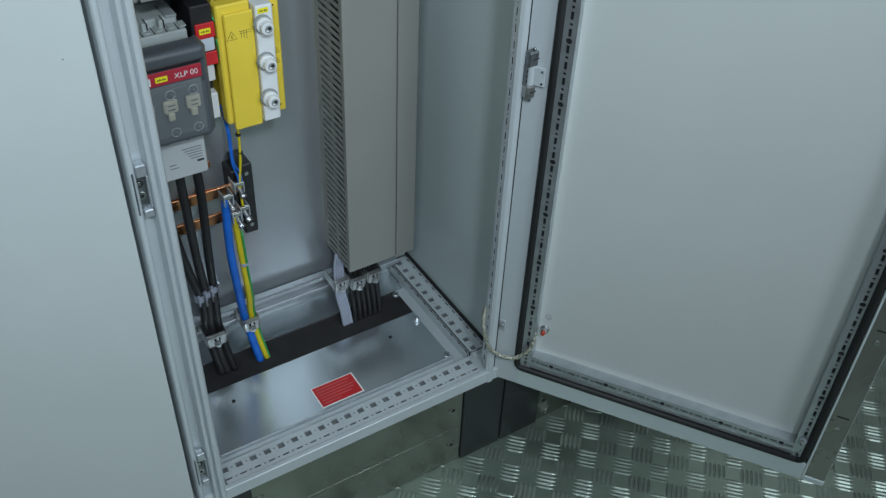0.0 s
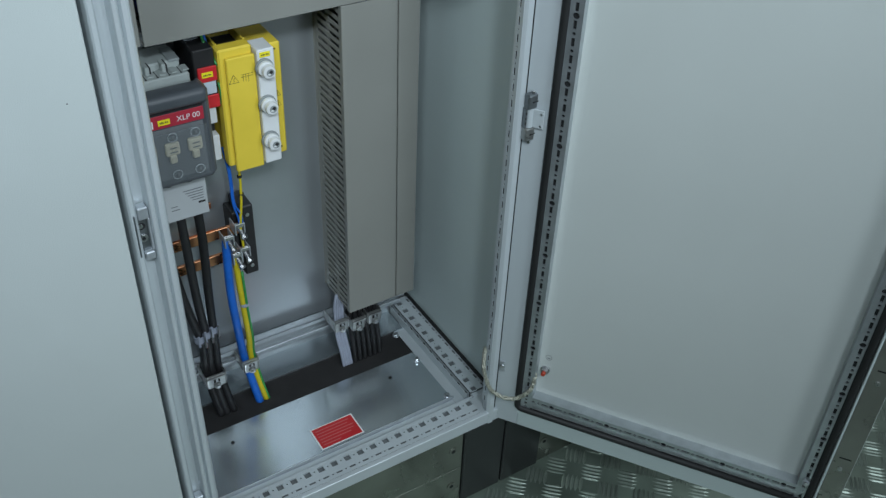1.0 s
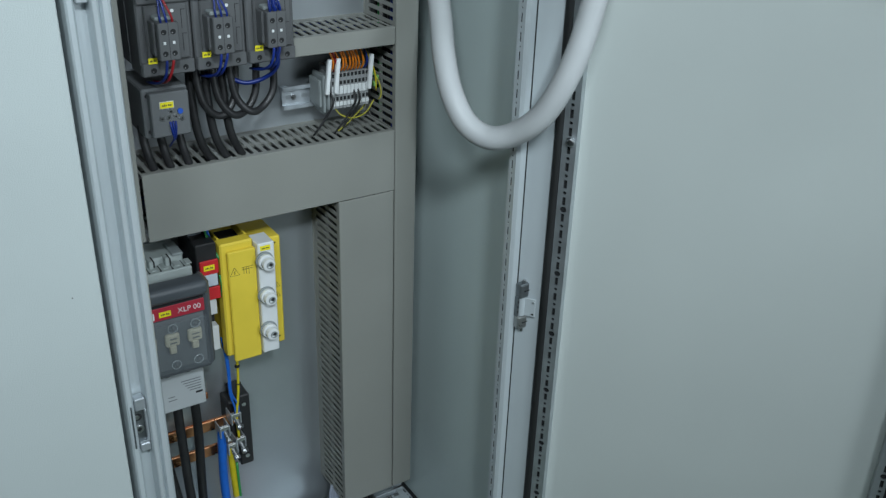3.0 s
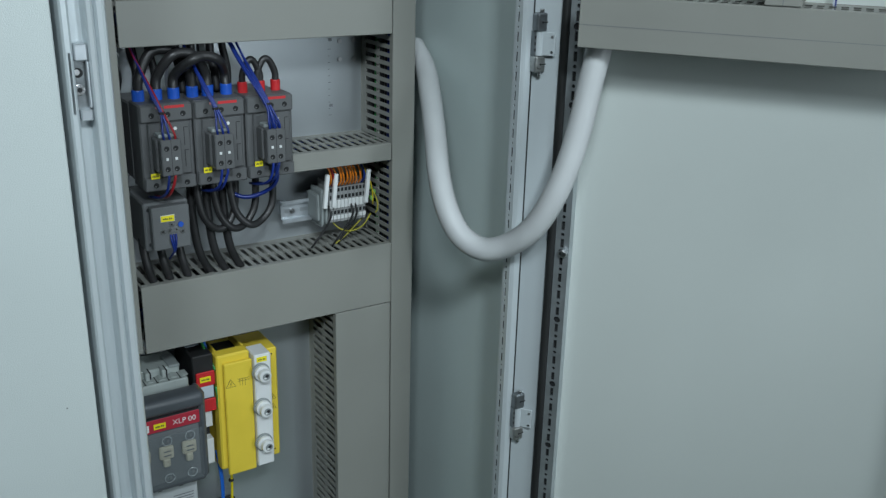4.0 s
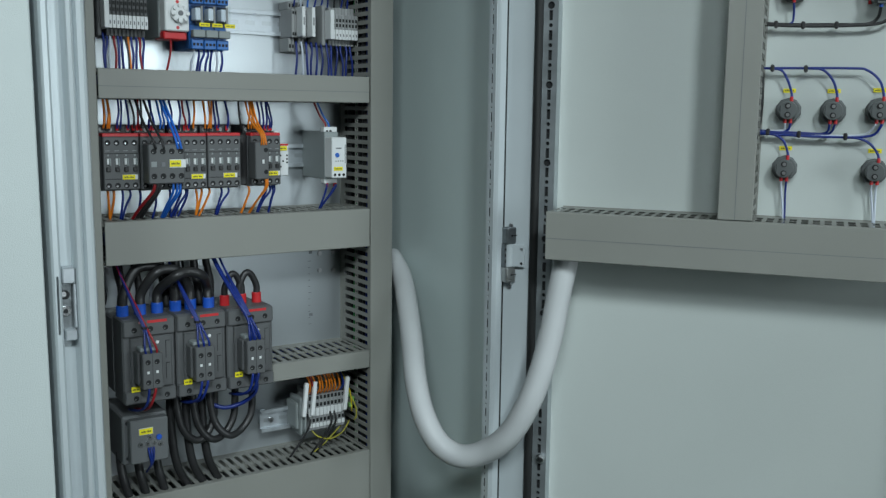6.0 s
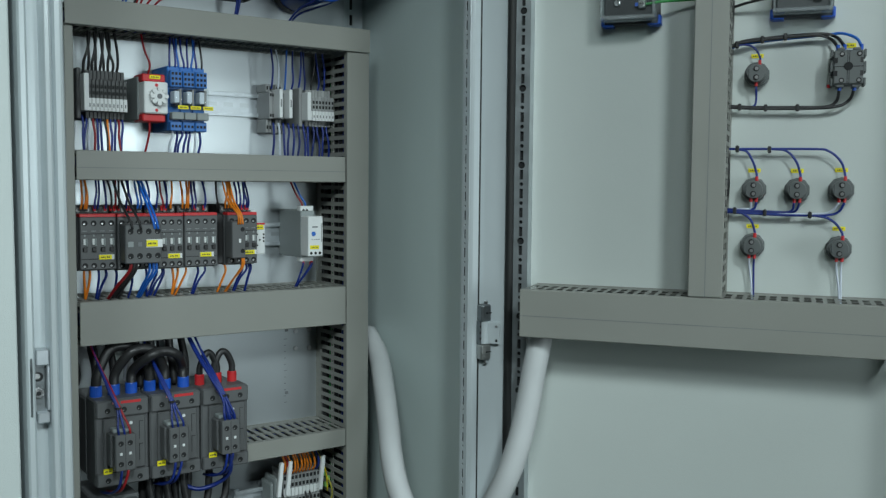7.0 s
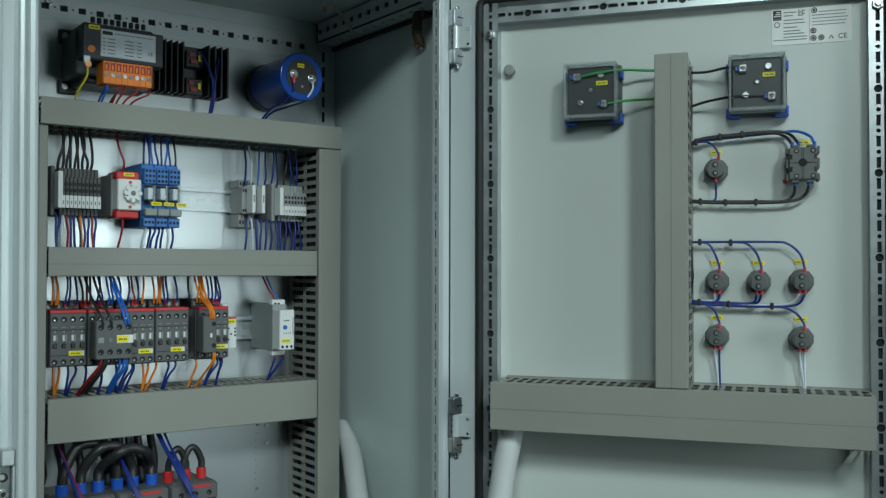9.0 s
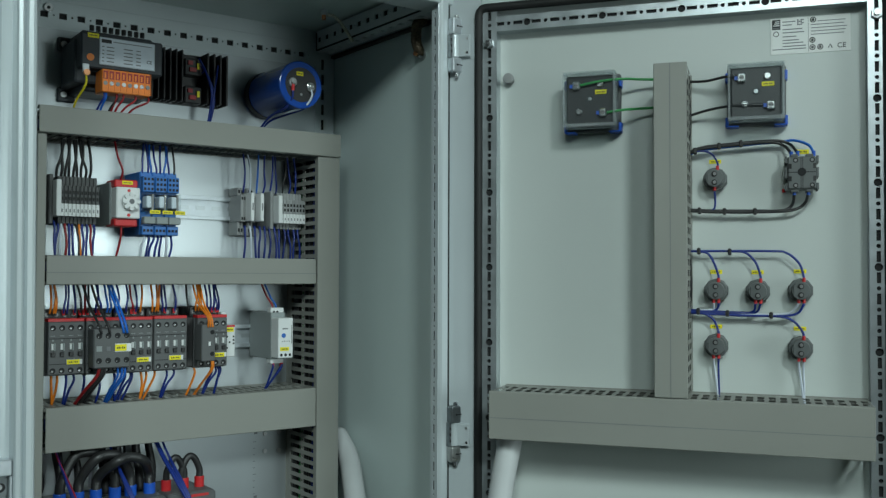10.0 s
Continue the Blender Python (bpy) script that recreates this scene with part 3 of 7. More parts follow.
# lock keeps on the post
def keep(z):
    o = LEAN * (z - 1.0)
    k = part("lock_keep", box(0.0062 + o, 0.0232 + o, -0.0030, 0.0058, z - 0.030, z + 0.028, 0.0012), KEEPZ, cab, "zinc-plated lock keep")
    part("keep_block", box(0.0100 + o, 0.0225 + o, -0.0095, 0.004, z + 0.0205, z + 0.0370, 0.0012), ZINC_BRIGHT, k, "bright zinc upper block")
    part("keep_block", box(0.0110 + o, 0.0225 + o, -0.0095, 0.004, z - 0.0385, z - 0.0270, 0.0012), ZINC_BRIGHT, k, "bright zinc lower block")
    part("keep_side", box(0.0045 + o, 0.0064 + o, -0.0105, 0.004, z - 0.031, z + 0.029, 0.0008), KEEPZ, k)
    part("keep_side", box(0.0205 + o, 0.0232 + o, -0.0085, 0.004, z - 0.026, z + 0.020, 0.0008), ZINC_BRIGHT, k)
    part("screw", cyl((0.0130 + o, -0.0030, z - 0.008), 0.0056, -0.002, n=18, b=0.0006), STEEL, k)
    part("screw_socket", cyl((0.0130 + o, -0.0051, z - 0.008), 0.0026, -0.0004, n=6), DARK, k)
    part("keep_slot", cyl((0.0130 + o, -0.0031, z + 0.0085), 0.0048, -0.0004, n=16), DARK, k)
    part("slot_pin", cyl((0.0118 + o, -0.0034, z + 0.0090), 0.0030, -0.0010, n=12, b=0.0004), STEEL, k)


keep(0.8350)
keep(1.3670)
keep(0.3070)
part("screw_hole", cyl((0.0100, 0.0059, 1.890), 0.0016, -0.0006, n=10), DARK, cab)

# plinth
def plinth(x0, x1):
    t = thing("plinth", ((x0 + x1) / 2, 0.2, 0), "grey-green galvanised two-piece cabinet plinth", "plinth", "plinths")
    for z0, z1 in ((0.002, 0.0993), (0.1005, 0.199)):
        p = part("trim_panel", box(x0 + 0.092, x1 - 0.092, 0.004, 0.0065, z0, z1, 0.0002), PLINTH, t)
        for x in (x0 + 0.105, x1 - 0.113):
            part("bolt", cyl((x, 0.0040, (z0 + z1) / 2 + 0.006), 0.0085, -0.0022, n=18, b=0.0006), PLINTH, p)
            part("bolt_socket", cyl((x, 0.0018, (z0 + z1) / 2 + 0.006), 0.0045, -0.0004, n=6), DARK, p)
    for xx in (x0 + 0.001, x1 - 0.0905):
        part("corner_piece", box(xx, xx + 0.0895, -0.001, 0.085, 0.001, 0.199, 0.002), bpy.data.materials["dark_plinth"], t, "dark plinth corner piece")
    # Black box added so that the gaps between panels look shaded.
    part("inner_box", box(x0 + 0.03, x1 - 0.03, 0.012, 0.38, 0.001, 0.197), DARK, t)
    part("side_trim", box(x0 + 0.004, x0 + 0.008, 0.09, 0.39, 0.002, 0.198), PLINTH, t)
    part("side_trim", box(x1 - 0.008, x1 - 0.004, 0.09, 0.39, 0.002, 0.198), PLINTH, t)


mat("dark_plinth", (0.030, 0.033, 0.033), 0.42, 0.2, var=0.1, scale=10)
plinth(0, 0.6)
plinth(0.602, 1.202)
plinth(-0.602, -0.002)


# neighbouring cabinets
def neighbour(x0, x1, edge, shape):
    t = thing("closed_cabinet", ((x0 + x1) / 2, 0.2, ZB), "light grey closed cabinet standing in the same row", "cabinet", "closed cabinets")
    part("body", box(x0, x1, 0.004, 0.4, ZB, ZT, 0.002), PAINT, t)
    part("door", shape(box(x0 + 0.004, edge, -0.0255, 0.0, ZB + 0.005, ZT - 0.005, 0.0025, seg=3)), PAINT, t, "smooth light grey closed door")


neighbour(-0.602, -0.0090, -0.0095, leaning)
for x, z in ((-0.0396, 1.031),):
    solo("paint_chip", cyl((x, -0.0256, z), 0.0009, -0.0002, n=8), GREYINK, (x, -0.0256, z), "tiny dark paint chip on the closed door", "paint chip", "paint chips")
neighbour(0.602, 1.202, 1.198, lambda bm: bm)

# ---- the open door ----
A0, A1, DZ0, DZ1 = -0.0585, 0.5330, 0.2050, 1.9950


d = thing("cabinet_door", (A0, 0, DZ0), "light grey sheet steel cabinet door standing wide open", "door", on_door=True)
part("outer_skin", box(A0, A1, 0.0265, 0.0285, DZ0, DZ1, 0.0005), PAINT, d)
part("rim", box(A0 + 0.0012, -0.0125, 0.0, 0.003, DZ0, DZ1, 0.001), FRAME, d)
part("rim", box(0.4960, 0.5000, 0.0, 0.003, DZ0, DZ1, 0.001), PAINT_IN, d)
lock_rim = part("lock_rim", box(0.5001, A1, 0.0025, 0.005, DZ0 + 0.012, DZ1, 0.001), BARE, d, "bare metal rim on the lock side")
part("rim", box(0.5001, A1, 0.0, 0.003, DZ0, DZ0 + 0.0118, 0.001), PAINT_IN, d)
for z in (0.330, 0.520, 0.900, 1.400):
    part("rim_slot", box(0.5080, 0.5260, 0.0018, 0.0026, z + 0.040, z + 0.0425), DARK, lock_rim)
    part("rim_screw", cyl((0.5150, 0.0026, z + 0.018), 0.0036, -0.003, n=12), STEEL, lock_rim)
part("rim", box(-0.0124, 0.4959, 0.0, 0.003, DZ0, 0.2455, 0.001), PAINT_IN, d)
part("rim", box(-0.0124, 0.4959, 0.0, 0.003, 1.9535, DZ1, 0.001), PAINT_IN, d)
for b in ((A0 + 0.0035, A0 + 0.0055, 0.003, 0.0265, DZ0, DZ1), (A1 - 0.002, A1, 0.003, 0.0265, DZ0, DZ1), (A0 + 0.002, A1 - 0.002, 0.003, 0.0265, DZ0, DZ0 + 0.002), (A0 + 0.002, A1 - 0.002, 0.003, 0.0265, DZ1 - 0.002, DZ1)):
    part("edge_fold", box(*b), PAINT, d)
fold = bmesh.new()
rings = []
for k in range(7):
    q = k / 6
    i, y = 0.034 * q, 0.0204 - 0.0058 * (1 - q) ** 2
    rings.append([fold.verts.new((x, y, z)) for x, z in ((-0.0095 + i, 0.2640 + i), (0.4855 - i, 0.2640 + i), (0.4855 - i, 1.9360 - i), (-0.0095 + i, 1.9360 - i))])
for lo, hi in zip(rings, rings[1:]):
    for k in range(4):
        fold.faces.new((lo[k], lo[(k + 1) % 4], hi[(k + 1) % 4], hi[k]))
bmesh.ops.split_edges(fold, edges=[e for e in fold.edges if all(v.co.x != w.co.x for v, w in [e.verts]) and all(v.co.z != w.co.z for v, w in [e.verts])])
part("panel_fold", fold, DOOR_IN, d, "gently sloping fold along the panel edge", smooth=True)
part("inner_panel", box(-0.0125, 0.4960, 0.0205, 0.0225, 0.2450, 1.9540), DOOR_IN, d, "plain light grey inner door panel")


GB = 0.2500
rr = 0.010
ring = []
for cx, cz, a0 in ((0.4880 - rr, GB + rr, -90), (0.4880 - rr, 1.9490 - rr, 0), (-0.0150 + rr, 1.9490 - rr, 90), (-0.0150 + rr, GB + rr, 180)):
    ring += [(cx + rr * math.cos(radians(a0 + k * 30)), -0.0005, cz + rr * math.sin(radians(a0 + k * 30))) for k in range(4)]
part("gasket", tube(ring + ring[:1], 0.0058, 10, 1), RUBBER, d, "black foamed rubber gasket", smooth=True)


def strip_hole(first):
    """A large hole every 100 mm, slots at 25 mm and small round holes between them."""
    def hole(i):
        k = i - first
        if k % 8 == 0:
            return (0.0048, 0.0048, True)
        return (0.0026, 0.0026, True) if k % 2 == 0 else (0.0064, 0.0024, False)
    return hole


def door_strip(o, along, across, length, first):
    """Zinc strip with its row of holes."""
    return perforated(uneven_cells(length, 0.0180, (0.0138, 0.0112), strip_hole(first)), 0.003, basis(o, along, across))


for x, edge in ((0.0, 0.0095), (0.4762, -0.0095)):
    s = part("perforated_strip", door_strip((x + 0.009, 0.0, 1.9 + 0.0444), (0, 0, -1), (-1, 0, 0), 1.6875, 3), STRIP, d, "perforated zinc-plated door strip")
    part("strip_side", box(x + edge - 0.0006, x + edge + 0.0006, -0.0003, 0.0205, 0.262, 1.9438), STRIP, s)
    part("strip_side", box(x - edge - 0.0006, x - edge + 0.0006, -0.0003, 0.0205, 0.262, 1.9438), STRIP, s)
    # Black sheet drawn as the shade inside the upright door strip.
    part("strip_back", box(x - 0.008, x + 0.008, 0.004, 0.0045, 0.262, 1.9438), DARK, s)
    for z in (1.9, 0.3):
        b = part("bolt", cyl((x, -0.0005, z), 0.0068, -0.005, n=6, b=0.0006), STRIP, s)
        part("bolt_tip", cyl((x, -0.0055, z), 0.0036, -0.004, n=12, b=0.0006), STEEL, b)
    if x == 0.0:
        part("bolt", cyl((0.003, -0.0005, 1.1), 0.0062, -0.007, n=12, b=0.002), STEEL, s)
for z, a in ((1.9262, 0.0388), (0.2743, 0.0344)):
    s = part("perforated_strip", door_strip((a - 0.0318, 0.0002, z + 0.009), (1, 0, 0), (0, 0, -1), 0.4750, 3), STRIP, d, "perforated zinc-plated door strip")
    for zz in (z - 0.0095, z + 0.0095):
        part("strip_side", box(0.0105, 0.4660, 0.0000, 0.0205, zz - 0.0006, zz + 0.0006), STRIP, s)
    # Shade behind the cross strip's holes, again a black sheet.
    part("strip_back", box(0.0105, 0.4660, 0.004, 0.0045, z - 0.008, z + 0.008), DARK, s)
    for x in (-0.0085, 0.4690):
        part("strip_corner", box(x, x + 0.016, 0.001, 0.019, z - 0.006, z + 0.0095, 0.002), BLACK, s)


# hinges
def hinge(z):
    t = thing("hinge", (0.5700, -0.008, z - 0.05), "grey die-cast cabinet hinge with a pin", "hinge", "door hinges")
    low = z < 1.6
    for z0, z1 in ((z + 0.0150, z + 0.0380), (z - 0.0365, z - 0.0155)):
        k = part("knuckle", box(0.5635, 0.5795, -0.0165, -0.0040, z0, z1, 0.0025, seg=2), (KEEPZ if z0 > z else CLAMPZ) if low else ZINC_BRIGHT, t)
        part("knuckle_slot", box(0.5725, 0.5797, -0.0168, -0.0100, (z0 + z1) / 2 - 0.0006, (z0 + z1) / 2 + 0.0006), DARK, k)
        part("knuckle_hole", cyl((0.5715, -0.0164, (z0 + z1) / 2), 0.0014, -0.0004, n=10), DARK, k)
    part("centre_knuckle", cyl((0.5720, -0.0100, z - 0.0150), 0.0058, 0.030, "z", n=18), FRAME, t)
    part("inner_bar", box(0.5632, 0.5660, -0.0120, -0.0030, z - 0.0160, z + 0.0155), KEEPZ, t)
    for dz in (-0.008, 0.0, 0.008):
        part("bar_hole", box(0.5634, 0.5656, -0.0123, -0.0119, z + dz - 0.0018, z + dz + 0.0018), DARK, t)
    part("pin", cyl((0.5735, -0.0115, z - 0.0425), 0.0028, 0.085, "z", n=12, b=0.0008), STEEL, t)
    bm = box(0.0, 0.0180, -0.0022, 0.0, z - 0.0150, z + 0.0150, 0.0008)
    bmesh.ops.transform(bm, matrix=Matrix.Translation((0.5745, -0.0130, 0)) @ pose(0, 0, 0, 0, 0, -55.1), verts=bm.verts)
    leaf = part("leaf", bm, FRAME, t)
    for dz in (-0.010, 0.009):
        bm = cyl((0.0140, -0.0022, z + dz), 0.0018, -0.0006, n=10)
        bmesh.ops.transform(bm, matrix=Matrix.Translation((0.5745, -0.0130, 0)) @ pose(0, 0, 0, 0, 0, -55.1), verts=bm.verts)
        part("leaf_screw", bm, STEEL, leaf)


for z in (0.8400, 1.3765, 1.8990):
    hinge(z)

# ---- small helpers for devices ----
def text_part(s, size, material, parent, m, label=""):
    """Built-in font, laid in the plane y = const: m places it."""
    cu = bpy.data.curves.new("lettering", "FONT")
    cu.body, cu.size, cu.extrude = s, size, 0.0001
    tmp = bpy.data.objects.new("lettering", cu)
    scene.collection.objects.link(tmp)
    me = bpy.data.meshes.new_from_object(tmp.evaluated_get(bpy.context.evaluated_depsgraph_get()))
    bpy.data.objects.remove(tmp)
    bpy.data.curves.remove(cu)
    bm = bmesh.new()
    bm.from_mesh(me)
    bpy.data.meshes.remove(me)
    bmesh.ops.transform(bm, matrix=m @ pose(0, 0, 0, 90), verts=bm.verts)
    return part("lettering", bm, material, parent, label)


def tag(x0, x1, y, z0, z1, parent):
    """A yellow marker with one line of unreadable print."""
    t = part("marker", box(x0, x1, y - 0.0008, y, z0, z1, 0.0003), TAG, parent, "yellow marker tag")
    w, h = x1 - x0, z1 - z0
    ink = bmesh.new()
    for k in range(5):
        u = x0 + w * (0.14 + 0.148 * k)
        box(u, u + w * (0.115 if k != 2 else 0.07), y - 0.0010, y - 0.0008, z0 + h * 0.34, z0 + h * (0.66 if k % 2 else 0.60), bm=ink)
    part("print_line", ink, TAGINK, t)
    return t


def wire(pts, r, material, label, group="", on_door=False, name="wire", category="wire", n=7, step=5):
    return solo(name, tube(pts, r, n, step), material, pts[0], label, category, group, on_door, smooth=True)


LAB = {W_BLUE: "dark blue control wire", W_LBLUE: "light blue wire", W_ORANGE: "orange control wire", W_BLACK: "black insulated wire", W_RED: "red wire",
       W_WHITE: "white-blue control wire", W_GREEN: "green wire", W_YG: "yellow-green earth wire"}
rnd = random.Random(11)


def drop(x, za, zb, ya, yb, material, r=0.0012, dx=0.0, group="wires between devices and ducts"):
    """A short wire that hangs between a terminal and a duct, with a little slack."""
    j = lambda s: rnd.uniform(-s, s)
    d = zb - za
    wire([(x, ya, za), (x + j(0.0015), ya - 0.004, za + d * 0.25), (x + dx * 0.5 + j(0.002), (ya + yb) / 2 - 0.004, za + d * 0.6), (x + dx, yb, za + d * 1.12)], r, material,
         LAB[material] + " running into a duct", group, n=6, step=4)


def din_rail(x0, x1, z, y=PLATE):
    t = thing("mounting_rail", ((x0 + x1) / 2, y, z), "zinc-plated slotted mounting rail on the plate", "rail", "mounting rails")
    part("web", box(x0, x1, y - 0.0015, y - 0.0002, z - 0.0125, z + 0.0125), ZINC_BRIGHT, t)
    for s in (1, -1):
        part("flange", box(x0, x1, y - 0.0075, y - 0.0065, z + s * 0.0125, z + s * 0.0175, 0.0003), ZINC_BRIGHT, t)
        part("step", box(x0, x1, y - 0.0075, y - 0.0004, z + s * 0.0120 - 0.0005, z + s * 0.0120 + 0.0005), ZINC_BRIGHT, t)
    for k in range(int((x1 - x0) / 0.025)):
        part("rail_slot", box(x0 + 0.006 + k * 0.025, x0 + 0.020 + k * 0.025, y - 0.0018, y - 0.0014, z - 0.003, z + 0.003, 0.0), ZINC, t)
    return t


din_rail(0.115, 0.490, 1.689)
din_rail(0.115, 0.490, 1.4955)
rail_b = din_rail(0.349, 0.490, 1.095, y=0.312)
part("rail_foot", box(0.356, 0.366, 0.3118, PLATE, 1.085, 1.105), ZINC_BRIGHT, rail_b)
part("screw", cyl((0.3665, 0.3104, 1.095), 0.0042, -0.003, n=14, b=0.0006), STEEL, rail_b)


# ---- top row: transformer, heat sink, capacitor ----
t = thing("transformer", (0.2, PLATE, 1.83), "dark blue-grey control transformer with an orange terminal strip", "transformer")
TBODY = mat("dark_blue_grey_casting", (0.030, 0.036, 0.045), 0.5, var=0.08, scale=30)
core = box(0.1480, 0.2180, 0.262, PLATE - 0.004, 1.8420, 1.9020, 0.004, seg=2)
core = part("winding_body", core, TBODY, t)
part("front_block", box(0.1510, 0.2600, 0.2420, 0.300, 1.8600, 1.9060, 0.002), TBODY, t)
part("core", box(0.160, 0.2560, 0.272, PLATE - 0.002, 1.834, 1.9160, 0.002), TBODY, t)
for k in range(9):
    part("terminal_knob", cyl((0.1700 + k * 0.0085, 0.262, 1.9140), 0.0030, 0.007, "z", n=10), BLACK, t)
for x, z in ((0.152, 1.836), (0.152, 1.906)):
    f = part("foot", box(x - 0.008, x + 0.016, PLATE - 0.006, PLATE - 0.0005, z - 0.010, z + 0.010, 0.002), TBODY, t)
    part("screw", cyl((x, PLATE - 0.0061, z), 0.0045, -0.003, n=12, b=0.0006), STEEL, f)
lb = part("rating_plate", box(0.1745, 0.2485, 0.2412, 0.2420, 1.8660, 1.9025, 0.0002), SILVER, t, "silver rating plate with fine print")
part("plate_field", box(0.1758, 0.2472, 0.2408, 0.2412, 1.8672, 1.9013), PLATEBLUE, lb)
part("print_line", box(0.1768, 0.1900, 0.2405, 0.2408, 1.8950, 1.8998), INK, lb)
for r in range(5):
    xs_ = (0.1775, 0.1835, 0.2060, 0.2230)
    for i, w in enumerate((0.003, 0.010, 0.012, 0.006)):
        part("print_line", box(xs_[i], xs_[i] + w, 0.2405, 0.2408, 1.8700 + r * 0.0048, 1.8712 + r * 0.0048), GREYINK, lb)
part("print_line", box(0.1920, 0.2440, 0.2405, 0.2408, 1.8970, 1.8980), GREYINK, lb)
text_part("CE", 0.0062, INK, lb, Matrix.Translation((0.2370, 0.2405, 1.8745)))
tag(0.1590, 0.1735, 0.2418, 1.9000, 1.9060, t)
part("round_mark", cyl((0.1630, 0.2418, 1.8740), 0.0048, -0.0006, n=20), ORANGE, t)
ob_ = part("terminal_strip", box(0.1760, 0.2400, 0.2330, 0.2640, 1.8290, 1.8590, 0.001), ORANGE, t, "orange eight-pole terminal strip")
for k in range(8):
    x = 0.1802 + k * 0.0080
    part("clamp_window", box(x - 0.0028, x + 0.0028, 0.2325, 0.2331, 1.8460, 1.8565), W_RED, ob_)
    part("clamp_blade", box(x - 0.0016, x + 0.0006, 0.2318, 0.2325, 1.8470, 1.8540), ORANGE, ob_)
    part("screw", cyl((x, 0.2332, 1.8405), 0.0028, -0.0012, n=12), STEEL if k in (1, 3, 5, 6) else DULL, ob_)
    part("divider", box(x + 0.0037, x + 0.0043, 0.2318, 0.2332, 1.8300, 1.8585), ORANGE, ob_)
part("earth_clamp", box(0.1520, 0.1610, 0.2380, 0.2400, 1.8520, 1.8640, 0.001), ZINC_BRIGHT, t)
part("earth_screw", cyl((0.1570, 0.2380, 1.8520), 0.0042, -0.004, n=10), COPPER, t)
wire([(0.157, 0.238, 1.850), (0.1555, 0.236, 1.835), (0.1475, 0.250, 1.815), (0.146, 0.265, 1.795)], 0.0014, W_YG, "yellow-green earth wire of the transformer")
for x, m_, dx in ((0.1815, W_BLUE, -0.008), (0.184, W_LBLUE, -0.006), (0.198, W_RED, -0.006), (0.2065, W_RED, -0.010), (0.199, W_BLACK, -0.011), (0.2225, W_RED, -0.020), (0.2400, W_RED, -0.030)):
    wire([(x, 0.242, 1.830), (x - 0.001, 0.240, 1.822), (x + dx * 0.6, 0.248, 1.812), (x + dx, 0.262, 1.795)], 0.0014, m_, LAB[m_] + " of the transformer", "transformer wires")

t = thing("heat_sink", (0.32, PLATE, 1.84), "black finned rectifier heat sink with two modules", "heat sink")
part("back", box(0.2540, 0.3790, PLATE - 0.012, PLATE - 0.001, 1.8400, 1.9150, 0.001), BLACK, t)
for k in range(7):
    part("fin", box(0.2545 + k * 0.0088, 0.2572 + k * 0.0088, PLATE - 0.040, PLATE - 0.011, 1.8400, 1.9150, 0.0008), BLACK, t)
for k in range(4):
    part("fin", box(0.3460 + k * 0.0098, 0.3495 + k * 0.0098, PLATE - 0.040, PLATE - 0.011, 1.8400, 1.9150, 0.0008), BLACK, t)
for z in (1.852, 1.893):
    md = part("rectifier", box(0.3160, 0.3420, PLATE - 0.030, PLATE - 0.010, z - 0.012, z + 0.013, 0.0015), BLACK, t)
    part("lug", box(0.3220, 0.3320, PLATE - 0.034, PLATE - 0.030, z - 0.007, z - 0.001), W_RED, md)
    part("lug", box(0.3200, 0.3270, PLATE - 0.033, PLATE - 0.030, z + 0.003, z + 0.009), W_RED, md)
    part("marker", box(0.3330, 0.3370, PLATE - 0.0345, PLATE - 0.0335, z - 0.003, z + 0.006), TAG, md)
for k in range(3):
    wire([(0.335 + k * 0.002, 0.298, 1.905 - k * 0.01), (0.342, 0.290, 1.885), (0.350 + k * 0.0015, 0.287, 1.855), (0.349 + k * 0.002, 0.292, 1.825), (0.346, 0.30, 1.795)], 0.0015, W_BLUE, "dark blue wire of the rectifier", "rectifier wires")
wire([(0.362, 0.294, 1.898), (0.357, 0.287, 1.878), (0.352, 0.285, 1.850), (0.351, 0.29, 1.822), (0.349, 0.30, 1.795)], 0.0015, W_BLUE, "dark blue wire of the rectifier", "rectifier wires")

t = thing("capacitor", (0.4565, PLATE - 0.02, 1.8680), "large blue can capacitor with two screw terminals", "capacitor")
part("can", cyl((0.4565, 0.2120, 1.8680), 0.0350, PLATE - 0.2125, n=40, b=0.002), CAPBLUE, t, smooth=False)
part("end_disc", cyl((0.4565, 0.2125, 1.8680), 0.0255, -0.0012, n=32), BLACK, t)
for x, z in ((0.4300, 1.8655), (0.4595, 1.8615)):
    s = part("terminal", cyl((x + 0.0115, 0.2115, z + 0.0045), 0.0068, -0.004, n=16, b=0.001), STEEL, t)
    part("bolt_head", cyl((x + 0.0115, 0.2075, z + 0.0045), 0.0038, -0.004, n=10, b=0.001), STEEL, s)
part("vent", cyl((0.4565, 0.2114, 1.8535), 0.0020, -0.001, n=10), STEEL, t)
tag(0.4485, 0.4595, 0.2113, 1.8810, 1.8870, t)
part("clamp_band", cyl((0.4565, 0.3150, 1.8680), 0.0362, 0.0150, n=40), BLACK, t)
part("red_boot", cyl((0.4415, 0.2080, 1.8575), 0.0024, 0.010, "z", n=10), RED, t)
wire([(0.4415, 0.2080, 1.8585), (0.4415, 0.2100, 1.8475), (0.4375, 0.2250, 1.8335), (0.4315, 0.2650, 1.8245), (0.4265, 0.3000, 1.8015)], 0.0016, W_BLUE, "dark blue wire of the capacitor", "capacitor wires")
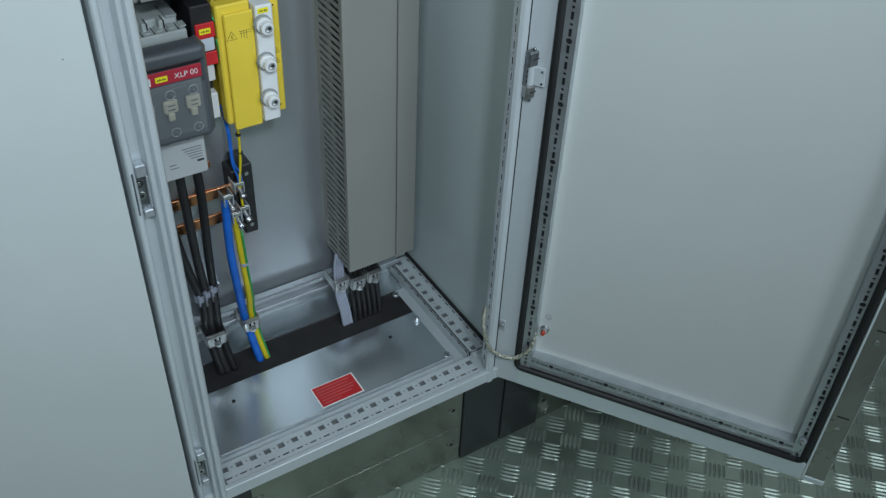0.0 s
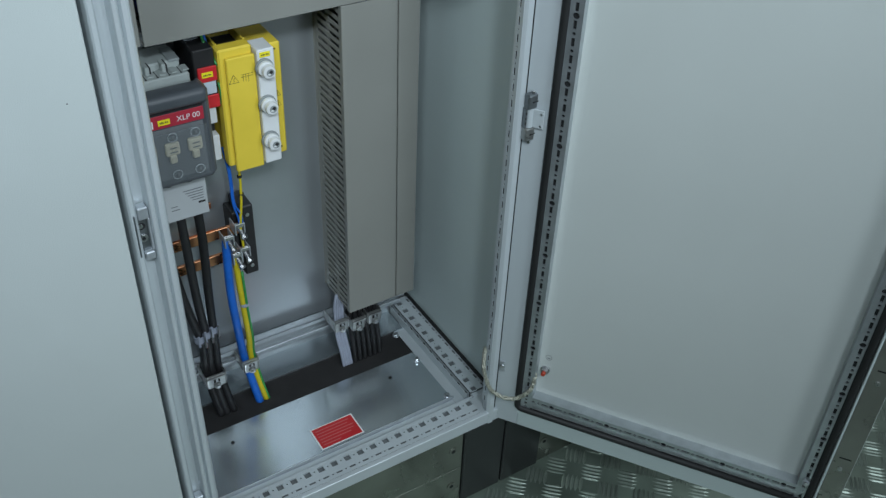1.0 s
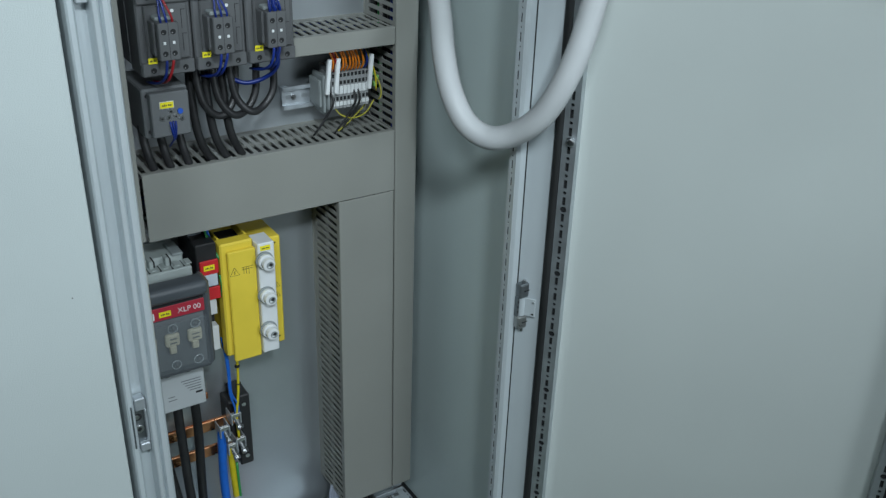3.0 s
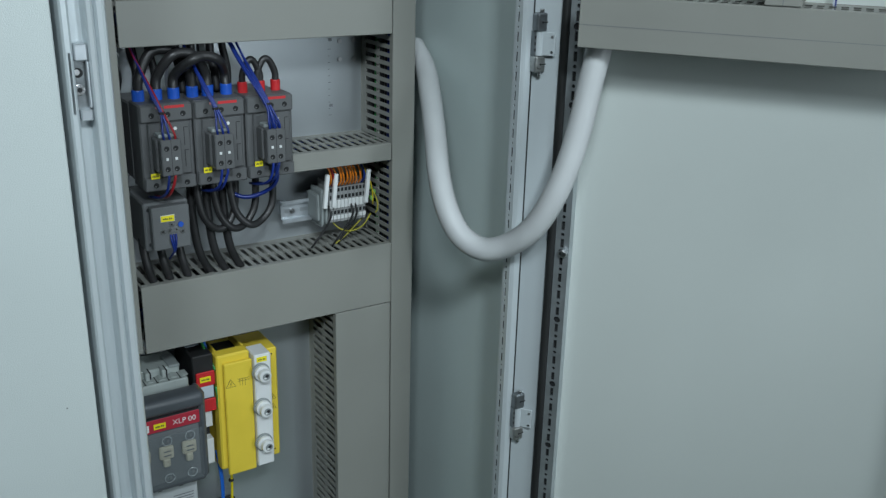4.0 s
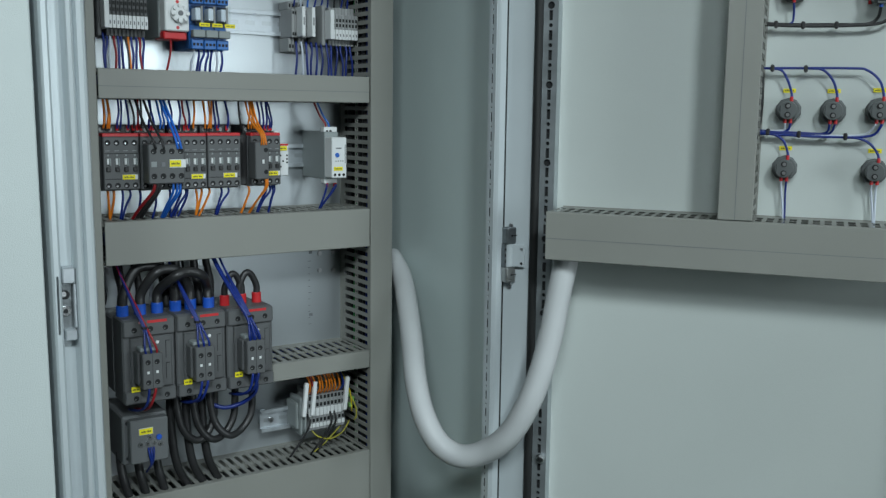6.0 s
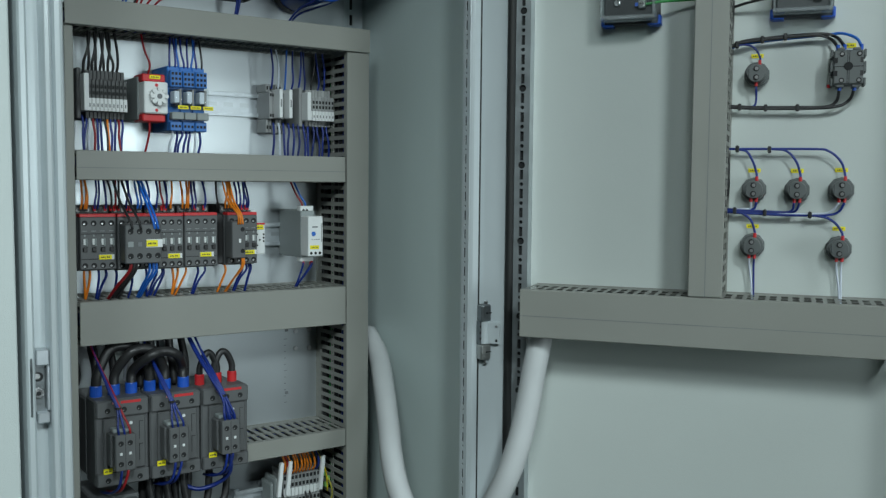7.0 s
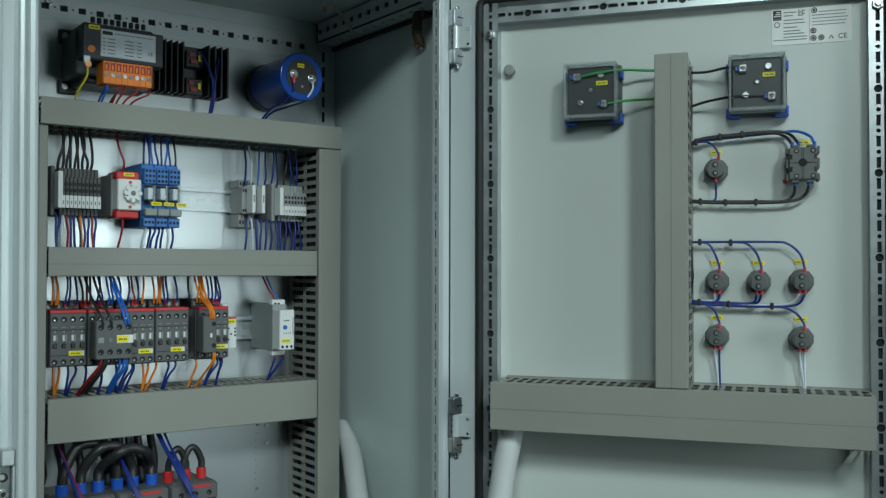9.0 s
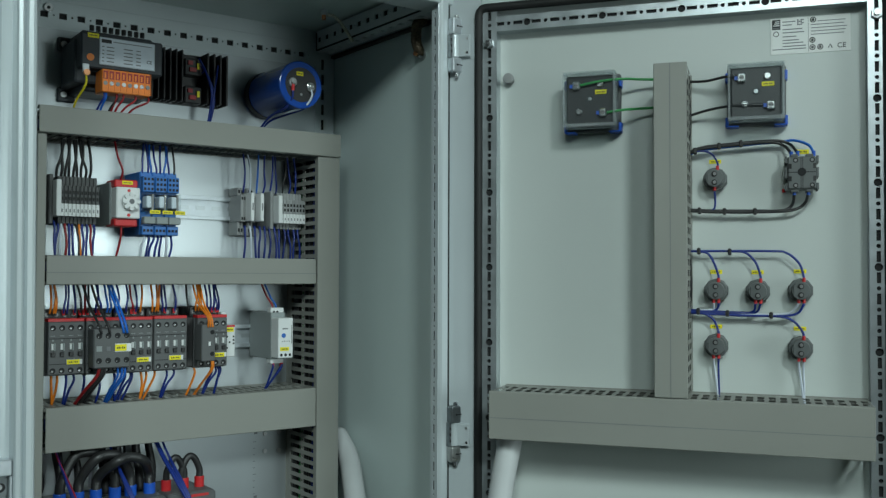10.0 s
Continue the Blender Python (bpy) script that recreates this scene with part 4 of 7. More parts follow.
wire([(0.4710, 0.2070, 1.8615), (0.4720, 0.2080, 1.8505), (0.4635, 0.2160, 1.8365), (0.4465, 0.2350, 1.8295), (0.4335, 0.2700, 1.8225), (0.4275, 0.3000, 1.8015)], 0.0016, W_WHITE, "white-blue wire of the capacitor", "capacitor wires")
wire([(0.4720, 0.2090, 1.8615), (0.4740, 0.2100, 1.8525), (0.4665, 0.2200, 1.8355), (0.4495, 0.2420, 1.8275), (0.4355, 0.2720, 1.8195), (0.4295, 0.3000, 1.8015)], 0.0016, W_BLUE, "dark blue wire of the capacitor", "capacitor wires")
# earth braids and studs at the top of the cabinet
solo("earth_strap", braid([(0.505, 0.235, 1.985), (0.520, 0.225, 1.982), (0.535, 0.215, 1.960), (0.548, 0.222, 1.950), (0.552, 0.228, 1.952)], 0.0030), BRAID, (0.505, 0.235, 1.985), "braided earth strap from the roof to the frame", "earth strap", "earth straps", smooth=True)
solo("earth_strap", braid([(0.5885, 0.096, 1.910), (0.580, 0.094, 1.930), (0.578, 0.088, 1.950), (0.584, 0.080, 1.958)], 0.0085), BRAID_DARK, (0.5885, 0.096, 1.910), "coarse braided earth strap on the side panel", "earth strap", "earth straps", smooth=True)
for p_, ax in (((0.5940, 0.0958, 1.9098), "x"),):
    t = thing("earth_stud", p_, "zinc-plated earth stud with a copper nut", "stud")
    part("washer", cyl((0.5940, 0.0958, 1.9098), 0.0070, -0.003, "x", n=16), STEEL, t)
    part("nut", cyl((0.5910, 0.0958, 1.9098), 0.0050, -0.006, "x", n=6), ZINC_BRIGHT, t)
    part("thread", cyl((0.5850, 0.0958, 1.9098), 0.0030, -0.007, "x", n=10), COPPER, t)
t = thing("earth_stud", (0.505, 0.232, 1.990), "earth stud under the roof with a copper tip", "stud")
part("nut", cyl((0.505, 0.232, 1.9915), 0.0055, -0.008, "z", n=6), ZINC_BRIGHT, t)
part("thread", cyl((0.505, 0.232, 1.9835), 0.0032, -0.007, "z", n=10), COPPER, t)
t = thing("clip", (0.1360, 0.3515, 1.960), "round screw in the top frame rail", "screw")
part("head", cyl((0.1360, 0.3515, 1.9590), 0.0065, -0.004, n=18, b=0.001), STEEL, t)
part("recess", cyl((0.1360, 0.3475, 1.9590), 0.0026, -0.0004, n=6), DARK, t)

# ---- second row: terminals, switch, relays ----
def terminal_row(x0, n, pitch, z0, z1, y0, y1, label, marker=True, group="terminal blocks", material=TERMINAL):
    t = thing("terminal_block", (x0 + n * pitch / 2, y1, z0), label, "terminal block", group)
    zm = (z0 + z1) / 2
    h = z1 - z0
    for k in range(n):
        x = x0 + k * pitch
        s = part("terminal", box(x + 0.0002, x + pitch - 0.0002, y0, y1 - 0.002, zm - h * 0.36, zm + h * 0.30, 0.0008), material, t)
        box_b = box(x + 0.0002, x + pitch - 0.0002, y0 + 0.012, y1 - 0.001, z0, z1, 0.0006)
        part("terminal_foot", box_b, material, s)
        part("marker_strip", box(x + 0.0003, x + pitch - 0.0003, y0 - 0.0012, y0, zm - h * 0.35, zm - h * 0.09, 0.0002), WHITE, s)
        part("print_line", box(x + pitch * 0.35, x + pitch * 0.65, y0 - 0.0014, y0 - 0.0012, zm - h * 0.27, zm - h * 0.20), GREYINK, s)
        for f in (0.02, 0.15):
            part("clamp_hole", box(x + 0.0012, x + pitch - 0.0012, y0 - 0.0003, y0 + 0.001, zm + h * f - 0.0022, zm + h * f + 0.0022), DARK, s)
    if marker:
        part("end_marker", box(x0 - 0.0066, x0 - 0.0002, y0 - 0.009, y1 - 0.020, zm - h * 0.36, zm + h * 0.40, 0.0008), WHITE, t, "white end marker")
        part("end_bracket", box(x0 - 0.0120, x0 - 0.0064, y0 + 0.008, y1 - 0.002, z0 - 0.001, z1 + 0.002, 0.0012), material, t)
    return t


terminal_row(0.1345, 10, 0.0051, 1.6560, 1.7190, 0.270, PLATE, "row of ten dark grey feed-through terminals with white numbers", material=TERM_DARK)
for k in range(9):
    drop(0.1340 + k * 0.0053, 1.716, 1.769, 0.288, 0.285, W_BLACK, 0.0018, dx=(-0.004 if k % 2 else 0.003) - (k - 4) * 0.0016)
for k, m_ in enumerate((W_BLUE, W_BLUE, W_WHITE, W_RED, W_BLUE, W_BLUE, W_BLACK, W_ORANGE, W_BLUE, W_BLUE, W_RED, W_BLUE)):
    drop(0.1310 + k * 0.0046, 1.660, 1.613, 0.286, 0.28, m_, 0.0016, dx=rnd.uniform(-0.004, 0.004))

t = thing("motor_switch", (0.215, PLATE, 1.65), "grey rail-mounted breaker with red ends and a white knob", "switch")
part("body", box(0.1985, 0.2310, 0.268, PLATE - 0.003, 1.6560, 1.7140, 0.0015), DEVICE_LIGHT, t)
part("front", box(0.2005, 0.2325, 0.2460, 0.270, 1.6640, 1.7060, 0.0015), WHITE, t, "white front plate")
part("red_end", box(0.2000, 0.2310, 0.2520, 0.290, 1.7060, 1.7165, 0.0015), RED, t, "red top end")
part("red_end", box(0.2000, 0.2310, 0.2520, 0.290, 1.6535, 1.6640, 0.0015), RED, t, "red bottom end")
kb = part("knob", cyl((0.2185, 0.2460, 1.6865), 0.0118, -0.005, n=28, b=0.0012), WHITE, t, "round white rotary knob")
for k in range(8):
    a = k * math.pi / 4
    part("knob_lobe", cyl((0.2185 + 0.0095 * math.cos(a), 0.2412, 1.6865 + 0.0095 * math.sin(a)), 0.0030, -0.004, n=10, b=0.0006), WHITE, kb)
part("knob_cap", cyl((0.2185, 0.2412, 1.6865), 0.0082, -0.0035, n=20, b=0.0008), WHITE, kb)
part("knob_slot", cyl((0.2185, 0.2378, 1.6865), 0.0034, -0.0006, n=16), GREYINK, kb)
tag(0.2095, 0.2240, 0.2518, 1.7100, 1.7150, t)
for z in (1.7015, 1.6685):
    part("screw_hole", cyl((0.2170, 0.2461, z), 0.0022, -0.0006, n=10), RED, t)
drop(0.2095, 1.716, 1.769, 0.258, 0.27, W_RED, 0.0014, dx=-0.006)
drop(0.2110, 1.654, 1.613, 0.258, 0.27, W_RED, 0.0014, dx=-0.004)

t = thing("relay_block", (0.265, PLATE, 1.64), "bank of blue plug-in relays on blue sockets", "relay")
for k in range(3):
    x0 = 0.2390 + k * 0.0175
    s = part("socket", box(x0, x0 + 0.0172, 0.268, PLATE - 0.002, 1.6430, 1.7310, 0.0012), BLUE_RELAY, t, "blue relay socket")
    part("socket_step", box(x0 + 0.0004, x0 + 0.0168, 0.256, 0.268, 1.7020, 1.7240, 0.001), BLUE_RELAY, s)
    part("socket_step", box(x0 + 0.0004, x0 + 0.0168, 0.258, 0.268, 1.6430, 1.6560, 0.001), BLUE_RELAY, s)
    for i in range(3):
        for r in range(3):
            part("clamp_hole", box(x0 + 0.0020 + i * 0.0050, x0 + 0.0050 + i * 0.0050, 0.2555, 0.2562, 1.7045 + r * 0.0068, 1.7080 + r * 0.0068), DARK, s)
        part("clamp_hole", box(x0 + 0.0020 + i * 0.0050, x0 + 0.0050 + i * 0.0050, 0.2575, 0.2582, 1.6475, 1.6510), DARK, s)
    rl = part("relay", box(x0 + 0.0010, x0 + 0.0150, 0.2440, 0.268, 1.6740, 1.7010, 0.001), CLEAR, t, "clear plug-in relay")
    part("coil", box(x0 + 0.0030, x0 + 0.0100, 0.2480, 0.266, 1.6800, 1.6960, 0.001), PLATEBLUE, rl)
    part("relay_core", box(x0 + 0.0105, x0 + 0.0135, 0.2500, 0.266, 1.6770, 1.6990), DULL, rl)
    part("retaining_clip", box(x0 + 0.0004, x0 + 0.0168, 0.2500, 0.262, 1.6580, 1.6680, 0.001), DEVICE_LIGHT, s)
    tag(x0 + 0.0060, x0 + 0.0205, 0.2438, 1.6715, 1.6765, rl)
for k in range(8):
    m_ = W_BLACK if k == 7 else (W_LBLUE if k in (2, 5) else W_BLUE)
    drop(0.2430 + k * 0.0062, 1.722, 1.769, 0.272, 0.275, m_, 0.0014, dx=rnd.uniform(-0.003, 0.005))
for k in range(7):
    drop(0.2440 + k * 0.0066, 1.646, 1.613, 0.270, 0.275, W_WHITE if k in (0, 5) else W_BLUE, 0.0016, dx=rnd.uniform(-0.004, 0.004))

for x in (0.4060, 0.4215):
    t = thing("end_terminal", (x, PLATE, 1.66), "grey terminals between white end markers on the rail", "terminal block", "narrow terminals")
    for k, xk in enumerate((x - 0.0080, x - 0.0034)):
        s_ = part("terminal", box(xk, xk + 0.0044, 0.288 + k * 0.002, PLATE - 0.002, 1.6680, 1.7080, 0.001), TERMINAL, t)
        part("terminal_foot", box(xk, xk + 0.0044, 0.300, PLATE - 0.002, 1.6480, 1.6679, 0.001), TERMINAL, s_)
        part("terminal_head", box(xk, xk + 0.0044, 0.300, PLATE - 0.002, 1.7081, 1.7200, 0.001), TERMINAL, s_)
        for z in (1.7030, 1.6730):
            part("clamp_hole", box(xk + 0.0010, xk + 0.0034, 0.2875 + k * 0.002, 0.2885 + k * 0.002, z - 0.0022, z + 0.0022), DARK, s_)
        for z in (1.7140, 1.6560):
            part("clamp_hole", box(xk + 0.0010, xk + 0.0034, 0.2995, 0.3005, z - 0.0026, z + 0.0026), DARK, s_)
    em = part("end_marker", box(x + 0.0012, x + 0.0066, 0.272, PLATE - 0.008, 1.6690, 1.7110, 0.0008), WHITE, t, "white end marker")
    part("print_line", box(x + 0.0030, x + 0.0048, 0.2717, 0.2721, 1.6850, 1.6960), GREYINK, em)
    part("jumper", box(x + 0.0066, x + 0.0120, 0.284, 0.300, 1.6850, 1.6890, 0.0006), DEVICE_LIGHT, t)
    part("lower_foot", box(x + 0.0012, x + 0.0090, 0.298, PLATE - 0.002, 1.6470, 1.6600, 0.001), TERMINAL, t)
terminal_row(0.4560, 8, 0.0053, 1.6590, 1.7140, 0.275, PLATE, "row of eight grey feed-through terminals with white numbers")
for k, m_ in enumerate((W_BLUE, W_WHITE, W_LBLUE, W_BLUE, W_BLUE, W_BLUE, W_BLACK, W_BLUE, W_BLUE)):
    drop(0.4030 + k * 0.0108, 1.712, 1.769, 0.292, 0.288, m_, 0.0014, dx=rnd.uniform(-0.010, 0.004))
for k, m_ in enumerate((W_BLUE, W_WHITE, W_BLUE, W_BLUE, W_BLUE, W_BLUE, W_BLUE, W_BLUE, W_BLUE, W_BLUE, W_BLUE, W_BLUE)):
    drop(0.4050 + k * 0.0080, 1.662, 1.613, 0.290, 0.288, m_, 0.0017, dx=rnd.uniform(-0.003, 0.003))


# ---- third row: contactors ----
def contactor(x0, x1, z0, z1, y0, tagx, front=True):
    t = thing("contactor", ((x0 + x1) / 2, PLATE, z0), "dark grey four-pole contactor with a red top strip and yellow tag", "contactor", "small contactors")
    w = x1 - x0
    b = part("body", box(x0, x1, y0 + 0.012, PLATE - 0.003, z0, z1 - 0.004, 0.001), DEVICE, t)
    part("front", box(x0 + 0.0006, x1 - 0.0006, y0, y0 + 0.0125, z0 + 0.002, z1 - 0.004, 0.0012), DEVICE, t)
    part("red_strip", box(x0 + 0.0006, x1 - 0.0006, y0 + 0.001, y0 + 0.018, z1 - 0.0042, z1, 0.0006), RED, t, "red strip along the top edge")
    part("terminal_deck", box(x0 + 0.001, x1 - 0.001, 0.282, PLATE - 0.004, z1 - 0.006, z1 + 0.010, 0.001), BLACK, t)
    for k in range(4):
        x = x0 + w * (0.14 + 0.24 * k)
        for z in (z1 - 0.0120, z0 + 0.0075):
            h = part("screw_well", cyl((x, y0 - 0.0002, z), 0.0037, 0.003, n=14), DARK, t)
            # Off-centre disc and bright bar imitate the glint on the sunk screw.
            part("screw", cyl((x - 0.0006, y0 - 0.0003, z - 0.0008), 0.0017, 0.001, n=8), DULL, h)
            part("screw_slot", box(x - 0.0018, x + 0.0004, y0 - 0.0005, y0 - 0.0003, z - 0.0011, z - 0.0007), STEEL, h)
        part("deck_screw", cyl((x, 0.2815, z1 + 0.004), 0.0030, -0.001, n=8), DULL, t)
        part("indicator", box(x - 0.0022, x + 0.0006, y0 - 0.0022, y0 + 0.001, z0 + 0.0345, z0 + 0.0425, 0.0004), WHITE, t)
        part("switch_post", box(x + 0.0008, x + 0.0030, y0 - 0.0028, y0 + 0.001, z0 + 0.0330, z0 + 0.0430, 0.0005), DEVICE_LIGHT, t)
        part("print_mark", box(x - 0.0008, x + 0.0010, y0 - 0.0003, y0, z1 - 0.0292, z1 - 0.0268), DEVICE_LIGHT, t)
        part("slider", box(x - 0.0026, x + 0.0026, y0 - 0.0030, y0 + 0.001, z0 + 0.0255, z0 + 0.0315, 0.0006), BLACK, t)
        part("print_line", box(x - 0.0030, x + 0.0026, y0 - 0.0003, y0, z1 - 0.0225, z1 - 0.0218), DEVICE_LIGHT, t)
    part("groove", box(x0 + 0.002, x1 - 0.002, y0 - 0.0003, y0 + 0.0002, z1 - 0.0262, z1 - 0.0254), DARK, t)
    part("groove", box(x0 + 0.002, x1 - 0.002, y0 - 0.0003, y0 + 0.0002, z0 + 0.0155, z0 + 0.0163), DARK, t)
    part("marker_plate", box(tagx, tagx + 0.0200, y0 - 0.0012, y0, z0 + 0.0150, z0 + 0.0215, 0.0003), WHITE, t)
    tag(tagx + 0.0002, tagx + 0.0165, y0 - 0.0012, z0 + 0.0152, z0 + 0.0213, t)
    return t


ROW3 = [(a, b, contactor(a, b, c, d_, 0.250, e)) for a, b, c, d_, e in (
    (0.1165, 0.1635, 1.4570, 1.5315, 0.1400), (0.1640, 0.2090, 1.4560, 1.5315, 0.1850), (0.2095, 0.2540, 1.4555, 1.5315, 0.2310),
    (0.2545, 0.3025, 1.4560, 1.5320, 0.2760), (0.3165, 0.3620, 1.4570, 1.5320, 0.3400))]
t = thing("spacer", (0.308, PLATE, 1.457), "black spacer beside a contactor", "spacer")
part("body", box(0.3030, 0.3160, 0.262, PLATE - 0.002, 1.4590, 1.5300, 0.0015), BLACK, t)
t = thing("auxiliary_block", (0.193, 0.25, 1.468), "dark grey auxiliary contact block clipped to a contactor", "contact block", "auxiliary blocks")
part("body", box(0.1665, 0.2140, 0.2230, 0.2490, 1.4670, 1.5185, 0.0015), DEVICE, t)
for k in range(4):
    for z in (1.5090, 1.4770):
        h = part("screw_well", cyl((0.1735 + k * 0.0118, 0.2229, z), 0.0038, 0.002, n=14), DARK, t)
        # Tiny disc low on the left: the screw's glint as a shape.
        part("screw", cyl((0.1725 + k * 0.0118, 0.2228, z - 0.0014), 0.0009, 0.001, n=8), DULL, h)
part("window", box(0.1700, 0.1770, 0.2224, 0.2230, 1.4890, 1.4960), DEVICE_LIGHT, t)
part("window", box(0.1830, 0.1880, 0.2224, 0.2230, 1.4895, 1.4950), GREYINK, t)
part("marker_plate", box(0.1935, 0.2150, 0.2220, 0.2230, 1.4880, 1.4985), WHITE, t)
tag(0.1935, 0.2085, 0.2220, 1.4890, 1.4975, t)
t = thing("auxiliary_block", (0.322, 0.25, 1.468), "narrow dark grey timer block clipped to a contactor", "contact block", "auxiliary blocks")
part("body", box(0.3130, 0.3330, 0.2250, 0.2490, 1.4690, 1.5200, 0.0012), DEVICE, t)
part("screw_well", cyl((0.3285, 0.2249, 1.5090), 0.0032, 0.002, n=12), DARK, t)
part("screw_well", cyl((0.3285, 0.2249, 1.4790), 0.0032, 0.002, n=12), DARK, t)
part("window", box(0.3230, 0.3260, 0.2244, 0.2250, 1.4905, 1.4960), WHITE, t)
t = thing("varistor_module", (0.374, PLATE, 1.463), "small white plug-in module with a red top and yellow tag", "module")
part("body", box(0.3640, 0.3720, 0.278, PLATE - 0.003, 1.4600, 1.5340, 0.0012), WHITE, t)
part("front", box(0.3660, 0.3815, 0.2680, 0.2800, 1.4700, 1.5160, 0.001), WHITE, t)
part("red_top", box(0.3665, 0.3810, 0.2675, 0.2780, 1.5130, 1.5158), RED, t)
tag(0.3665, 0.3790, 0.2678, 1.5060, 1.5125, t)
for x, z in ((0.3690, 1.4990), (0.3730, 1.4910), (0.3690, 1.4830), (0.3790, 1.4990), (0.3790, 1.4940), (0.3790, 1.4890), (0.3700, 1.5270), (0.3700, 1.4660)):
    part("hole", cyl((x, 0.2679 if 1.47 < z < 1.516 else 0.2779, z), 0.0014, -0.0004, n=8), DARK, t)

t = thing("monitoring_relay", (0.42, PLATE, 1.46), "flat light grey monitoring relay with a white front", "relay")
part("body", box(0.4330, 0.4560, 0.2560, PLATE - 0.004, 1.4640, 1.5330, 0.001), DEVICE_LIGHT, t)
part("front", box(0.4335, 0.4575, 0.2330, 0.2565, 1.4670, 1.5255, 0.001), WHITE, t)
part("upper_terminal", box(0.4345, 0.4560, 0.2600, 0.2720, 1.5270, 1.5400, 0.001), WHITE, t)
part("lower_terminal", box(0.4345, 0.4560, 0.2600, 0.2720, 1.4570, 1.4660, 0.001), WHITE, t)
for x in (0.4395, 0.4450):
    part("screw_well", cyl((x, 0.2599, 1.5335), 0.0021, 0.001, n=10), DARK, t)
for x in (0.4385, 0.4455, 0.4525):
    part("screw_well", cyl((x, 0.2329, 1.4715), 0.0022, 0.001, n=10), DARK, t)
tag(0.4365, 0.4510, 0.2330, 1.4775, 1.4830, t)
part("dial", cyl((0.4420, 0.2330, 1.5000), 0.0033, -0.0012, n=14), W_LBLUE, t)
for x in (0.4400, 0.4440, 0.4475, 0.4510):
    part("lamp", cyl((x, 0.2331, 1.4915), 0.0008, -0.0005, n=8), INK, t)
part("print_line", box(0.4400, 0.4490, 0.2327, 0.2330, 1.5090, 1.5108), GREYINK, t)
part("print_line", box(0.4545, 0.4555, 0.2327, 0.2330, 1.4880, 1.5150), GREYINK, t)
for x, m_ in ((0.4395, W_RED), (0.4450, W_LBLUE)):
    wire([(x, 0.266, 1.536), (x, 0.266, 1.544), (x - 0.006, 0.272, 1.557), (x - 0.011, 0.285, 1.580)], 0.0014, m_, LAB[m_] + " of the monitoring relay", "relay wires")
for x in (0.4400, 0.4520, 0.4540):
    wire([(x, 0.262, 1.458), (x - 0.001, 0.262, 1.450), (0.436 + (x - 0.44) * 0.3, 0.272, 1.428), (0.435, 0.285, 1.412)], 0.0015, W_BLUE, "dark blue wire of the monitoring relay", "relay wires")
    part("ferrule", cyl((x, 0.262, 1.4525), 0.0019, 0.006, "z", n=8), RED, t)

UP = ((0.1250, W_ORANGE), (0.1300, W_ORANGE), (0.1325, W_ORANGE), (0.1430, W_BLUE), (0.1470, W_BLUE), (0.1570, W_BLUE), (0.1640, W_BLACK), (0.1690, W_RED), (0.1740, W_BLACK), (0.1850, W_BLUE), (0.1900, W_BLUE),
      (0.1990, W_LBLUE), (0.2030, W_LBLUE), (0.2100, W_BLUE), (0.2150, W_BLUE), (0.2250, W_BLUE), (0.2330, W_RED), (0.2380, W_BLUE), (0.2450, W_ORANGE), (0.2620, W_ORANGE), (0.2660, W_ORANGE), (0.2700, W_ORANGE), (0.2760, W_BLUE), (0.2800, W_BLUE),
      (0.2930, W_BLUE), (0.3130, W_BLACK), (0.3250, W_ORANGE), (0.3290, W_ORANGE), (0.3330, W_ORANGE), (0.3360, W_ORANGE), (0.3420, W_BLUE), (0.3460, W_BLUE), (0.3500, W_BLUE), (0.3560, W_BLUE), (0.3590, W_BLUE))
for x, m_ in UP:
    drop(x, 1.536, 1.5755, 0.278, 0.282, m_, 0.0014, dx=rnd.uniform(-0.005, 0.004))
    c_ = next((c for a, b, c in ROW3 if a <= x <= b), None)
    if c_:
        part("ferrule", cyl((x, 0.278, 1.5345), 0.0019, 0.0065, "z", n=8), BLACK if m_ in (W_ORANGE, W_LBLUE) else (RED if int(x * 1e4) % 3 else BLACK), c_)
for x in (0.199, 0.2035):
    wire([(x + 0.006, 0.222, 1.512), (x + 0.003, 0.223, 1.526), (x, 0.240, 1.548), (x - 0.005, 0.27, 1.585)], 0.0017, W_LBLUE, "light blue wire into the auxiliary block", "auxiliary wires")
for x in (0.1760, 0.1870):
    wire([(x, 0.222, 1.512), (x - 0.003, 0.224, 1.524), (x - 0.009, 0.245, 1.548), (x - 0.014, 0.27, 1.585)], 0.0017, W_BLACK, "black wire into the auxiliary block", "auxiliary wires")
for x in (0.3220, 0.3255, 0.3290):
    wire([(x, 0.2245, 1.516), (x - 0.001, 0.224 + (x - 0.322) * 0.6, 1.530), (x * 1.3 - 0.1040, 0.245, 1.550), (x * 1.5 - 0.1680, 0.27, 1.585)], 0.0013, W_ORANGE, "orange wire into the timer block", "auxiliary wires")
DOWN = ((0.1260, W_ORANGE, 0.003), (0.1330, W_ORANGE, -0.005), (0.1440, W_BLUE, -0.002), (0.1530, W_BLUE, -0.009), (0.1660, W_BLUE, -0.003), (0.1880, W_BLUE, -0.004), (0.2060, W_BLUE, 0.004), (0.2210, W_BLUE, -0.012), (0.2270, W_BLUE, -0.014), (0.2300, W_BLUE, -0.012),
        (0.2420, W_ORANGE, 0.002), (0.2500, W_ORANGE, -0.006), (0.2620, W_ORANGE, -0.014), (0.2780, W_BLUE, -0.006), (0.2880, W_BLUE, -0.014), (0.3180, W_ORANGE, -0.009), (0.3430, W_BLUE, -0.010), (0.3500, W_BLUE, -0.016), (0.3540, W_BLUE, -0.003), (0.3580, W_BLUE, -0.006))
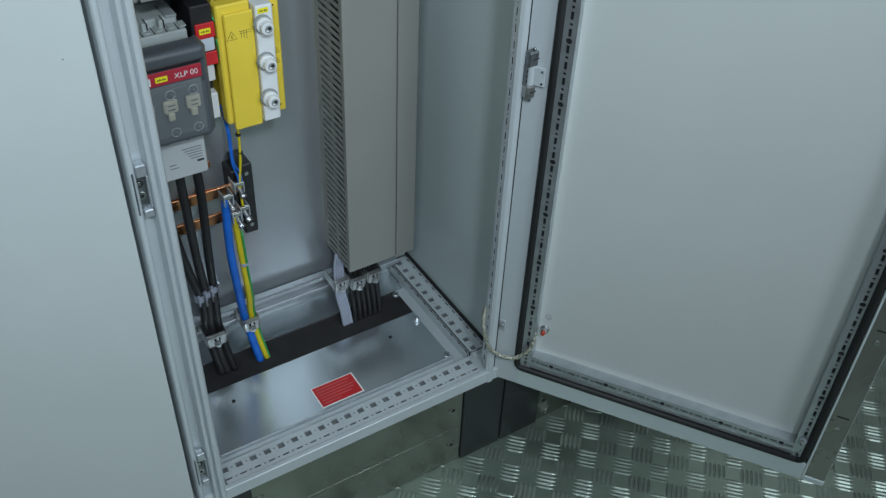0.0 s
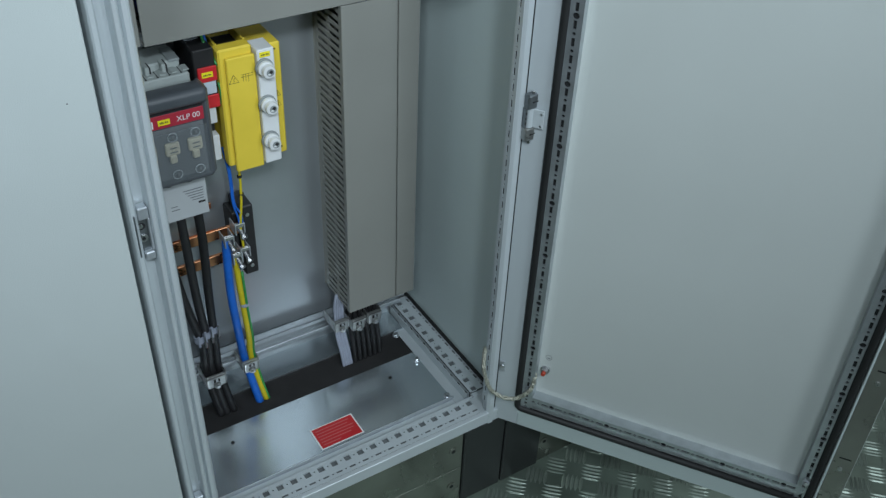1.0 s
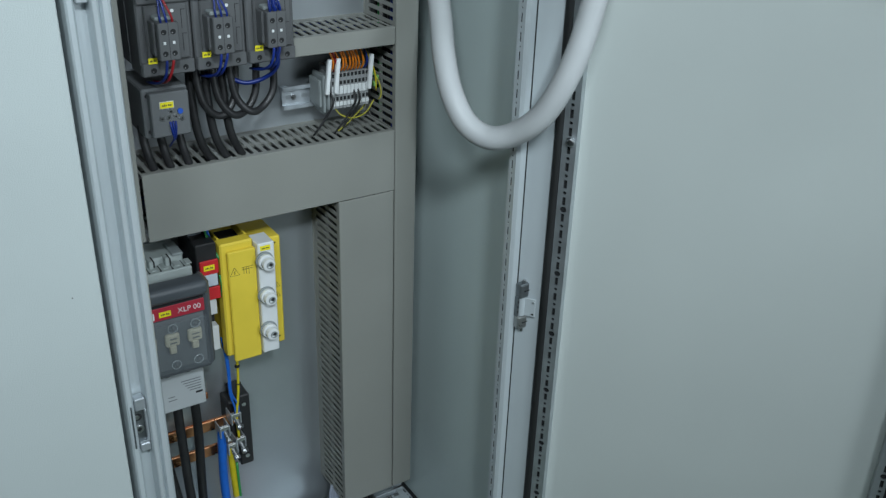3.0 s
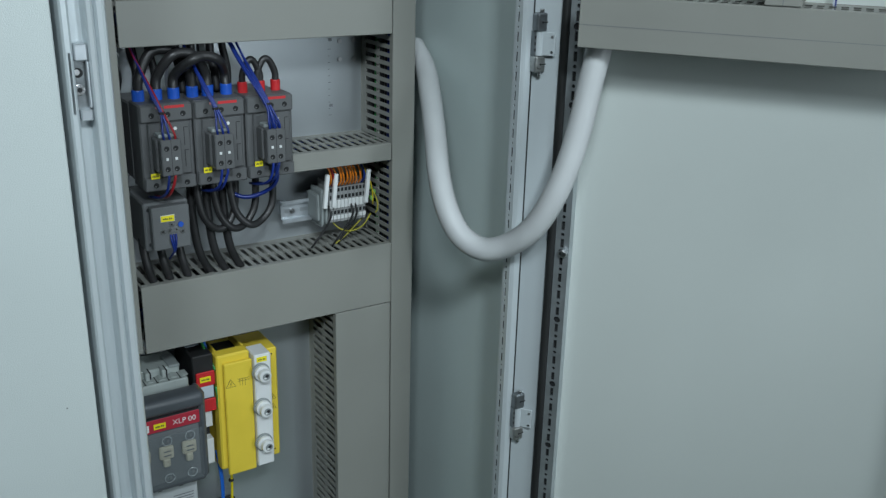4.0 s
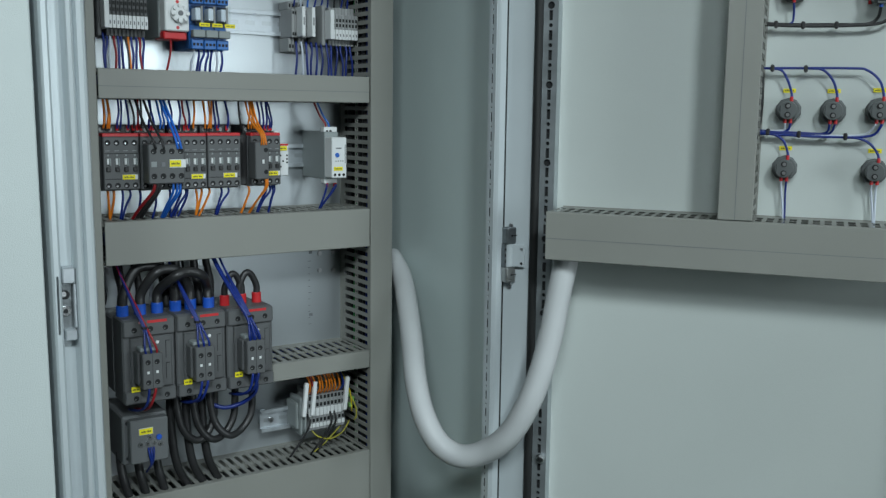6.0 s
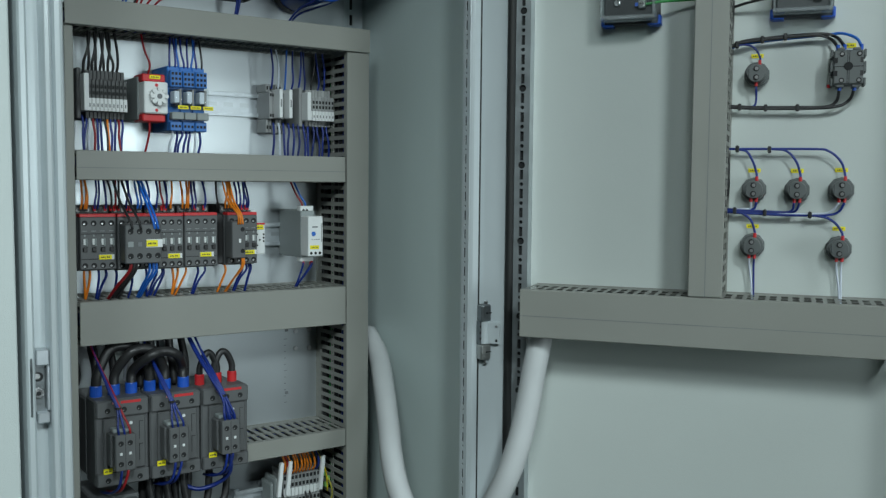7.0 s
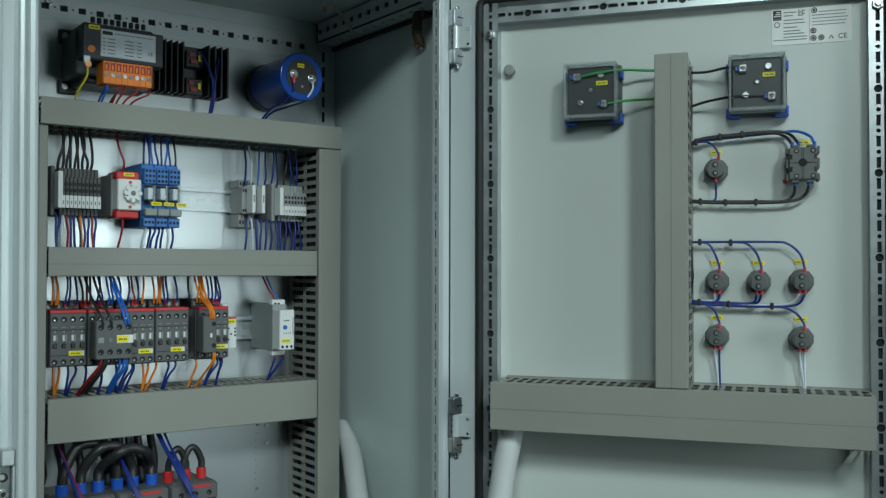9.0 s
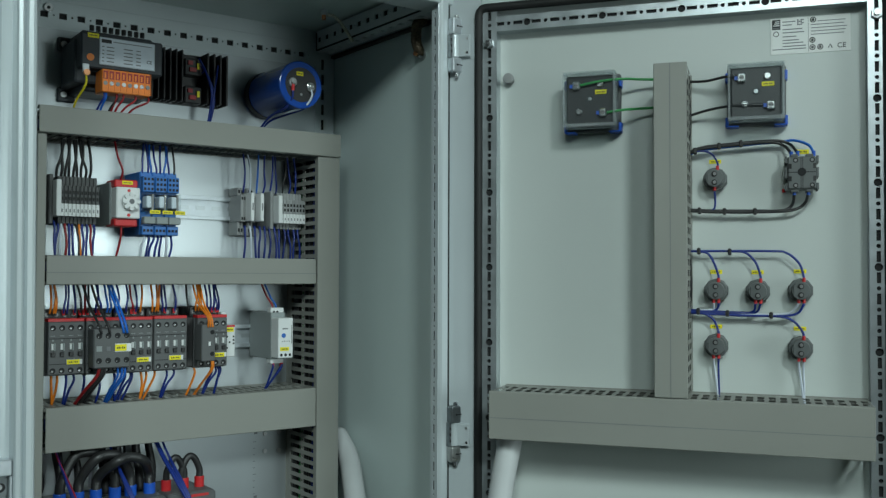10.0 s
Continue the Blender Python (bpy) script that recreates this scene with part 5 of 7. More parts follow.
for x, m_, dx in DOWN:
    drop(x, 1.4600, 1.4195, 0.268, 0.275, m_, 0.0016, dx=dx)
for k, (x, dx) in enumerate(((0.1800, -0.020), (0.1835, -0.018), (0.1760, -0.022))):
    wire([(x, 0.230, 1.470), (x - 0.002, 0.232, 1.457), (x + dx * 0.6, 0.250, 1.436), (x + dx, 0.275, 1.412)], 0.0021, W_RED if k == 2 else W_BLACK, "thick dark wire leaving the auxiliary block", "auxiliary wires")
for x, dx in ((0.2000, -0.006), (0.2050, -0.009), (0.2090, -0.011)):
    wire([(x, 0.230, 1.470), (x, 0.232, 1.455), (x + dx * 0.6, 0.250, 1.436), (x + dx, 0.275, 1.412)], 0.0016, W_LBLUE, "light blue wire leaving the auxiliary block", "auxiliary wires")
for x, dx in ((0.3290, -0.009), (0.3310, -0.013)):
    wire([(x, 0.228, 1.472), (x, 0.230, 1.457), (x + dx * 0.6, 0.250, 1.436), (x + dx, 0.275, 1.412)], 0.0015, W_ORANGE, "orange wire leaving the timer block", "auxiliary wires")


# ---- fourth row: motor contactors ----
def big_contactor(x0, x1, auxx, w1):
    z0, z1, y0 = 1.1800, 1.2930, 0.2150
    t = thing("motor_contactor", ((x0 + x1) / 2, PLATE, z0), "large dark grey motor contactor with a red name strip", "contactor", "motor contactors")
    part("base", box(x0, x1, 0.262, PLATE - 0.002, z0 + 0.006, z1 - 0.004, 0.002), DEVICE, t)
    part("body", box(x0 + 0.0008, x1 - 0.0008, y0 + 0.005, 0.2640, z0, z1, 0.002), DEVICE, t)
    part("front", box(x0 + 0.010, x1 - 0.006, y0 + 0.0005, y0 + 0.006, z0 + 0.020, z1 - 0.024, 0.0015), DEVICE, t)
    part("terminal_cover", box(x0 + 0.0015, x1 - 0.0015, y0, y0 + 0.006, z1 - 0.0225, z1 - 0.0008, 0.0015), DEVICE, t)
    part("terminal_cover", box(x0 + 0.0015, x1 - 0.0015, y0, y0 + 0.006, z0 + 0.0008, z0 + 0.0185, 0.0015), DEVICE, t)
    w = x1 - x0
    part("red_strip", box(x0 + w * 0.46, x1 - 0.012, y0 - 0.0006, y0 + 0.001, z1 - 0.0055, z1 - 0.0020), RED, t, "red name strip")
    part("logo_patch", box(x0 + w * 0.30, x0 + w * 0.40, y0 - 0.0005, y0 + 0.001, z1 - 0.0052, z1 - 0.0024), mat("pink_print", (0.6, 0.25, 0.25)) if "pink_print" not in bpy.data.materials else bpy.data.materials["pink_print"], t)
    for f in (0.22, 0.52, 0.80):
        for z in (z1 - 0.0135, z0 + 0.0085):
            h = part("screw_well", cyl((x0 + w * f, y0 - 0.0002, z), 0.0036, 0.002, n=14), DARK, t)
            # The glint in each well, drawn as a small offset disc.
            part("screw", cyl((x0 + w * f - 0.0010, y0 - 0.0004, z - 0.0012), 0.0010, 0.001, n=8), DULL, h)
    part("test_button", cyl((x0 + w * 0.64, y0 + 0.0006, z1 - 0.032), 0.0022, -0.0012, n=10), WHITE, t)
    for z0_, z1_ in ((z0 + 0.030, z0 + 0.052), (z0 + 0.058, z0 + 0.082)):
        part("groove", box(x1 - 0.0145, x1 - 0.0138, y0 + 0.0002, y0 + 0.001, z0_, z1_), DARK, t)
        part("groove", box(x1 - 0.0145, x1 - 0.0090, y0 + 0.0002, y0 + 0.001, z1_ - 0.0007, z1_), DARK, t)
    a = thing("auxiliary_block", (auxx + 0.013, y0, 1.207), "dark grey two-pole auxiliary block on a motor contactor", "contact block", "motor contactor blocks")
    part("body", box(auxx, auxx + 0.0260, 0.1860, y0, 1.2070, 1.2535, 0.0012), DEVICE, a)
    part("side_step", box(auxx - 0.0035, auxx, 0.1960, y0, 1.2110, 1.2530, 0.001), DEVICE, a)
    part("clip", box(auxx + 0.0010, auxx + 0.0230, 0.1990, y0, 1.2536, 1.2585, 0.001), DEVICE_LIGHT, a)
    for dx in (0.0070, 0.0185):
        for z in (1.2425, 1.2160):
            h = part("screw_well", cyl((auxx + dx, 0.1858, z), 0.0034, 0.002, n=14), DARK, a)
            # Offset dot in place of the glint on this sunk screw.
            part("screw", cyl((auxx + dx - 0.0010, 0.1857, z - 0.0010), 0.0009, 0.001, n=8), DULL, h)
        part("indicator", box(auxx + dx - 0.0016, auxx + dx + 0.0016, 0.1850, 0.1861, 1.2275, 1.2310, 0.0003), WHITE, a)
    part("side_label", box(auxx + 0.0250, auxx + 0.0300, 0.2000, y0, 1.2310, 1.2390, 0.0005), WHITE, a)
    tag(auxx - 0.0075, auxx + 0.0040, y0 - 0.0005, 1.1975, 1.2050, a)
    part("seam", box(auxx + 0.0126, auxx + 0.0130, 0.1857, 0.1862, 1.2072, 1.2533), DARK, a)
    for k, m_ in enumerate((W_BLUE, W_BLUE, w1)):
        x = auxx + 0.006 + k * 0.007
        wire([(x, 0.190, 1.252), (x - 0.002, 0.188, 1.262), (auxx + 0.006 + k * 0.002, 0.198, 1.285), (auxx - 0.001 + k * 0.002, 0.215, 1.310), (auxx - 0.006, 0.25, 1.345), (auxx - 0.010, 0.28, 1.375)], 0.0015, m_, LAB[m_] + " tied to the motor contactor", "motor contactor wires")
    for k, m_ in enumerate((W_BLUE, w1)):
        x = auxx + 0.008 + k * 0.008
        wire([(x, 0.190, 1.212), (x, 0.188, 1.203), (x - 0.003 - k * 0.002, 0.192, 1.185), (x - 0.006, 0.215, 1.172), (x - 0.010, 0.25, 1.165)], 0.0018, m_, LAB[m_] + " tied to the motor contactor", "motor contactor wires")
    part("cable_tie", cyl((auxx + 0.0075, 0.199, 1.284), 0.0042, 0.003, "z", n=10), BLACK, a)
    return t


big_contactor(0.1235, 0.1935, 0.1400, W_RED)
big_contactor(0.1940, 0.2640, 0.2095, W_BLUE)
big_contactor(0.2645, 0.3330, 0.2810, W_BLUE)
BX = (0.1338, 0.1569, 0.1797, 0.2045, 0.2253, 0.2510)
for i, x in enumerate(BX):
    solo("cable_boot", cyl((x, 0.250, 1.2915), 0.0078, 0.0155, "z", n=16, b=0.001), BLUE, (x, 0.25, 1.2915), "blue insulating boot on a cable end", "cable boot", "blue cable boots")
for x in (0.2741, 0.2993, 0.3216):
    solo("cable_boot", cyl((x, 0.250, 1.2925), 0.0066, 0.0150, "z", n=16, b=0.001), RED, (x, 0.25, 1.2925), "red insulating boot on a cable end", "cable boot", "red cable boots")
for i in range(3):
    a, b = BX[i], BX[i + 3]
    top_ = 1.356 - i * 0.004
    yb = 0.254 - i * 0.012
    wire([(a, 0.250, 1.303), (a + 0.003, 0.251, 1.322), (a + 0.018, yb, top_ - 0.006), ((a + b) / 2, yb, top_), (b - 0.016, yb, top_ - 0.006), (b - 0.001, 0.252, 1.322), (b, 0.250, 1.303)], 0.0065, W_BLACK, "thick black cable looped between two contactors", "cable loops", name="power_cable", category="cable", n=14, step=8)
    x = BX[i + 3] - 0.006
    wire([(x, 0.268, 1.295), (x - 0.001, 0.272, 1.32), (x - 0.004, 0.276, 1.345), (x - 0.004, 0.28, 1.375)], 0.0055, W_BLACK, "thick black supply cable coming out of the duct", "supply cables", name="power_cable", category="cable", n=12)
for a, b in ((0.2741, 0.2993), (0.2950, 0.3216)):
    wire([(a, 0.250, 1.305), (a + 0.001, 0.250, 1.318), (a + 0.008, 0.250, 1.333), ((a + b) / 2 + 0.001, 0.250, 1.3365), (b - 0.006, 0.250, 1.331), (b, 0.250, 1.317), (b, 0.250, 1.305)], 0.0046, W_BLACK, "short black cable bridging contactor terminals", "cable loops", name="power_cable", category="cable", n=12, step=7)
for k in range(4):
    ox, oy = (k % 2) * 0.0028 - 0.0014, (k // 2) * 0.0028 - 0.0014
    wire([(0.288 + k * 0.004, 0.190, 1.254), (0.287 + ox, 0.198 + oy, 1.284), (0.277 + ox, 0.215 + oy, 1.310), (0.267 + ox, 0.250 + oy, 1.345), (0.262 + ox, 0.280 + oy, 1.375)], 0.0015, W_BLUE, "dark blue control wire running up to the duct", "bundle over the contactors")
for x in (0.116, 0.124, 0.150, 0.168, 0.186, 0.212, 0.232, 0.262):
    drop(x, 1.300, 1.3625, 0.300, 0.300, rnd.choice((W_BLACK, W_BLACK, W_BLUE, W_WHITE)), 0.0018, dx=rnd.uniform(-0.008, 0.006), group="wires behind the contactors")
for x in (0.1420, 0.1660, 0.2480, 0.2660):
    wire([(x, 0.286, 1.290), (x + 0.002, 0.288, 1.32), (x - 0.003, 0.29, 1.35), (x - 0.004, 0.292, 1.375)], 0.0052, W_BLACK, "thick black supply cable behind the cable loops", "supply cables", name="power_cable", category="cable", n=12)
# lower loops and the overload relay
for i, (a, b, zl) in enumerate(((0.2010, 0.2560, 1.1100), (0.2240, 0.2860, 1.1080), (0.2480, 0.3120, 1.1100))):
    wire([(a, 0.246, 1.186), (a, 0.244, 1.160), (a + 0.006, 0.240, 1.128), (a + 0.022, 0.240 - i * 0.003, zl), ((a + b) / 2 + 0.010, 0.242, zl + 0.001), (b - 0.004, 0.246, 1.130), (b, 0.248, 1.160), (b, 0.248, 1.186)], 0.0052, W_BLACK, "thick black cable looped below the contactors", "lower cable loops", name="power_cable", category="cable", n=12, step=7)
wire([(0.298, 0.200, 1.206), (0.300, 0.205, 1.178), (0.292, 0.225, 1.158), (0.268, 0.235, 1.150), (0.250, 0.245, 1.155)], 0.0030, W_BLUE, "dark blue wire bundle below the contactors")
t = thing("overload_relay", (0.152, PLATE, 1.09), "dark grey electronic overload relay below a contactor", "relay")
OLM = mat("overload_grey_plastic", (0.13, 0.138, 0.142), 0.5, var=0.06, scale=40)
part("body", box(0.1225, 0.1820, 0.2280, 0.3000, 1.0960, 1.1620, 0.002), OLM, t)
part("foot", box(0.1300, 0.1750, 0.2950, PLATE, 1.1000, 1.1580, 0.002), DEVICE, t)
part("front", box(0.1290, 0.1790, 0.2140, 0.2290, 1.1000, 1.1590, 0.0015), OLM, t)
part("marker_plate", box(0.1400, 0.1585, 0.2132, 0.2141, 1.1385, 1.1475), WHITE, t)
tag(0.1405, 0.1580, 0.2133, 1.1390, 1.1470, t)
part("dial", cyl((0.1660, 0.2142, 1.1330), 0.0036, -0.0025, n=16), BLUE, t)
for x, z in ((0.1420, 1.1255), (0.1510, 1.1260), (0.1600, 1.1265), (0.1680, 1.1230), (0.1540, 1.1340)):
    h = part("screw_well", cyl((x, 0.2139, z), 0.0034, -0.001, n=12), STEEL, t)
    part("screw", cyl((x, 0.2129, z), 0.0014, -0.0005, n=8), DARK, h)
for x, z in ((0.1290, 1.1050), (0.1770, 1.1130), (0.1770, 1.1550), (0.1290, 1.1530)):
    part("screw_well", cyl((x, 0.2279, z), 0.0027, 0.001, n=12), DARK, t)
for k in range(3):
    wire([(0.152 + k * 0.0035, 0.214, 1.120), (0.152 + k * 0.003, 0.210, 1.112), (0.155 + k * 0.001, 0.214, 1.098), (0.156, 0.226, 1.088), (0.157, 0.245, 1.075)], 0.0014, W_BLUE, "dark blue control wire of the overload relay", "overload wires")
for i, x in enumerate((0.1270, 0.1500, 0.1755)):
    wire([(x, 0.262, 1.105), (x, 0.258, 1.085), (x + 0.003, 0.254, 1.062), (x + 0.010, 0.254, 1.035)], 0.0058, W_BLACK, "thick black motor cable entering the duct", "motor cables", name="power_cable", category="cable", n=12)
for i, x in enumerate((0.1980, 0.2200, 0.2430)):
    wire([(x, 0.262, 1.182), (x - 0.002, 0.258, 1.145), (x, 0.255, 1.100), (x + 0.006, 0.254, 1.068), (x + 0.022, 0.256, 1.035)], 0.0058, W_BLACK, "thick black motor cable entering the duct", "motor cables", name="power_cable", category="cable", n=12, step=6)

# terminal cluster on its raised rail
t = thing("terminal_cluster", (0.44, 0.312, 1.095), "grey terminals with white markers on a raised rail", "terminal block")
for k, (zl, zh) in enumerate(((1.0830, 1.1250), (1.0740, 1.1330), (1.0790, 1.1300))):
    part("end_plate", box(0.3925 + k * 0.0052, 0.3970 + k * 0.0052, 0.2740 - k * 0.003, 0.3110, zl, zh, 0.0035, seg=2), DEVICE_LIGHT, t, "grey end bracket")
for k in range(10):
    x = 0.4095 + k * 0.0062
    s = part("terminal", box(x, x + 0.0058, 0.2680, 0.3100, 1.0800, 1.1340, 0.001), TERMINAL, t)
    part("terminal_head", box(x + 0.0004, x + 0.0054, 0.2780, 0.3100, 1.1341, 1.1420, 0.001), TERMINAL, s)
    for z in (1.1310, 1.1200, 1.0960):
        part("clamp_hole", box(x + 0.0010, x + 0.0048, 0.2674, 0.2682, z - 0.0027, z + 0.0027), DARK, s)
    part("marker_strip", box(x + 0.0003, x + 0.0055, 0.2660, 0.2680, 1.1030, 1.1150, 0.0002), WHITE, s)
    part("marker_strip", box(x + 0.0004, x + 0.0054, 0.2668, 0.2680, 1.0850, 1.0910, 0.0002), WHITE, s)
for x in (0.4010, 0.4150, 0.4700):
    bm = box(x - 0.003, x + 0.003, 0.2580, 0.2640, 1.1070, 1.1590, 0.0008)
    bmesh.ops.rotate(bm, cent=(x, 0.26, 1.13), matrix=Matrix.Rotation(radians(6), 3, "Y"), verts=bm.verts)
    part("end_marker", bm, WHITE, t, "white end marker")
for k in range(11):
    x = 0.4110 + k * 0.0056
    o = rnd.uniform(-0.003, 0.003)
    wire([(x, 0.274, 1.136), (x + o * 0.5, 0.265, 1.146), (x - 0.003 + o, 0.262, 1.160), (x - 0.008 + o, 0.268, 1.174), (x - 0.010 + o, 0.285, 1.190)], 0.0016, W_RED if k == 1 else (W_BLUE if k == 10 else W_ORANGE), "control wire dropping to the terminals", "orange wires")
for x, z in ((0.4790, 1.128), (0.4850, 1.120), (0.4820, 1.110)):
    part("earth_clamp", box(x - 0.0025, x + 0.0030, 0.2660, 0.2740, z - 0.0035, z + 0.0035, 0.001), mat("earth_green_plastic", (0.16, 0.36, 0.10), 0.45) if "earth_green_plastic" not in bpy.data.materials else bpy.data.materials["earth_green_plastic"], t, "yellow-green earth terminal")
wire([(0.476, 0.270, 1.150), (0.480, 0.268, 1.130), (0.487, 0.262, 1.110), (0.489, 0.262, 1.094), (0.487, 0.266, 1.086)], 0.0011, W_DUSTY, "yellow-green earth wire beside the terminals")
wire([(0.466, 0.268, 1.165), (0.472, 0.264, 1.150), (0.480, 0.264, 1.128), (0.484, 0.268, 1.100)], 0.0011, W_YG, "yellow-green earth wire beside the terminals")
wire([(0.485, 0.278, 1.082), (0.468, 0.270, 1.068), (0.445, 0.266, 1.063), (0.425, 0.268, 1.070), (0.416, 0.276, 1.082)], 0.0011, W_DUSTY, "dusty yellow-green wire below the terminals")
wire([(0.480, 0.286, 1.080), (0.465, 0.276, 1.074), (0.440, 0.270, 1.058), (0.42, 0.27, 1.045)], 0.0011, W_DUSTY, "dusty yellow-green wire below the terminals")
for x in (0.408, 0.445, 0.452):
    wire([(x, 0.268, 1.108), (x + 0.001, 0.262, 1.092), (x - 0.010, 0.266, 1.070), (x - 0.024, 0.270, 1.050), (x - 0.028, 0.28, 1.035)], 0.0017, W_BLACK, "black wire below the terminals", "black terminal wires")

# ---- bottom section: fuse switch, fuse base, busbars ----
t = thing("fuse_switch", (0.12, PLATE, 0.72), "dark grey fuse switch disconnector with a smoked window", "fuse switch")
XB = mat("slate_grey_plastic", (0.075, 0.085, 0.095), 0.42, var=0.06, scale=30, bump=0.06)
part("body", box(0.0600, 0.1740, 0.2300, PLATE - 0.002, 0.7300, 0.8770, 0.003), XB, t)
part("bezel", box(0.0620, 0.1765, 0.2060, 0.2310, 0.7420, 0.8640, 0.003), XB, t)
part("handle", box(0.0600, 0.1780, 0.1960, 0.2300, 0.8660, 0.8890, 0.008, seg=4), XB, t, "rounded pull handle", smooth=True)
part("handle_gap", box(0.0640, 0.1700, 0.2050, 0.2062, 0.8600, 0.8655), DARK, t)
part("handle_side", box(0.1690, 0.1800, 0.2020, 0.2360, 0.7480, 0.8870, 0.004), XB, t)
rs = part("red_strip", box(0.0640, 0.1720, 0.2045, 0.2062, 0.8390, 0.8590, 0.0006), mat("crimson_strip", (0.42, 0.025, 0.045), 0.45), t, "red strip with white lettering")
text_part("XLP 00", 0.0112, WHITE, rs, Matrix.Translation((0.1320, 0.2043, 0.8450)))
part("logo_patch", box(0.0880, 0.0990, 0.2041, 0.2045, 0.8420, 0.8530), WHITE, rs)
tag(0.1055, 0.1225, 0.2045, 0.8440, 0.8525, rs)
part("window", box(0.0660, 0.1700, 0.1935, 0.1950, 0.7560, 0.8370, 0.0006), SMOKE, t, "smoked see-through window")
part("window_recess", box(0.0680, 0.1680, 0.2052, 0.2059, 0.7560, 0.8370), mat("slate_recess", (0.16, 0.17, 0.18), 0.5), t)
for x in (0.0870, 0.1195, 0.1520):
    fz = part("fuse", box(x - 0.0105, x + 0.0105, 0.1985, 0.2050, 0.7960, 0.8160, 0.0030, seg=2), CREAM, t, "cream fuse seen through the window")
    part("fuse_tip", box(x - 0.0060, x + 0.0040, 0.1965, 0.2040, 0.7850, 0.7975, 0.0020, seg=2), CREAM, fz)
    part("fuse_grip", box(x - 0.0045, x + 0.0055, 0.1972, 0.1984, 0.8020, 0.8032), GREYINK, fz)
    part("fuse_grip", box(x - 0.0045, x + 0.0055, 0.1972, 0.1984, 0.8085, 0.8097), GREYINK, fz)
    for z in (0.8285, 0.7690):
        ring_ = [(x + 0.0068 * math.cos(k * math.pi / 8), 0.1932, z + 0.0068 * math.sin(k * math.pi / 8)) for k in range(17)]
        b_ = part("window_boss", tube(ring_, 0.0008, 6, 1), MILKY, t, smooth=True)
        part("boss_hole", box(x - 0.0008, x + 0.0026, 0.1930, 0.1934, z - 0.0022, z + 0.0022), GREYINK, b_)
        part("boss_glint", cyl((x - 0.0015, 0.1934, z + 0.0005), 0.0022, -0.0008, n=10, b=0.0003), CLEAR, b_)
lc = part("terminal_cover", box(0.0700, 0.1700, 0.2360, 0.3000, 0.6600, 0.7290, 0.0015), mat("pale_grey_cover", (0.50, 0.53, 0.54), 0.45, var=0.04), t, "pale grey terminal cover with fine print")
for k in range(5):
    part("print_line", box(0.1340 + 0.003 * k, 0.1640, 0.2356, 0.2360, 0.7080 - k * 0.0046, 0.7092 - k * 0.0046), GREYINK, lc)
part("print_line", box(0.1550, 0.1655, 0.2356, 0.2360, 0.6820, 0.6855), INK, lc)
part("print_line", box(0.1130, 0.1260, 0.2356, 0.2360, 0.6800, 0.6812), GREYINK, lc)
part("print_line", box(0.1130, 0.1230, 0.2356, 0.2360, 0.6860, 0.6872), GREYINK, lc)
for x in (0.1120, 0.1430):
    part("catch", box(x, x + 0.006, 0.2350, 0.2362, 0.7235, 0.7275), DARK, lc)
tc = part("upper_cover", box(0.0600, 0.1640, 0.2620, 0.3150, 0.8772, 0.9060, 0.002), COVER, t, "grey-green upper terminal cover with slots")
part("cover_front", box(0.0600, 0.1680, 0.2360, 0.2619, 0.8772, 0.8960, 0.0015), COVER, tc)
for k in range(6):
    x = 0.0760 + k * 0.0165
    part("cover_slot", box(x - 0.0006, x + 0.0006, 0.2420, 0.2600, 0.8957, 0.8963), DARK, tc)
    part("cover_slot", cyl((x, 0.2410, 0.8957), 0.0016, 0.0006, "z", n=10), DARK, tc)
    part("cover_rib", box(x + 0.0040, x + 0.0120, 0.2440, 0.2605, 0.8958, 0.8975, 0.0004), COVER, tc)
for x in (0.1120, 0.1350):
    part("cover_clip", box(x, x + 0.0060, 0.2500, 0.2680, 0.8960, 0.9085, 0.001), COVER, tc)
    part("clip_gap", box(x + 0.0062, x + 0.0085, 0.2520, 0.2700, 0.8962, 0.9064), DARK, tc)
part("cover_clip", box(0.1480, 0.1640, 0.2600, 0.3000, 0.9040, 0.9085, 0.001), DEVICE_LIGHT, tc)
t = thing("busbar_tube", (0.1, 0.31, 0.945), "grey insulated busbar behind the fuse switch", "busbar")
part("tube", cyl((0.0600, 0.3150, 0.9330), 0.0100, 0.130, "x", n=18), DEVICE_LIGHT, t)

t = thing("red_device", (0.195, PLATE, 0.82), "black and red surge device with a yellow tag", "surge device")
part("body", box(0.1800, 0.2110, 0.2530, PLATE - 0.002, 0.8235, 0.9160, 0.0015), BLACK, t)
part("red_band", box(0.1835, 0.2115, 0.2495, 0.2529, 0.8670, 0.8900, 0.0010), RED, t)
part("clear_front", box(0.1860, 0.2090, 0.2510, 0.2529, 0.8470, 0.8665, 0.0006), SILVER, t)
part("red_band", box(0.1850, 0.2112, 0.2495, 0.2529, 0.8250, 0.8455, 0.0010), RED, t)
part("white_block", box(0.1850, 0.2060, 0.2560, PLATE - 0.002, 0.7960, 0.8225, 0.001), WHITE, t)
part("gap_block", box(0.1830, 0.2050, 0.2700, PLATE - 0.002, 0.7760, 0.7955), BLACK, t)
part("white_block", box(0.1850, 0.2060, 0.2560, PLATE - 0.002, 0.7330, 0.7755, 0.001), WHITE, t)
tag(0.1885, 0.2050, 0.2495, 0.8745, 0.8830, t)
part("top_label", box(0.1830, 0.2030, 0.2900, 0.3200, 0.9160, 0.9164), SILVER, t)

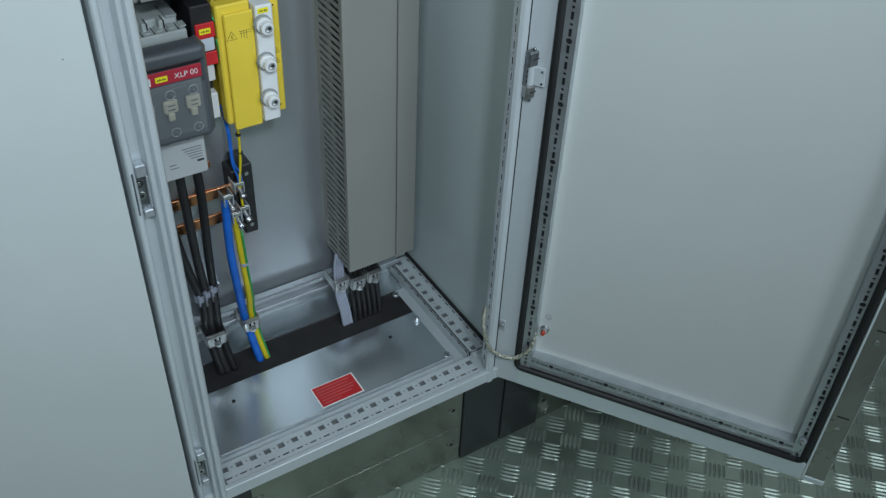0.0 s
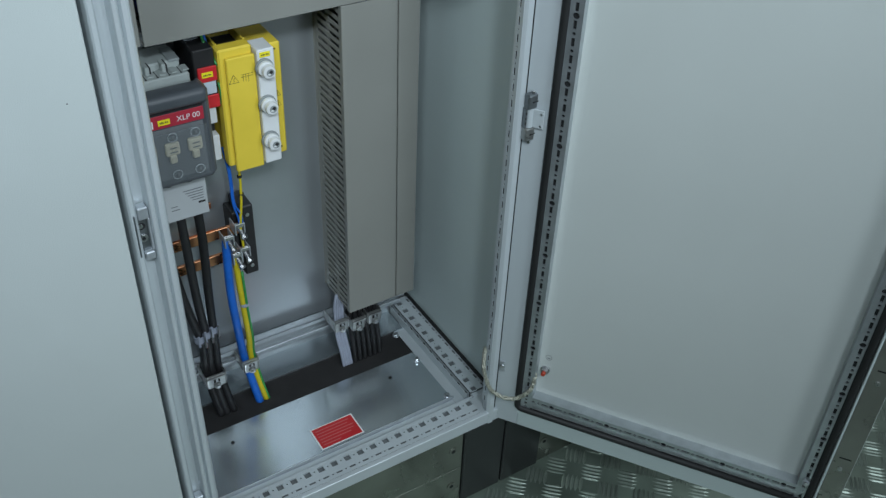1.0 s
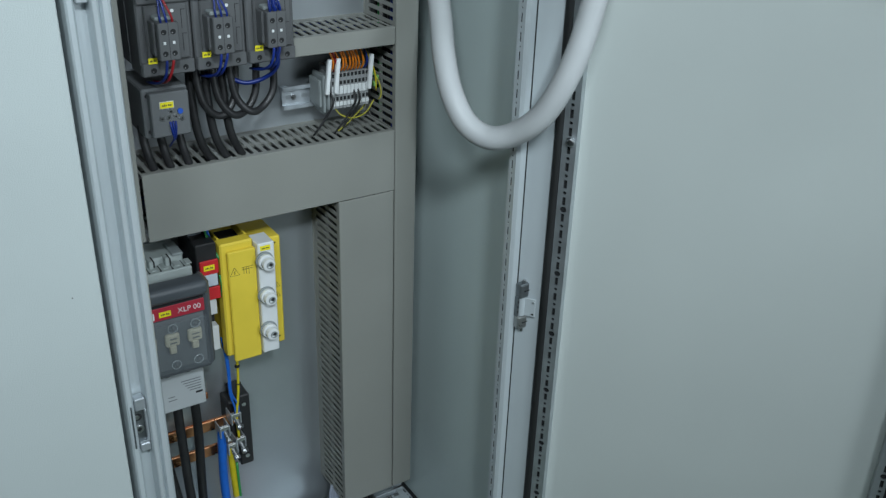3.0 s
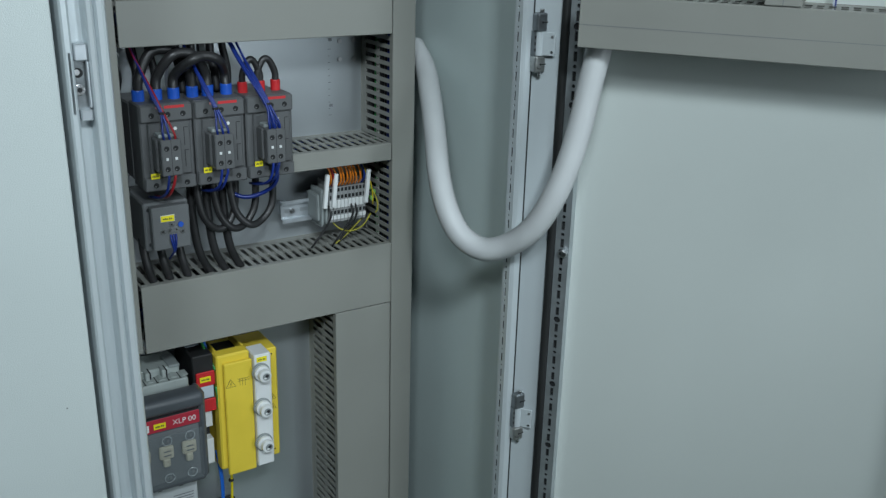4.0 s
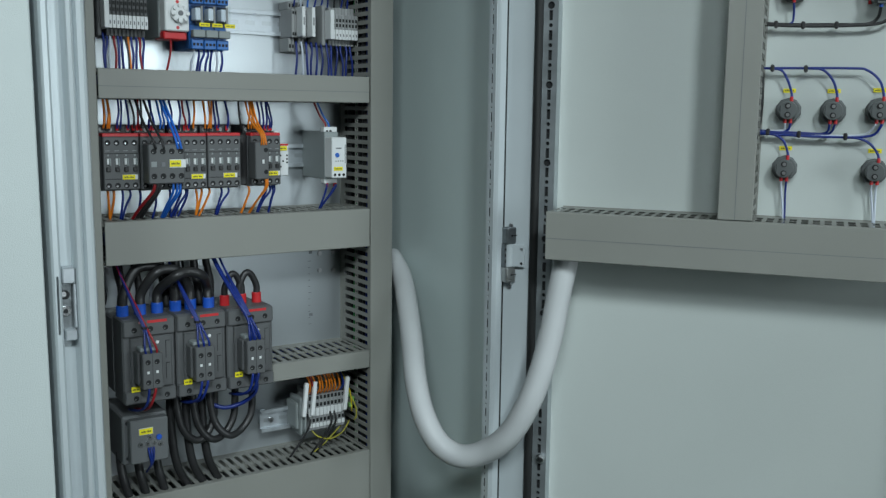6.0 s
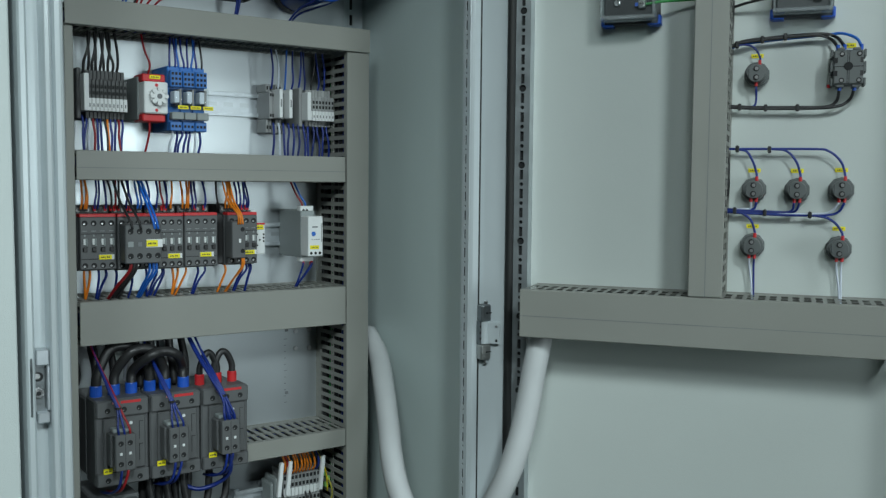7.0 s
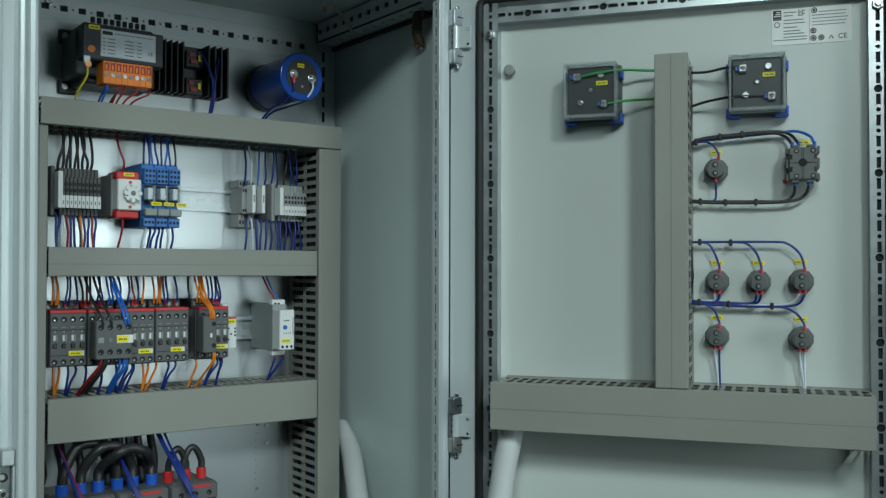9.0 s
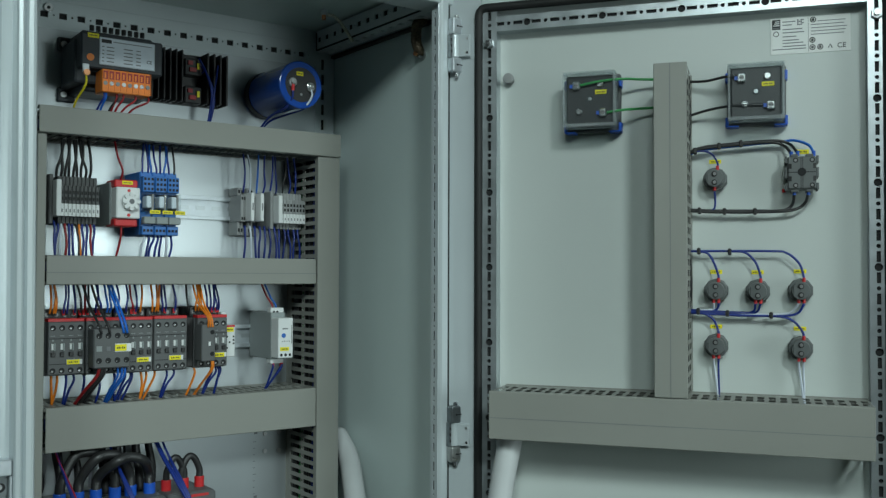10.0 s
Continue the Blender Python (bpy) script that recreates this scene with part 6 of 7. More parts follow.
t = thing("fuse_holder", (0.26, PLATE, 0.7), "yellow covered fuse base with three white screw caps", "fuse holder")
part("back_cover", box(0.2180, 0.3150, 0.2640, PLATE - 0.002, 0.7100, 0.8980, 0.002), YELLOW, t)
part("front_cover", box(0.2135, 0.2645, 0.2460, 0.2690, 0.7210, 0.9120, 0.0025), YELLOW, t)
part("raised_panel", box(0.2220, 0.2655, 0.2390, 0.2465, 0.7130, 0.9000, 0.0015), YELLOW, t)
part("opening", box(0.2210, 0.2600, 0.2700, 0.3200, 0.8975, 0.8986), DARK, t)
part("opening_wall", box(0.2180, 0.2215, 0.2690, 0.3250, 0.8981, 0.9120, 0.0008), YELLOW, t)
part("opening_wall", box(0.2600, 0.2640, 0.2690, 0.3250, 0.8981, 0.9120, 0.0008), YELLOW, t)
ws = part("cap_strip", box(0.2665, 0.2925, 0.2330, 0.2700, 0.7190, 0.9070, 0.0015), WHITE, t, "white strip with three screw caps")
for z in (0.8800, 0.8215, 0.7610):
    c = part("screw_cap", cyl((0.2750, 0.2330, z), 0.0138, -0.004, n=28, b=0.0008), DEVICE_LIGHT, ws, "round screw cap in a grey ring")
    part("cap_collar", cyl((0.2750, 0.2290, z), 0.0118, -0.006, n=24, b=0.0012), WHITE, c)
    part("cap_core", cyl((0.2760, 0.2230, z - 0.0010), 0.0095, -0.0090, n=20, b=0.0012), WHITE, c)
    part("cap_eye", cyl((0.2770, 0.2141, z - 0.0015), 0.0058, -0.0005, n=16), DEVICE_LIGHT, c)
    part("cap_hole", cyl((0.2780, 0.2137, z - 0.0005), 0.0028, -0.0004, n=12), INK, c)
    part("cap_wing", box(0.2730, 0.2770, 0.2125, 0.2142, z - 0.0048, z - 0.0024, 0.0005), WHITE, c)
tag(0.2700, 0.2860, 0.2330, 0.8950, 0.9030, ws)
# warning triangle and symbol on the cover
def triangle(cx, cz, s, y, parent):
    pts = [(cx + s * math.sin(radians(a)), y, cz + s * math.cos(radians(a))) for a in (0, 120, 240, 360)]
    m_ = part("warning_triangle", tube(pts, 0.0004, 4, 1), INK, parent)
    part("flash", tube([(cx + s * 0.12, y, cz + s * 0.42), (cx - s * 0.12, y, cz), (cx + s * 0.10, y, cz), (cx - s * 0.05, y, cz - s * 0.32)], 0.0004, 4, 1), INK, m_)


triangle(0.2310, 0.8660, 0.0085, 0.2388, t)
triangle(0.3055, 0.8140, 0.0060, 0.2638, t)
triangle(0.3055, 0.7970, 0.0060, 0.2638, t)
for k in range(3):
    part("print_line", box(0.2450 + k * 0.004, 0.2454 + k * 0.004, 0.2386, 0.2390, 0.8615 - 0.001 * k, 0.8720), INK, t)
for z in (0.8720, 0.8685):
    part("print_line", box(0.2420, 0.2600, 0.2386, 0.2390, z, z + 0.0004), INK, t)
for z in (0.888, 0.722):
    part("hole", cyl((0.3060, 0.2639, z), 0.0014, -0.0004, n=8), DARK, t)
wire([(0.204, 0.290, 0.945), (0.205, 0.278, 0.920), (0.210, 0.262, 0.900), (0.214, 0.252, 0.888)], 0.0020, W_GREEN, "green earth wire behind the yellow cover")
wire([(0.2125, 0.252, 0.862), (0.2140, 0.250, 0.845), (0.2135, 0.255, 0.825)], 0.0018, W_GREEN, "green earth wire behind the yellow cover")
wire([(0.2060, 0.300, 0.945), (0.208, 0.285, 0.930), (0.211, 0.28, 0.91)], 0.0020, W_LBLUE, "light blue wire above the fuse base")
for k in range(5):
    part("inner_lead", tube([(0.222 + k * 0.006, 0.300, 0.930), (0.222 + k * 0.006, 0.298, 0.945), (0.222 + k * 0.006, 0.30, 0.95)], 0.0032, 8, 2), W_BLACK, t)

t = thing("busbar_holder", (0.24, PLATE, 0.47), "black moulded busbar holder with terminal clamps", "busbar holder")
part("body", box(0.2330, 0.2560, 0.2850, PLATE - 0.001, 0.4750, 0.6150, 0.002), BLACK, t)
part("body_step", box(0.2220, 0.2340, 0.2960, PLATE - 0.001, 0.5000, 0.6000, 0.002), BLACK, t)
for z in (0.4930, 0.5980):
    part("screw", cyl((0.2450, 0.2850, z), 0.0035, -0.0015, n=10), STEEL, t)
for z0_ in (0.5620, 0.5120):
    solo("copper_busbar", box(0.0560, 0.2330, 0.2900, 0.2960, z0_, z0_ + 0.0190, 0.0006), COPPER, (0.1445, 0.293, z0_), "flat copper busbar in front of the plate", "busbar", "busbars")
solo("copper_busbar", box(0.0560, 0.2000, 0.3240, 0.3290, 0.6010, 0.6120, 0.0006), COPPER, (0.13, 0.326, 0.601), "flat copper busbar behind the cables", "busbar", "busbars")


def bar_clamp(x, z):
    c = thing("bar_terminal", (x, 0.29, z), "bright zinc terminal clamp on a copper busbar", "terminal clamp", "busbar clamps")
    for o in (-0.0075, 0.0075):
        part("side_plate", box(x + o - 0.0010, x + o + 0.0010, 0.2640, 0.2900, z - 0.0095, z + 0.0105, 0.0005), ZINC_BRIGHT, c)
    part("bridge", box(x - 0.0074, x + 0.0074, 0.2655, 0.2680, z + 0.0030, z + 0.0100, 0.0006), CLAMPZ, c)
    part("pressure_plate", box(x - 0.0072, x + 0.0072, 0.2740, 0.2770, z - 0.0085, z + 0.0060, 0.0008), CLAMPZ, c)
    bm = cyl((0, 0, 0), 0.0040, -0.0170, n=14, b=0.0008)
    cyl((0, -0.0170, 0), 0.0058, -0.0060, n=6, b=0.0008, bm=bm)
    bmesh.ops.transform(bm, matrix=Matrix.Translation((x, 0.2740, z)) @ pose(0, 0, 0, 38, 0, 12), verts=bm.verts)
    part("screw", bm, STEEL, c)
    part("mouth", box(x - 0.0060, x + 0.0060, 0.2772, 0.2780, z - 0.0080, z + 0.0020), DARK, c)


for x, z in ((0.2040, 0.5690), (0.2240, 0.5880), (0.2150, 0.5300), (0.2290, 0.5380)):
    bar_clamp(x, z)
wire([(0.2175, 0.285, 0.735), (0.2185, 0.272, 0.690), (0.2180, 0.268, 0.640), (0.2240, 0.268, 0.610), (0.2250, 0.270, 0.592)], 0.0018, W_LBLUE, "light blue wire from fuse base to busbar", "busbar wires")
wire([(0.2205, 0.285, 0.735), (0.2210, 0.272, 0.690), (0.2205, 0.268, 0.640), (0.2290, 0.268, 0.615), (0.2310, 0.270, 0.592)], 0.0018, W_LBLUE, "light blue wire from fuse base to busbar", "busbar wires")
wire([(0.2370, 0.285, 0.735), (0.2355, 0.272, 0.690), (0.2320, 0.268, 0.640), (0.2260, 0.268, 0.590), (0.2280, 0.270, 0.545)], 0.0022, W_YG, "yellow-green wire from fuse base to busbar", "busbar wires")
for z in (0.683, 0.650):
    solo("cable_tie", cyl((0.2340, 0.2700, z), 0.0040, 0.0030, "z", n=10), BLACK, (0.234, 0.27, z), "small black cable tie round the wires", "cable tie", "cable ties")

# ---- cables and clamps down to the floor ----
t = thing("clamp_rail", (0.3, 0.31, 0.285), "galvanised C-profile rail for cable clamps", "rail")
for z in (0.2700, 0.2960):
    part("flange", box(0.054, 0.546, 0.3020, 0.3050, z - 0.005, z + 0.005, 0.0008), ZINC_BRIGHT, t)
part("web", box(0.054, 0.546, 0.3180, 0.3200, 0.2650, 0.3010), ZINC, t)
part("top_web", box(0.054, 0.546, 0.3020, 0.3200, 0.2995, 0.3010), ZINC_BRIGHT, t)
part("bottom_web", box(0.054, 0.546, 0.3020, 0.3200, 0.2650, 0.2665), ZINC, t)
for i, (x, x2) in enumerate(((0.0990, 0.1370), (0.1290, 0.1470), (0.1560, 0.1600))):
    wire([(x, 0.255, 0.668), (x + 0.001, 0.252, 0.600), ((x + x2) / 2 - 0.003, 0.256, 0.480), (x2 - 0.003, 0.266, 0.380), (x2, 0.280, 0.300), (x2 + 0.004, 0.270, 0.250), (x2 + 0.010, 0.255, 0.200)], 0.0072, W_BLACK, "thick black supply cable running down to the floor", "supply feeders", name="power_cable", category="cable", n=14, step=6)
for i, x in enumerate((0.134, 0.146, 0.158)):
    t = thing("ferrule_joint", (x, 0.262, 0.40), "grey-and-silver cable joint on a black cable", "cable joint", "cable joints")
    part("sleeve", cyl((x - 0.004 + i * 0.001, 0.2620, 0.388 + i * 0.006), 0.0090, 0.012, "z", n=14), W_GREY, t)
    part("pin", cyl((x - 0.008, 0.2500, 0.386 + i * 0.006), 0.0022, 0.022, "z", n=8), W_GREY, t)
    part("pin", cyl((x + 0.003, 0.2500, 0.380 + i * 0.006), 0.0020, 0.026, "z", n=8), STEEL, t)


def cable_clamp(x, y, z, w):
    t = thing("cable_clamp", (x, y, z), "galvanised cable clamp on the C-rail", "cable clamp", "cable clamps")
    part("saddle", box(x - w, x + w, y - 0.0050, y + 0.004, z - 0.0165, z + 0.0110, 0.0042, seg=3), CLAMPZ, t)
    for s in (-1, 1):
        part("arm", box(x + s * w - 0.0012, x + s * w + 0.0012, y - 0.002, 0.303, z - 0.010, z + 0.012, 0.0008), CLAMPZ, t)
    part("saddle_lip", box(x - w * 0.95, x + w * 0.95, y - 0.0085, y - 0.0040, z + 0.0070, z + 0.0115, 0.0014, seg=2), CLAMPZ, t)
    part("window", box(x - 0.0055, x + 0.0055, y - 0.0056, y - 0.0049, z - 0.0020, z + 0.0062), DARK, t)
    part("tongue", box(x - 0.0022, x + 0.0022, y - 0.0075, y - 0.0050, z - 0.0010, z + 0.0050, 0.0006), STEEL, t)
    part("boss", cyl((x, y - 0.0045, z - 0.0090), 0.0065, -0.0050, n=18, b=0.0015), CLAMPZ, t)
    part("screw", cyl((x, y - 0.0095, z - 0.0090), 0.0038, -0.0030, n=6, b=0.0005), STEEL, t)


cable_clamp(0.1480, 0.2640, 0.2860, 0.0185)
cable_clamp(0.2150, 0.2660, 0.2890, 0.0150)
wire([(0.2030, 0.276, 0.572), (0.1990, 0.272, 0.545), (0.1960, 0.268, 0.460), (0.2020, 0.270, 0.360), (0.2090, 0.280, 0.300), (0.2140, 0.268, 0.250), (0.2200, 0.252, 0.200)], 0.0072, W_LBLUE, "thick blue cable running down to the floor", name="power_cable", category="cable", n=14, step=6)
wire([(0.2150, 0.274, 0.530), (0.2130, 0.272, 0.500), (0.2160, 0.270, 0.420), (0.2200, 0.272, 0.350), (0.2220, 0.280, 0.300), (0.2260, 0.268, 0.250), (0.2330, 0.252, 0.200)], 0.0055, W_YG, "yellow-green earth cable running down to the floor", name="earth_cable", category="cable", n=14, step=6)
wire([(0.2195, 0.2675, 0.500), (0.2210, 0.2650, 0.420), (0.2255, 0.2680, 0.350), (0.2272, 0.277, 0.300), (0.2312, 0.264, 0.250), (0.2375, 0.249, 0.200)], 0.0022, W_GREEN, "green stripe core beside the earth cable", name="earth_cable", category="cable")
solo("cable_tie", cyl((0.2180, 0.2700, 0.425), 0.0080, 0.006, "z", n=12, b=0.001), W_GREY, (0.218, 0.27, 0.425), "grey cable tie round the earth cable", "cable tie", "cable ties")
for x, y, z in ((0.3955, 0.262, 0.3080), (0.4310, 0.262, 0.2960), (0.4650, 0.262, 0.2990)):
    cable_clamp(x, y, z, 0.0145)
for i in range(4):
    wire([(0.402 + i * 0.0045, 0.290, 0.356), (0.394 + i * 0.0050, 0.282, 0.330), (0.390 + i * 0.0052, 0.272, 0.280), (0.394 + i * 0.0052, 0.262, 0.235), (0.396 + i * 0.0052, 0.255, 0.200)], 0.0033, W_GREY, "grey control cable running down to the floor", "grey cables", name="control_cable", category="cable", n=10)
for i in range(6):
    x = 0.4200 + i * 0.0108
    wire([(x, 0.285, 0.400), (x, 0.280, 0.330), (x + 0.001, 0.273, 0.280), (x + 0.001, 0.262, 0.235), (x, 0.255, 0.200)], 0.0048, W_BLACK, "black motor cable running down to the floor", "outgoing cables", name="motor_cable", category="cable", n=10)
# Thin dark slab added as the shade up inside the wide duct.
solo("duct_filling", box(0.4040, 0.4940, 0.270, 0.330, 0.3560, 0.3600), DARK, (0.45, 0.3, 0.356), "flat dark sheet standing in for the shade inside the duct mouth", "cable bundle")
# wires that show through the slots of the upright duct
for k in range(9):
    y = 0.256 + k * 0.008
    m_ = (W_BLUE, W_ORANGE, W_BLUE, W_BLACK, W_BLUE, W_BLUE, W_GREEN, W_BLUE, W_RED)[k]
    wire([(0.512 + 0.004 * (k % 2), y, 1.02), (0.509 + 0.004 * (k % 3), y, 1.25), (0.514, y + 0.003, 1.48), (0.510 + 0.003 * (k % 2), y, 1.74)], 0.0028, m_, LAB[m_] + " inside the upright duct", "duct wires", step=4)

# ---- corrugated hose and earth strap at the hinge side ----
HP = [(0.5727, 0.3, 1.3334), (0.5665, 0.255, 1.305), (0.5435, 0.2, 1.2701), (0.5181, 0.145, 1.2268), (0.4965, 0.1, 1.1884), (0.4883, 0.065, 1.1488),
      (0.4938, 0.035, 1.1167), (0.511, 0.005, 1.1043), (0.5309, -0.025, 1.1175), (0.545, -0.055, 1.1471), (0.5572, -0.075, 1.1885), (0.5708, -0.084, 1.234),
      (0.5838, -0.087, 1.2846), (0.593, -0.088, 1.3308), (0.6024, -0.089, 1.3727), (0.6047, -0.089, 1.3887)]
solo("corrugated_hose", tube(HP, 0.0162, 24, 30, rib=0.0012), HOSE, HP[0], "white corrugated cable hose looping from cabinet to door", "hose", smooth=True)
solo("earth_strap", braid([(0.5530, 0.020, 0.372), (0.5400, 0.004, 0.366), (0.5360, -0.006, 0.340), (0.5480, -0.018, 0.300), (0.5780, -0.040, 0.286), (0.6020, -0.055, 0.310), (0.6140, -0.0490, 0.340)], 0.0042), BRAID, (0.5530, 0.020, 0.372), "braided earth strap between frame and door", "earth strap", "earth straps", smooth=True)
t = thing("earth_stud", (0.0224, 0.0205, 0.3422), "earth stud with a red washer on the door", "stud", on_door=True)
part("washer", cyl((0.0224, 0.0204, 0.3422), 0.0080, -0.003, n=18), STEEL, t)
part("nut", cyl((0.0224, 0.0174, 0.3422), 0.0062, -0.007, n=6, b=0.0006), STEEL, t)
part("red_tip", cyl((0.0224, 0.0104, 0.3422), 0.0036, -0.006, n=12), mat("red_lacquer", (0.45, 0.06, 0.03), 0.4), t)
t = thing("earth_mark", (0.0253, 0.0205, 0.3708), "small embossed earth mark on the door panel", "mark", on_door=True)
ringp = [(0.0253 + 0.0055 * math.cos(k * math.pi / 8), 0.0204, 0.3708 + 0.0055 * math.sin(k * math.pi / 8)) for k in range(17)]
part("ring", tube(ringp, 0.0004, 4, 1), GREYINK, t)
for k, w in enumerate((0.0030, 0.0020, 0.0010)):
    part("bar", box(0.0253 - w, 0.0253 + w, 0.0200, 0.0204, 0.3700 - k * 0.0012, 0.3704 - k * 0.0012), GREYINK, t)
t = thing("door_clip", (-0.0489, 0, 0.3396), "small zinc-plated clip on the door rim", "clip", on_door=True)
part("plate", box(-0.0545, -0.0440, -0.003, 0.0, 0.328, 0.352, 0.001), ZINC_BRIGHT, t)
part("screw", cyl((-0.0492, -0.003, 0.3400), 0.0035, -0.002, n=12), STEEL, t)

# ---- things on the inside of the door ----
def meter(x0, x1, z0, z1, wires, label):
    t = thing("panel_meter", ((x0 + x1) / 2, 0.0205, z0), label, "panel meter", "panel meters", True)
    ya, yb = 0.0200, -0.0250
    part("frame", box(x0 - 0.002, x1 + 0.002, 0.0100, ya, z0 - 0.002, z1 + 0.002, 0.002), DEVICE, t)
    part("cover", box(x0, x1, yb, 0.0100, z0, z1, 0.003, seg=2), CLEAR, t, "clear plastic rear cover")
    back = part("back_plate", box(x0 + 0.004, x1 - 0.004, yb + 0.010, 0.0096, z0 + 0.006, z1 - 0.004, 0.001), METER_BACK, t)
    w, h = x1 - x0, z1 - z0
    part("centre_boss", cyl((x0 + w * 0.5, yb + 0.0098, z0 + h * 0.52), 0.0048, -0.008, n=18, b=0.0015), CLEAR, t)
    part("boss_screw", cyl((x0 + w * 0.5, yb + 0.0098, z0 + h * 0.52), 0.0026, -0.002, n=12, b=0.0006), STEEL, t)
    for fx, fz, big in ((0.25, 0.76, True), (0.76, 0.26, True), (0.30, 0.30, False), (0.70, 0.78, False)):
        x, z = x0 + w * fx, z0 + h * fz
        if big:
            s = part("terminal", box(x - 0.0046, x + 0.0046, yb + 0.003, yb + 0.010, z - 0.0050, z + 0.0050, 0.0012), STEEL, t)
            part("terminal_screw", cyl((x, yb + 0.003, z), 0.0030, -0.0012, n=12, b=0.0004), DULL, s)
            part("screw_slot", box(x - 0.0024, x + 0.0024, yb + 0.0014, yb + 0.0018, z - 0.0004, z + 0.0004), DARK, s)
            part("lug", box(x - 0.0085, x - 0.0042, yb + 0.0050, yb + 0.0085, z - 0.0025, z + 0.0020), BLUE, s)
        else:
            part("terminal", cyl((x, yb + 0.010, z), 0.0040, -0.0035, n=16, b=0.0008), STEEL, t)
    tag(x0 + w * 0.60, x0 + w * 0.82, yb + 0.0095, z0 + h * 0.60, z0 + h * 0.68, t)
    for cx in (x0 - 0.002, x1 + 0.002):
        for cz in (z0 + 0.002, z1 - 0.012):
            part("corner_clip", box(cx - 0.0018, cx + 0.0018, 0.004, 0.0190, cz - 0.005, cz + 0.007, 0.001), BLUE, t, "blue corner clip")
    for b in ((x0, x1, z0, z0 + 0.0050), (x0, x1, z1 - 0.0026, z1), (x0, x0 + 0.0028, z0 + 0.0051, z1 - 0.0027), (x1 - 0.0028, x1, z0 + 0.0051, z1 - 0.0027)):
        part("cover_rim", box(b[0], b[1], yb - 0.0012, yb + 0.020, b[2], b[3], 0.0008), MILKY, t)
    part("clip_foot", box(x0 - 0.001, x0 + 0.012, 0.000, 0.0180, z0 - 0.004, z0 - 0.0021, 0.0005), BLUE, t)
    part("clip_foot", box(x1 - 0.012, x1 + 0.001, 0.000, 0.0180, z0 - 0.004, z0 - 0.0021, 0.0005), BLUE, t)
    part("bottom_slot", box(x0 + w * 0.3, x0 + w * 0.7, yb - 0.0003, yb + 0.001, z0 + 0.0018, z0 + 0.0030), GREYINK, t)
    for pts, m_ in wires:
        wire(pts, 0.0017, m_, LAB[m_] + " between meter and duct", "meter wires", True)


meter(0.1045, 0.1715, 1.7780, 1.8490, (
    ([(0.122, -0.018, 1.832), (0.150, -0.020, 1.836), (0.180, -0.012, 1.839), (0.205, 0.000, 1.839), (0.228, 0.002, 1.838)], W_GREEN),
    ([(0.158, -0.018, 1.796), (0.178, -0.014, 1.799), (0.205, 0.000, 1.802), (0.228, 0.002, 1.803)], W_GREEN)), "square panel meter seen from behind with green wires")
meter(0.3075, 0.3730, 1.7770, 1.8465, (
    ([(0.318, -0.018, 1.832), (0.303, -0.014, 1.833), (0.280, 0.000, 1.832), (0.258, 0.006, 1.834)], W_BLACK),
    ([(0.352, -0.016, 1.796), (0.320, -0.017, 1.797), (0.303, -0.010, 1.797), (0.280, 0.000, 1.795), (0.258, 0.006, 1.790)], W_BLACK)), "square panel meter seen from behind with black wires")
BUTTONS = ((0.2906, 1.7099), (0.2912, 1.5709), (0.3406, 1.5706), (0.3900, 1.5717), (0.2909, 1.5024), (0.3895, 1.5017))
GREYB = mat("mid_dark_grey_plastic", (0.105, 0.115, 0.115), 0.5, var=0.06, scale=40)
for x, z in BUTTONS:
    t = thing("push_button_block", (x, 0.0205, z), "round dark grey back of a door push button", "push button", "door buttons", True)
    part("flange", cyl((x, 0.0203, z), 0.0150, -0.010, n=10, b=0.001), GREYB, t)
    part("ring", cyl((x, 0.0103, z), 0.0138, -0.010, n=24, b=0.001), GREYB, t)
    f = part("face", cyl((x, 0.0003, z), 0.0108, -0.008, n=24, b=0.001), GREYB, t)
    for dz in (0.0052, -0.0052):
        s = part("screw", cyl((x, -0.0077, z + dz), 0.0034, -0.0012, n=12), DARK, t)
        part("screw_head", cyl((x + 0.0004, -0.0086, z + dz), 0.0022, -0.001, n=10), DULL, s)
    part("cover_line", box(x - 0.0088, x - 0.0082, -0.0079, -0.0076, z - 0.005, z + 0.005), DARK, f)
    part("ferrule", cyl((x + 0.0035, -0.001, z + 0.0105), 0.0019, 0.0052, "z", n=8), RED, t)
    for dx in ((-0.0025, 0.0035) if z < 1.7 else (0.0,)):
        part("ferrule", cyl((x + dx, -0.001, z - 0.0150), 0.0019, 0.0052, "z", n=8), RED, t)
    mk = thing("button_marker", (x, 0.0205, z + 0.023), "small yellow marker plate above a push button", "marker", "button markers", True)
    tag(x - 0.0075, x + 0.0070, 0.0204, z + 0.0208, z + 0.0258, mk)

t = thing("selector_switch", (0.3915, 0.0205, 1.69), "grey cam switch body seen from behind", "switch", on_door=True)
part("flange", cyl((0.3915, 0.0203, 1.7120), 0.0185, -0.012, n=28, b=0.001), BLACK, t)
part("body", box(0.3755, 0.4075, -0.0200, 0.0100, 1.6925, 1.7315, 0.0015), GREYB, t)
for z0_, z1_ in ((1.6915, 1.7000), (1.7065, 1.7185), (1.7240, 1.7325)):
    for x in (0.3725, 0.4076):
        part("side_lug", box(x, x + 0.0029, -0.0180, 0.0090, z0_, z1_, 0.0006), GREYB, t)
for x in (0.3790, 0.3960):
    for z in (1.6894, 1.7316):
        part("end_lug", box(x, x + 0.0085, -0.0180, 0.0090, z, z + 0.0030, 0.0006), GREYB, t)
for x in (0.3905, 0.3925):
    part("groove", box(x - 0.0003, x + 0.0003, -0.0203, -0.0199, 1.6930, 1.7310), DARK, t)
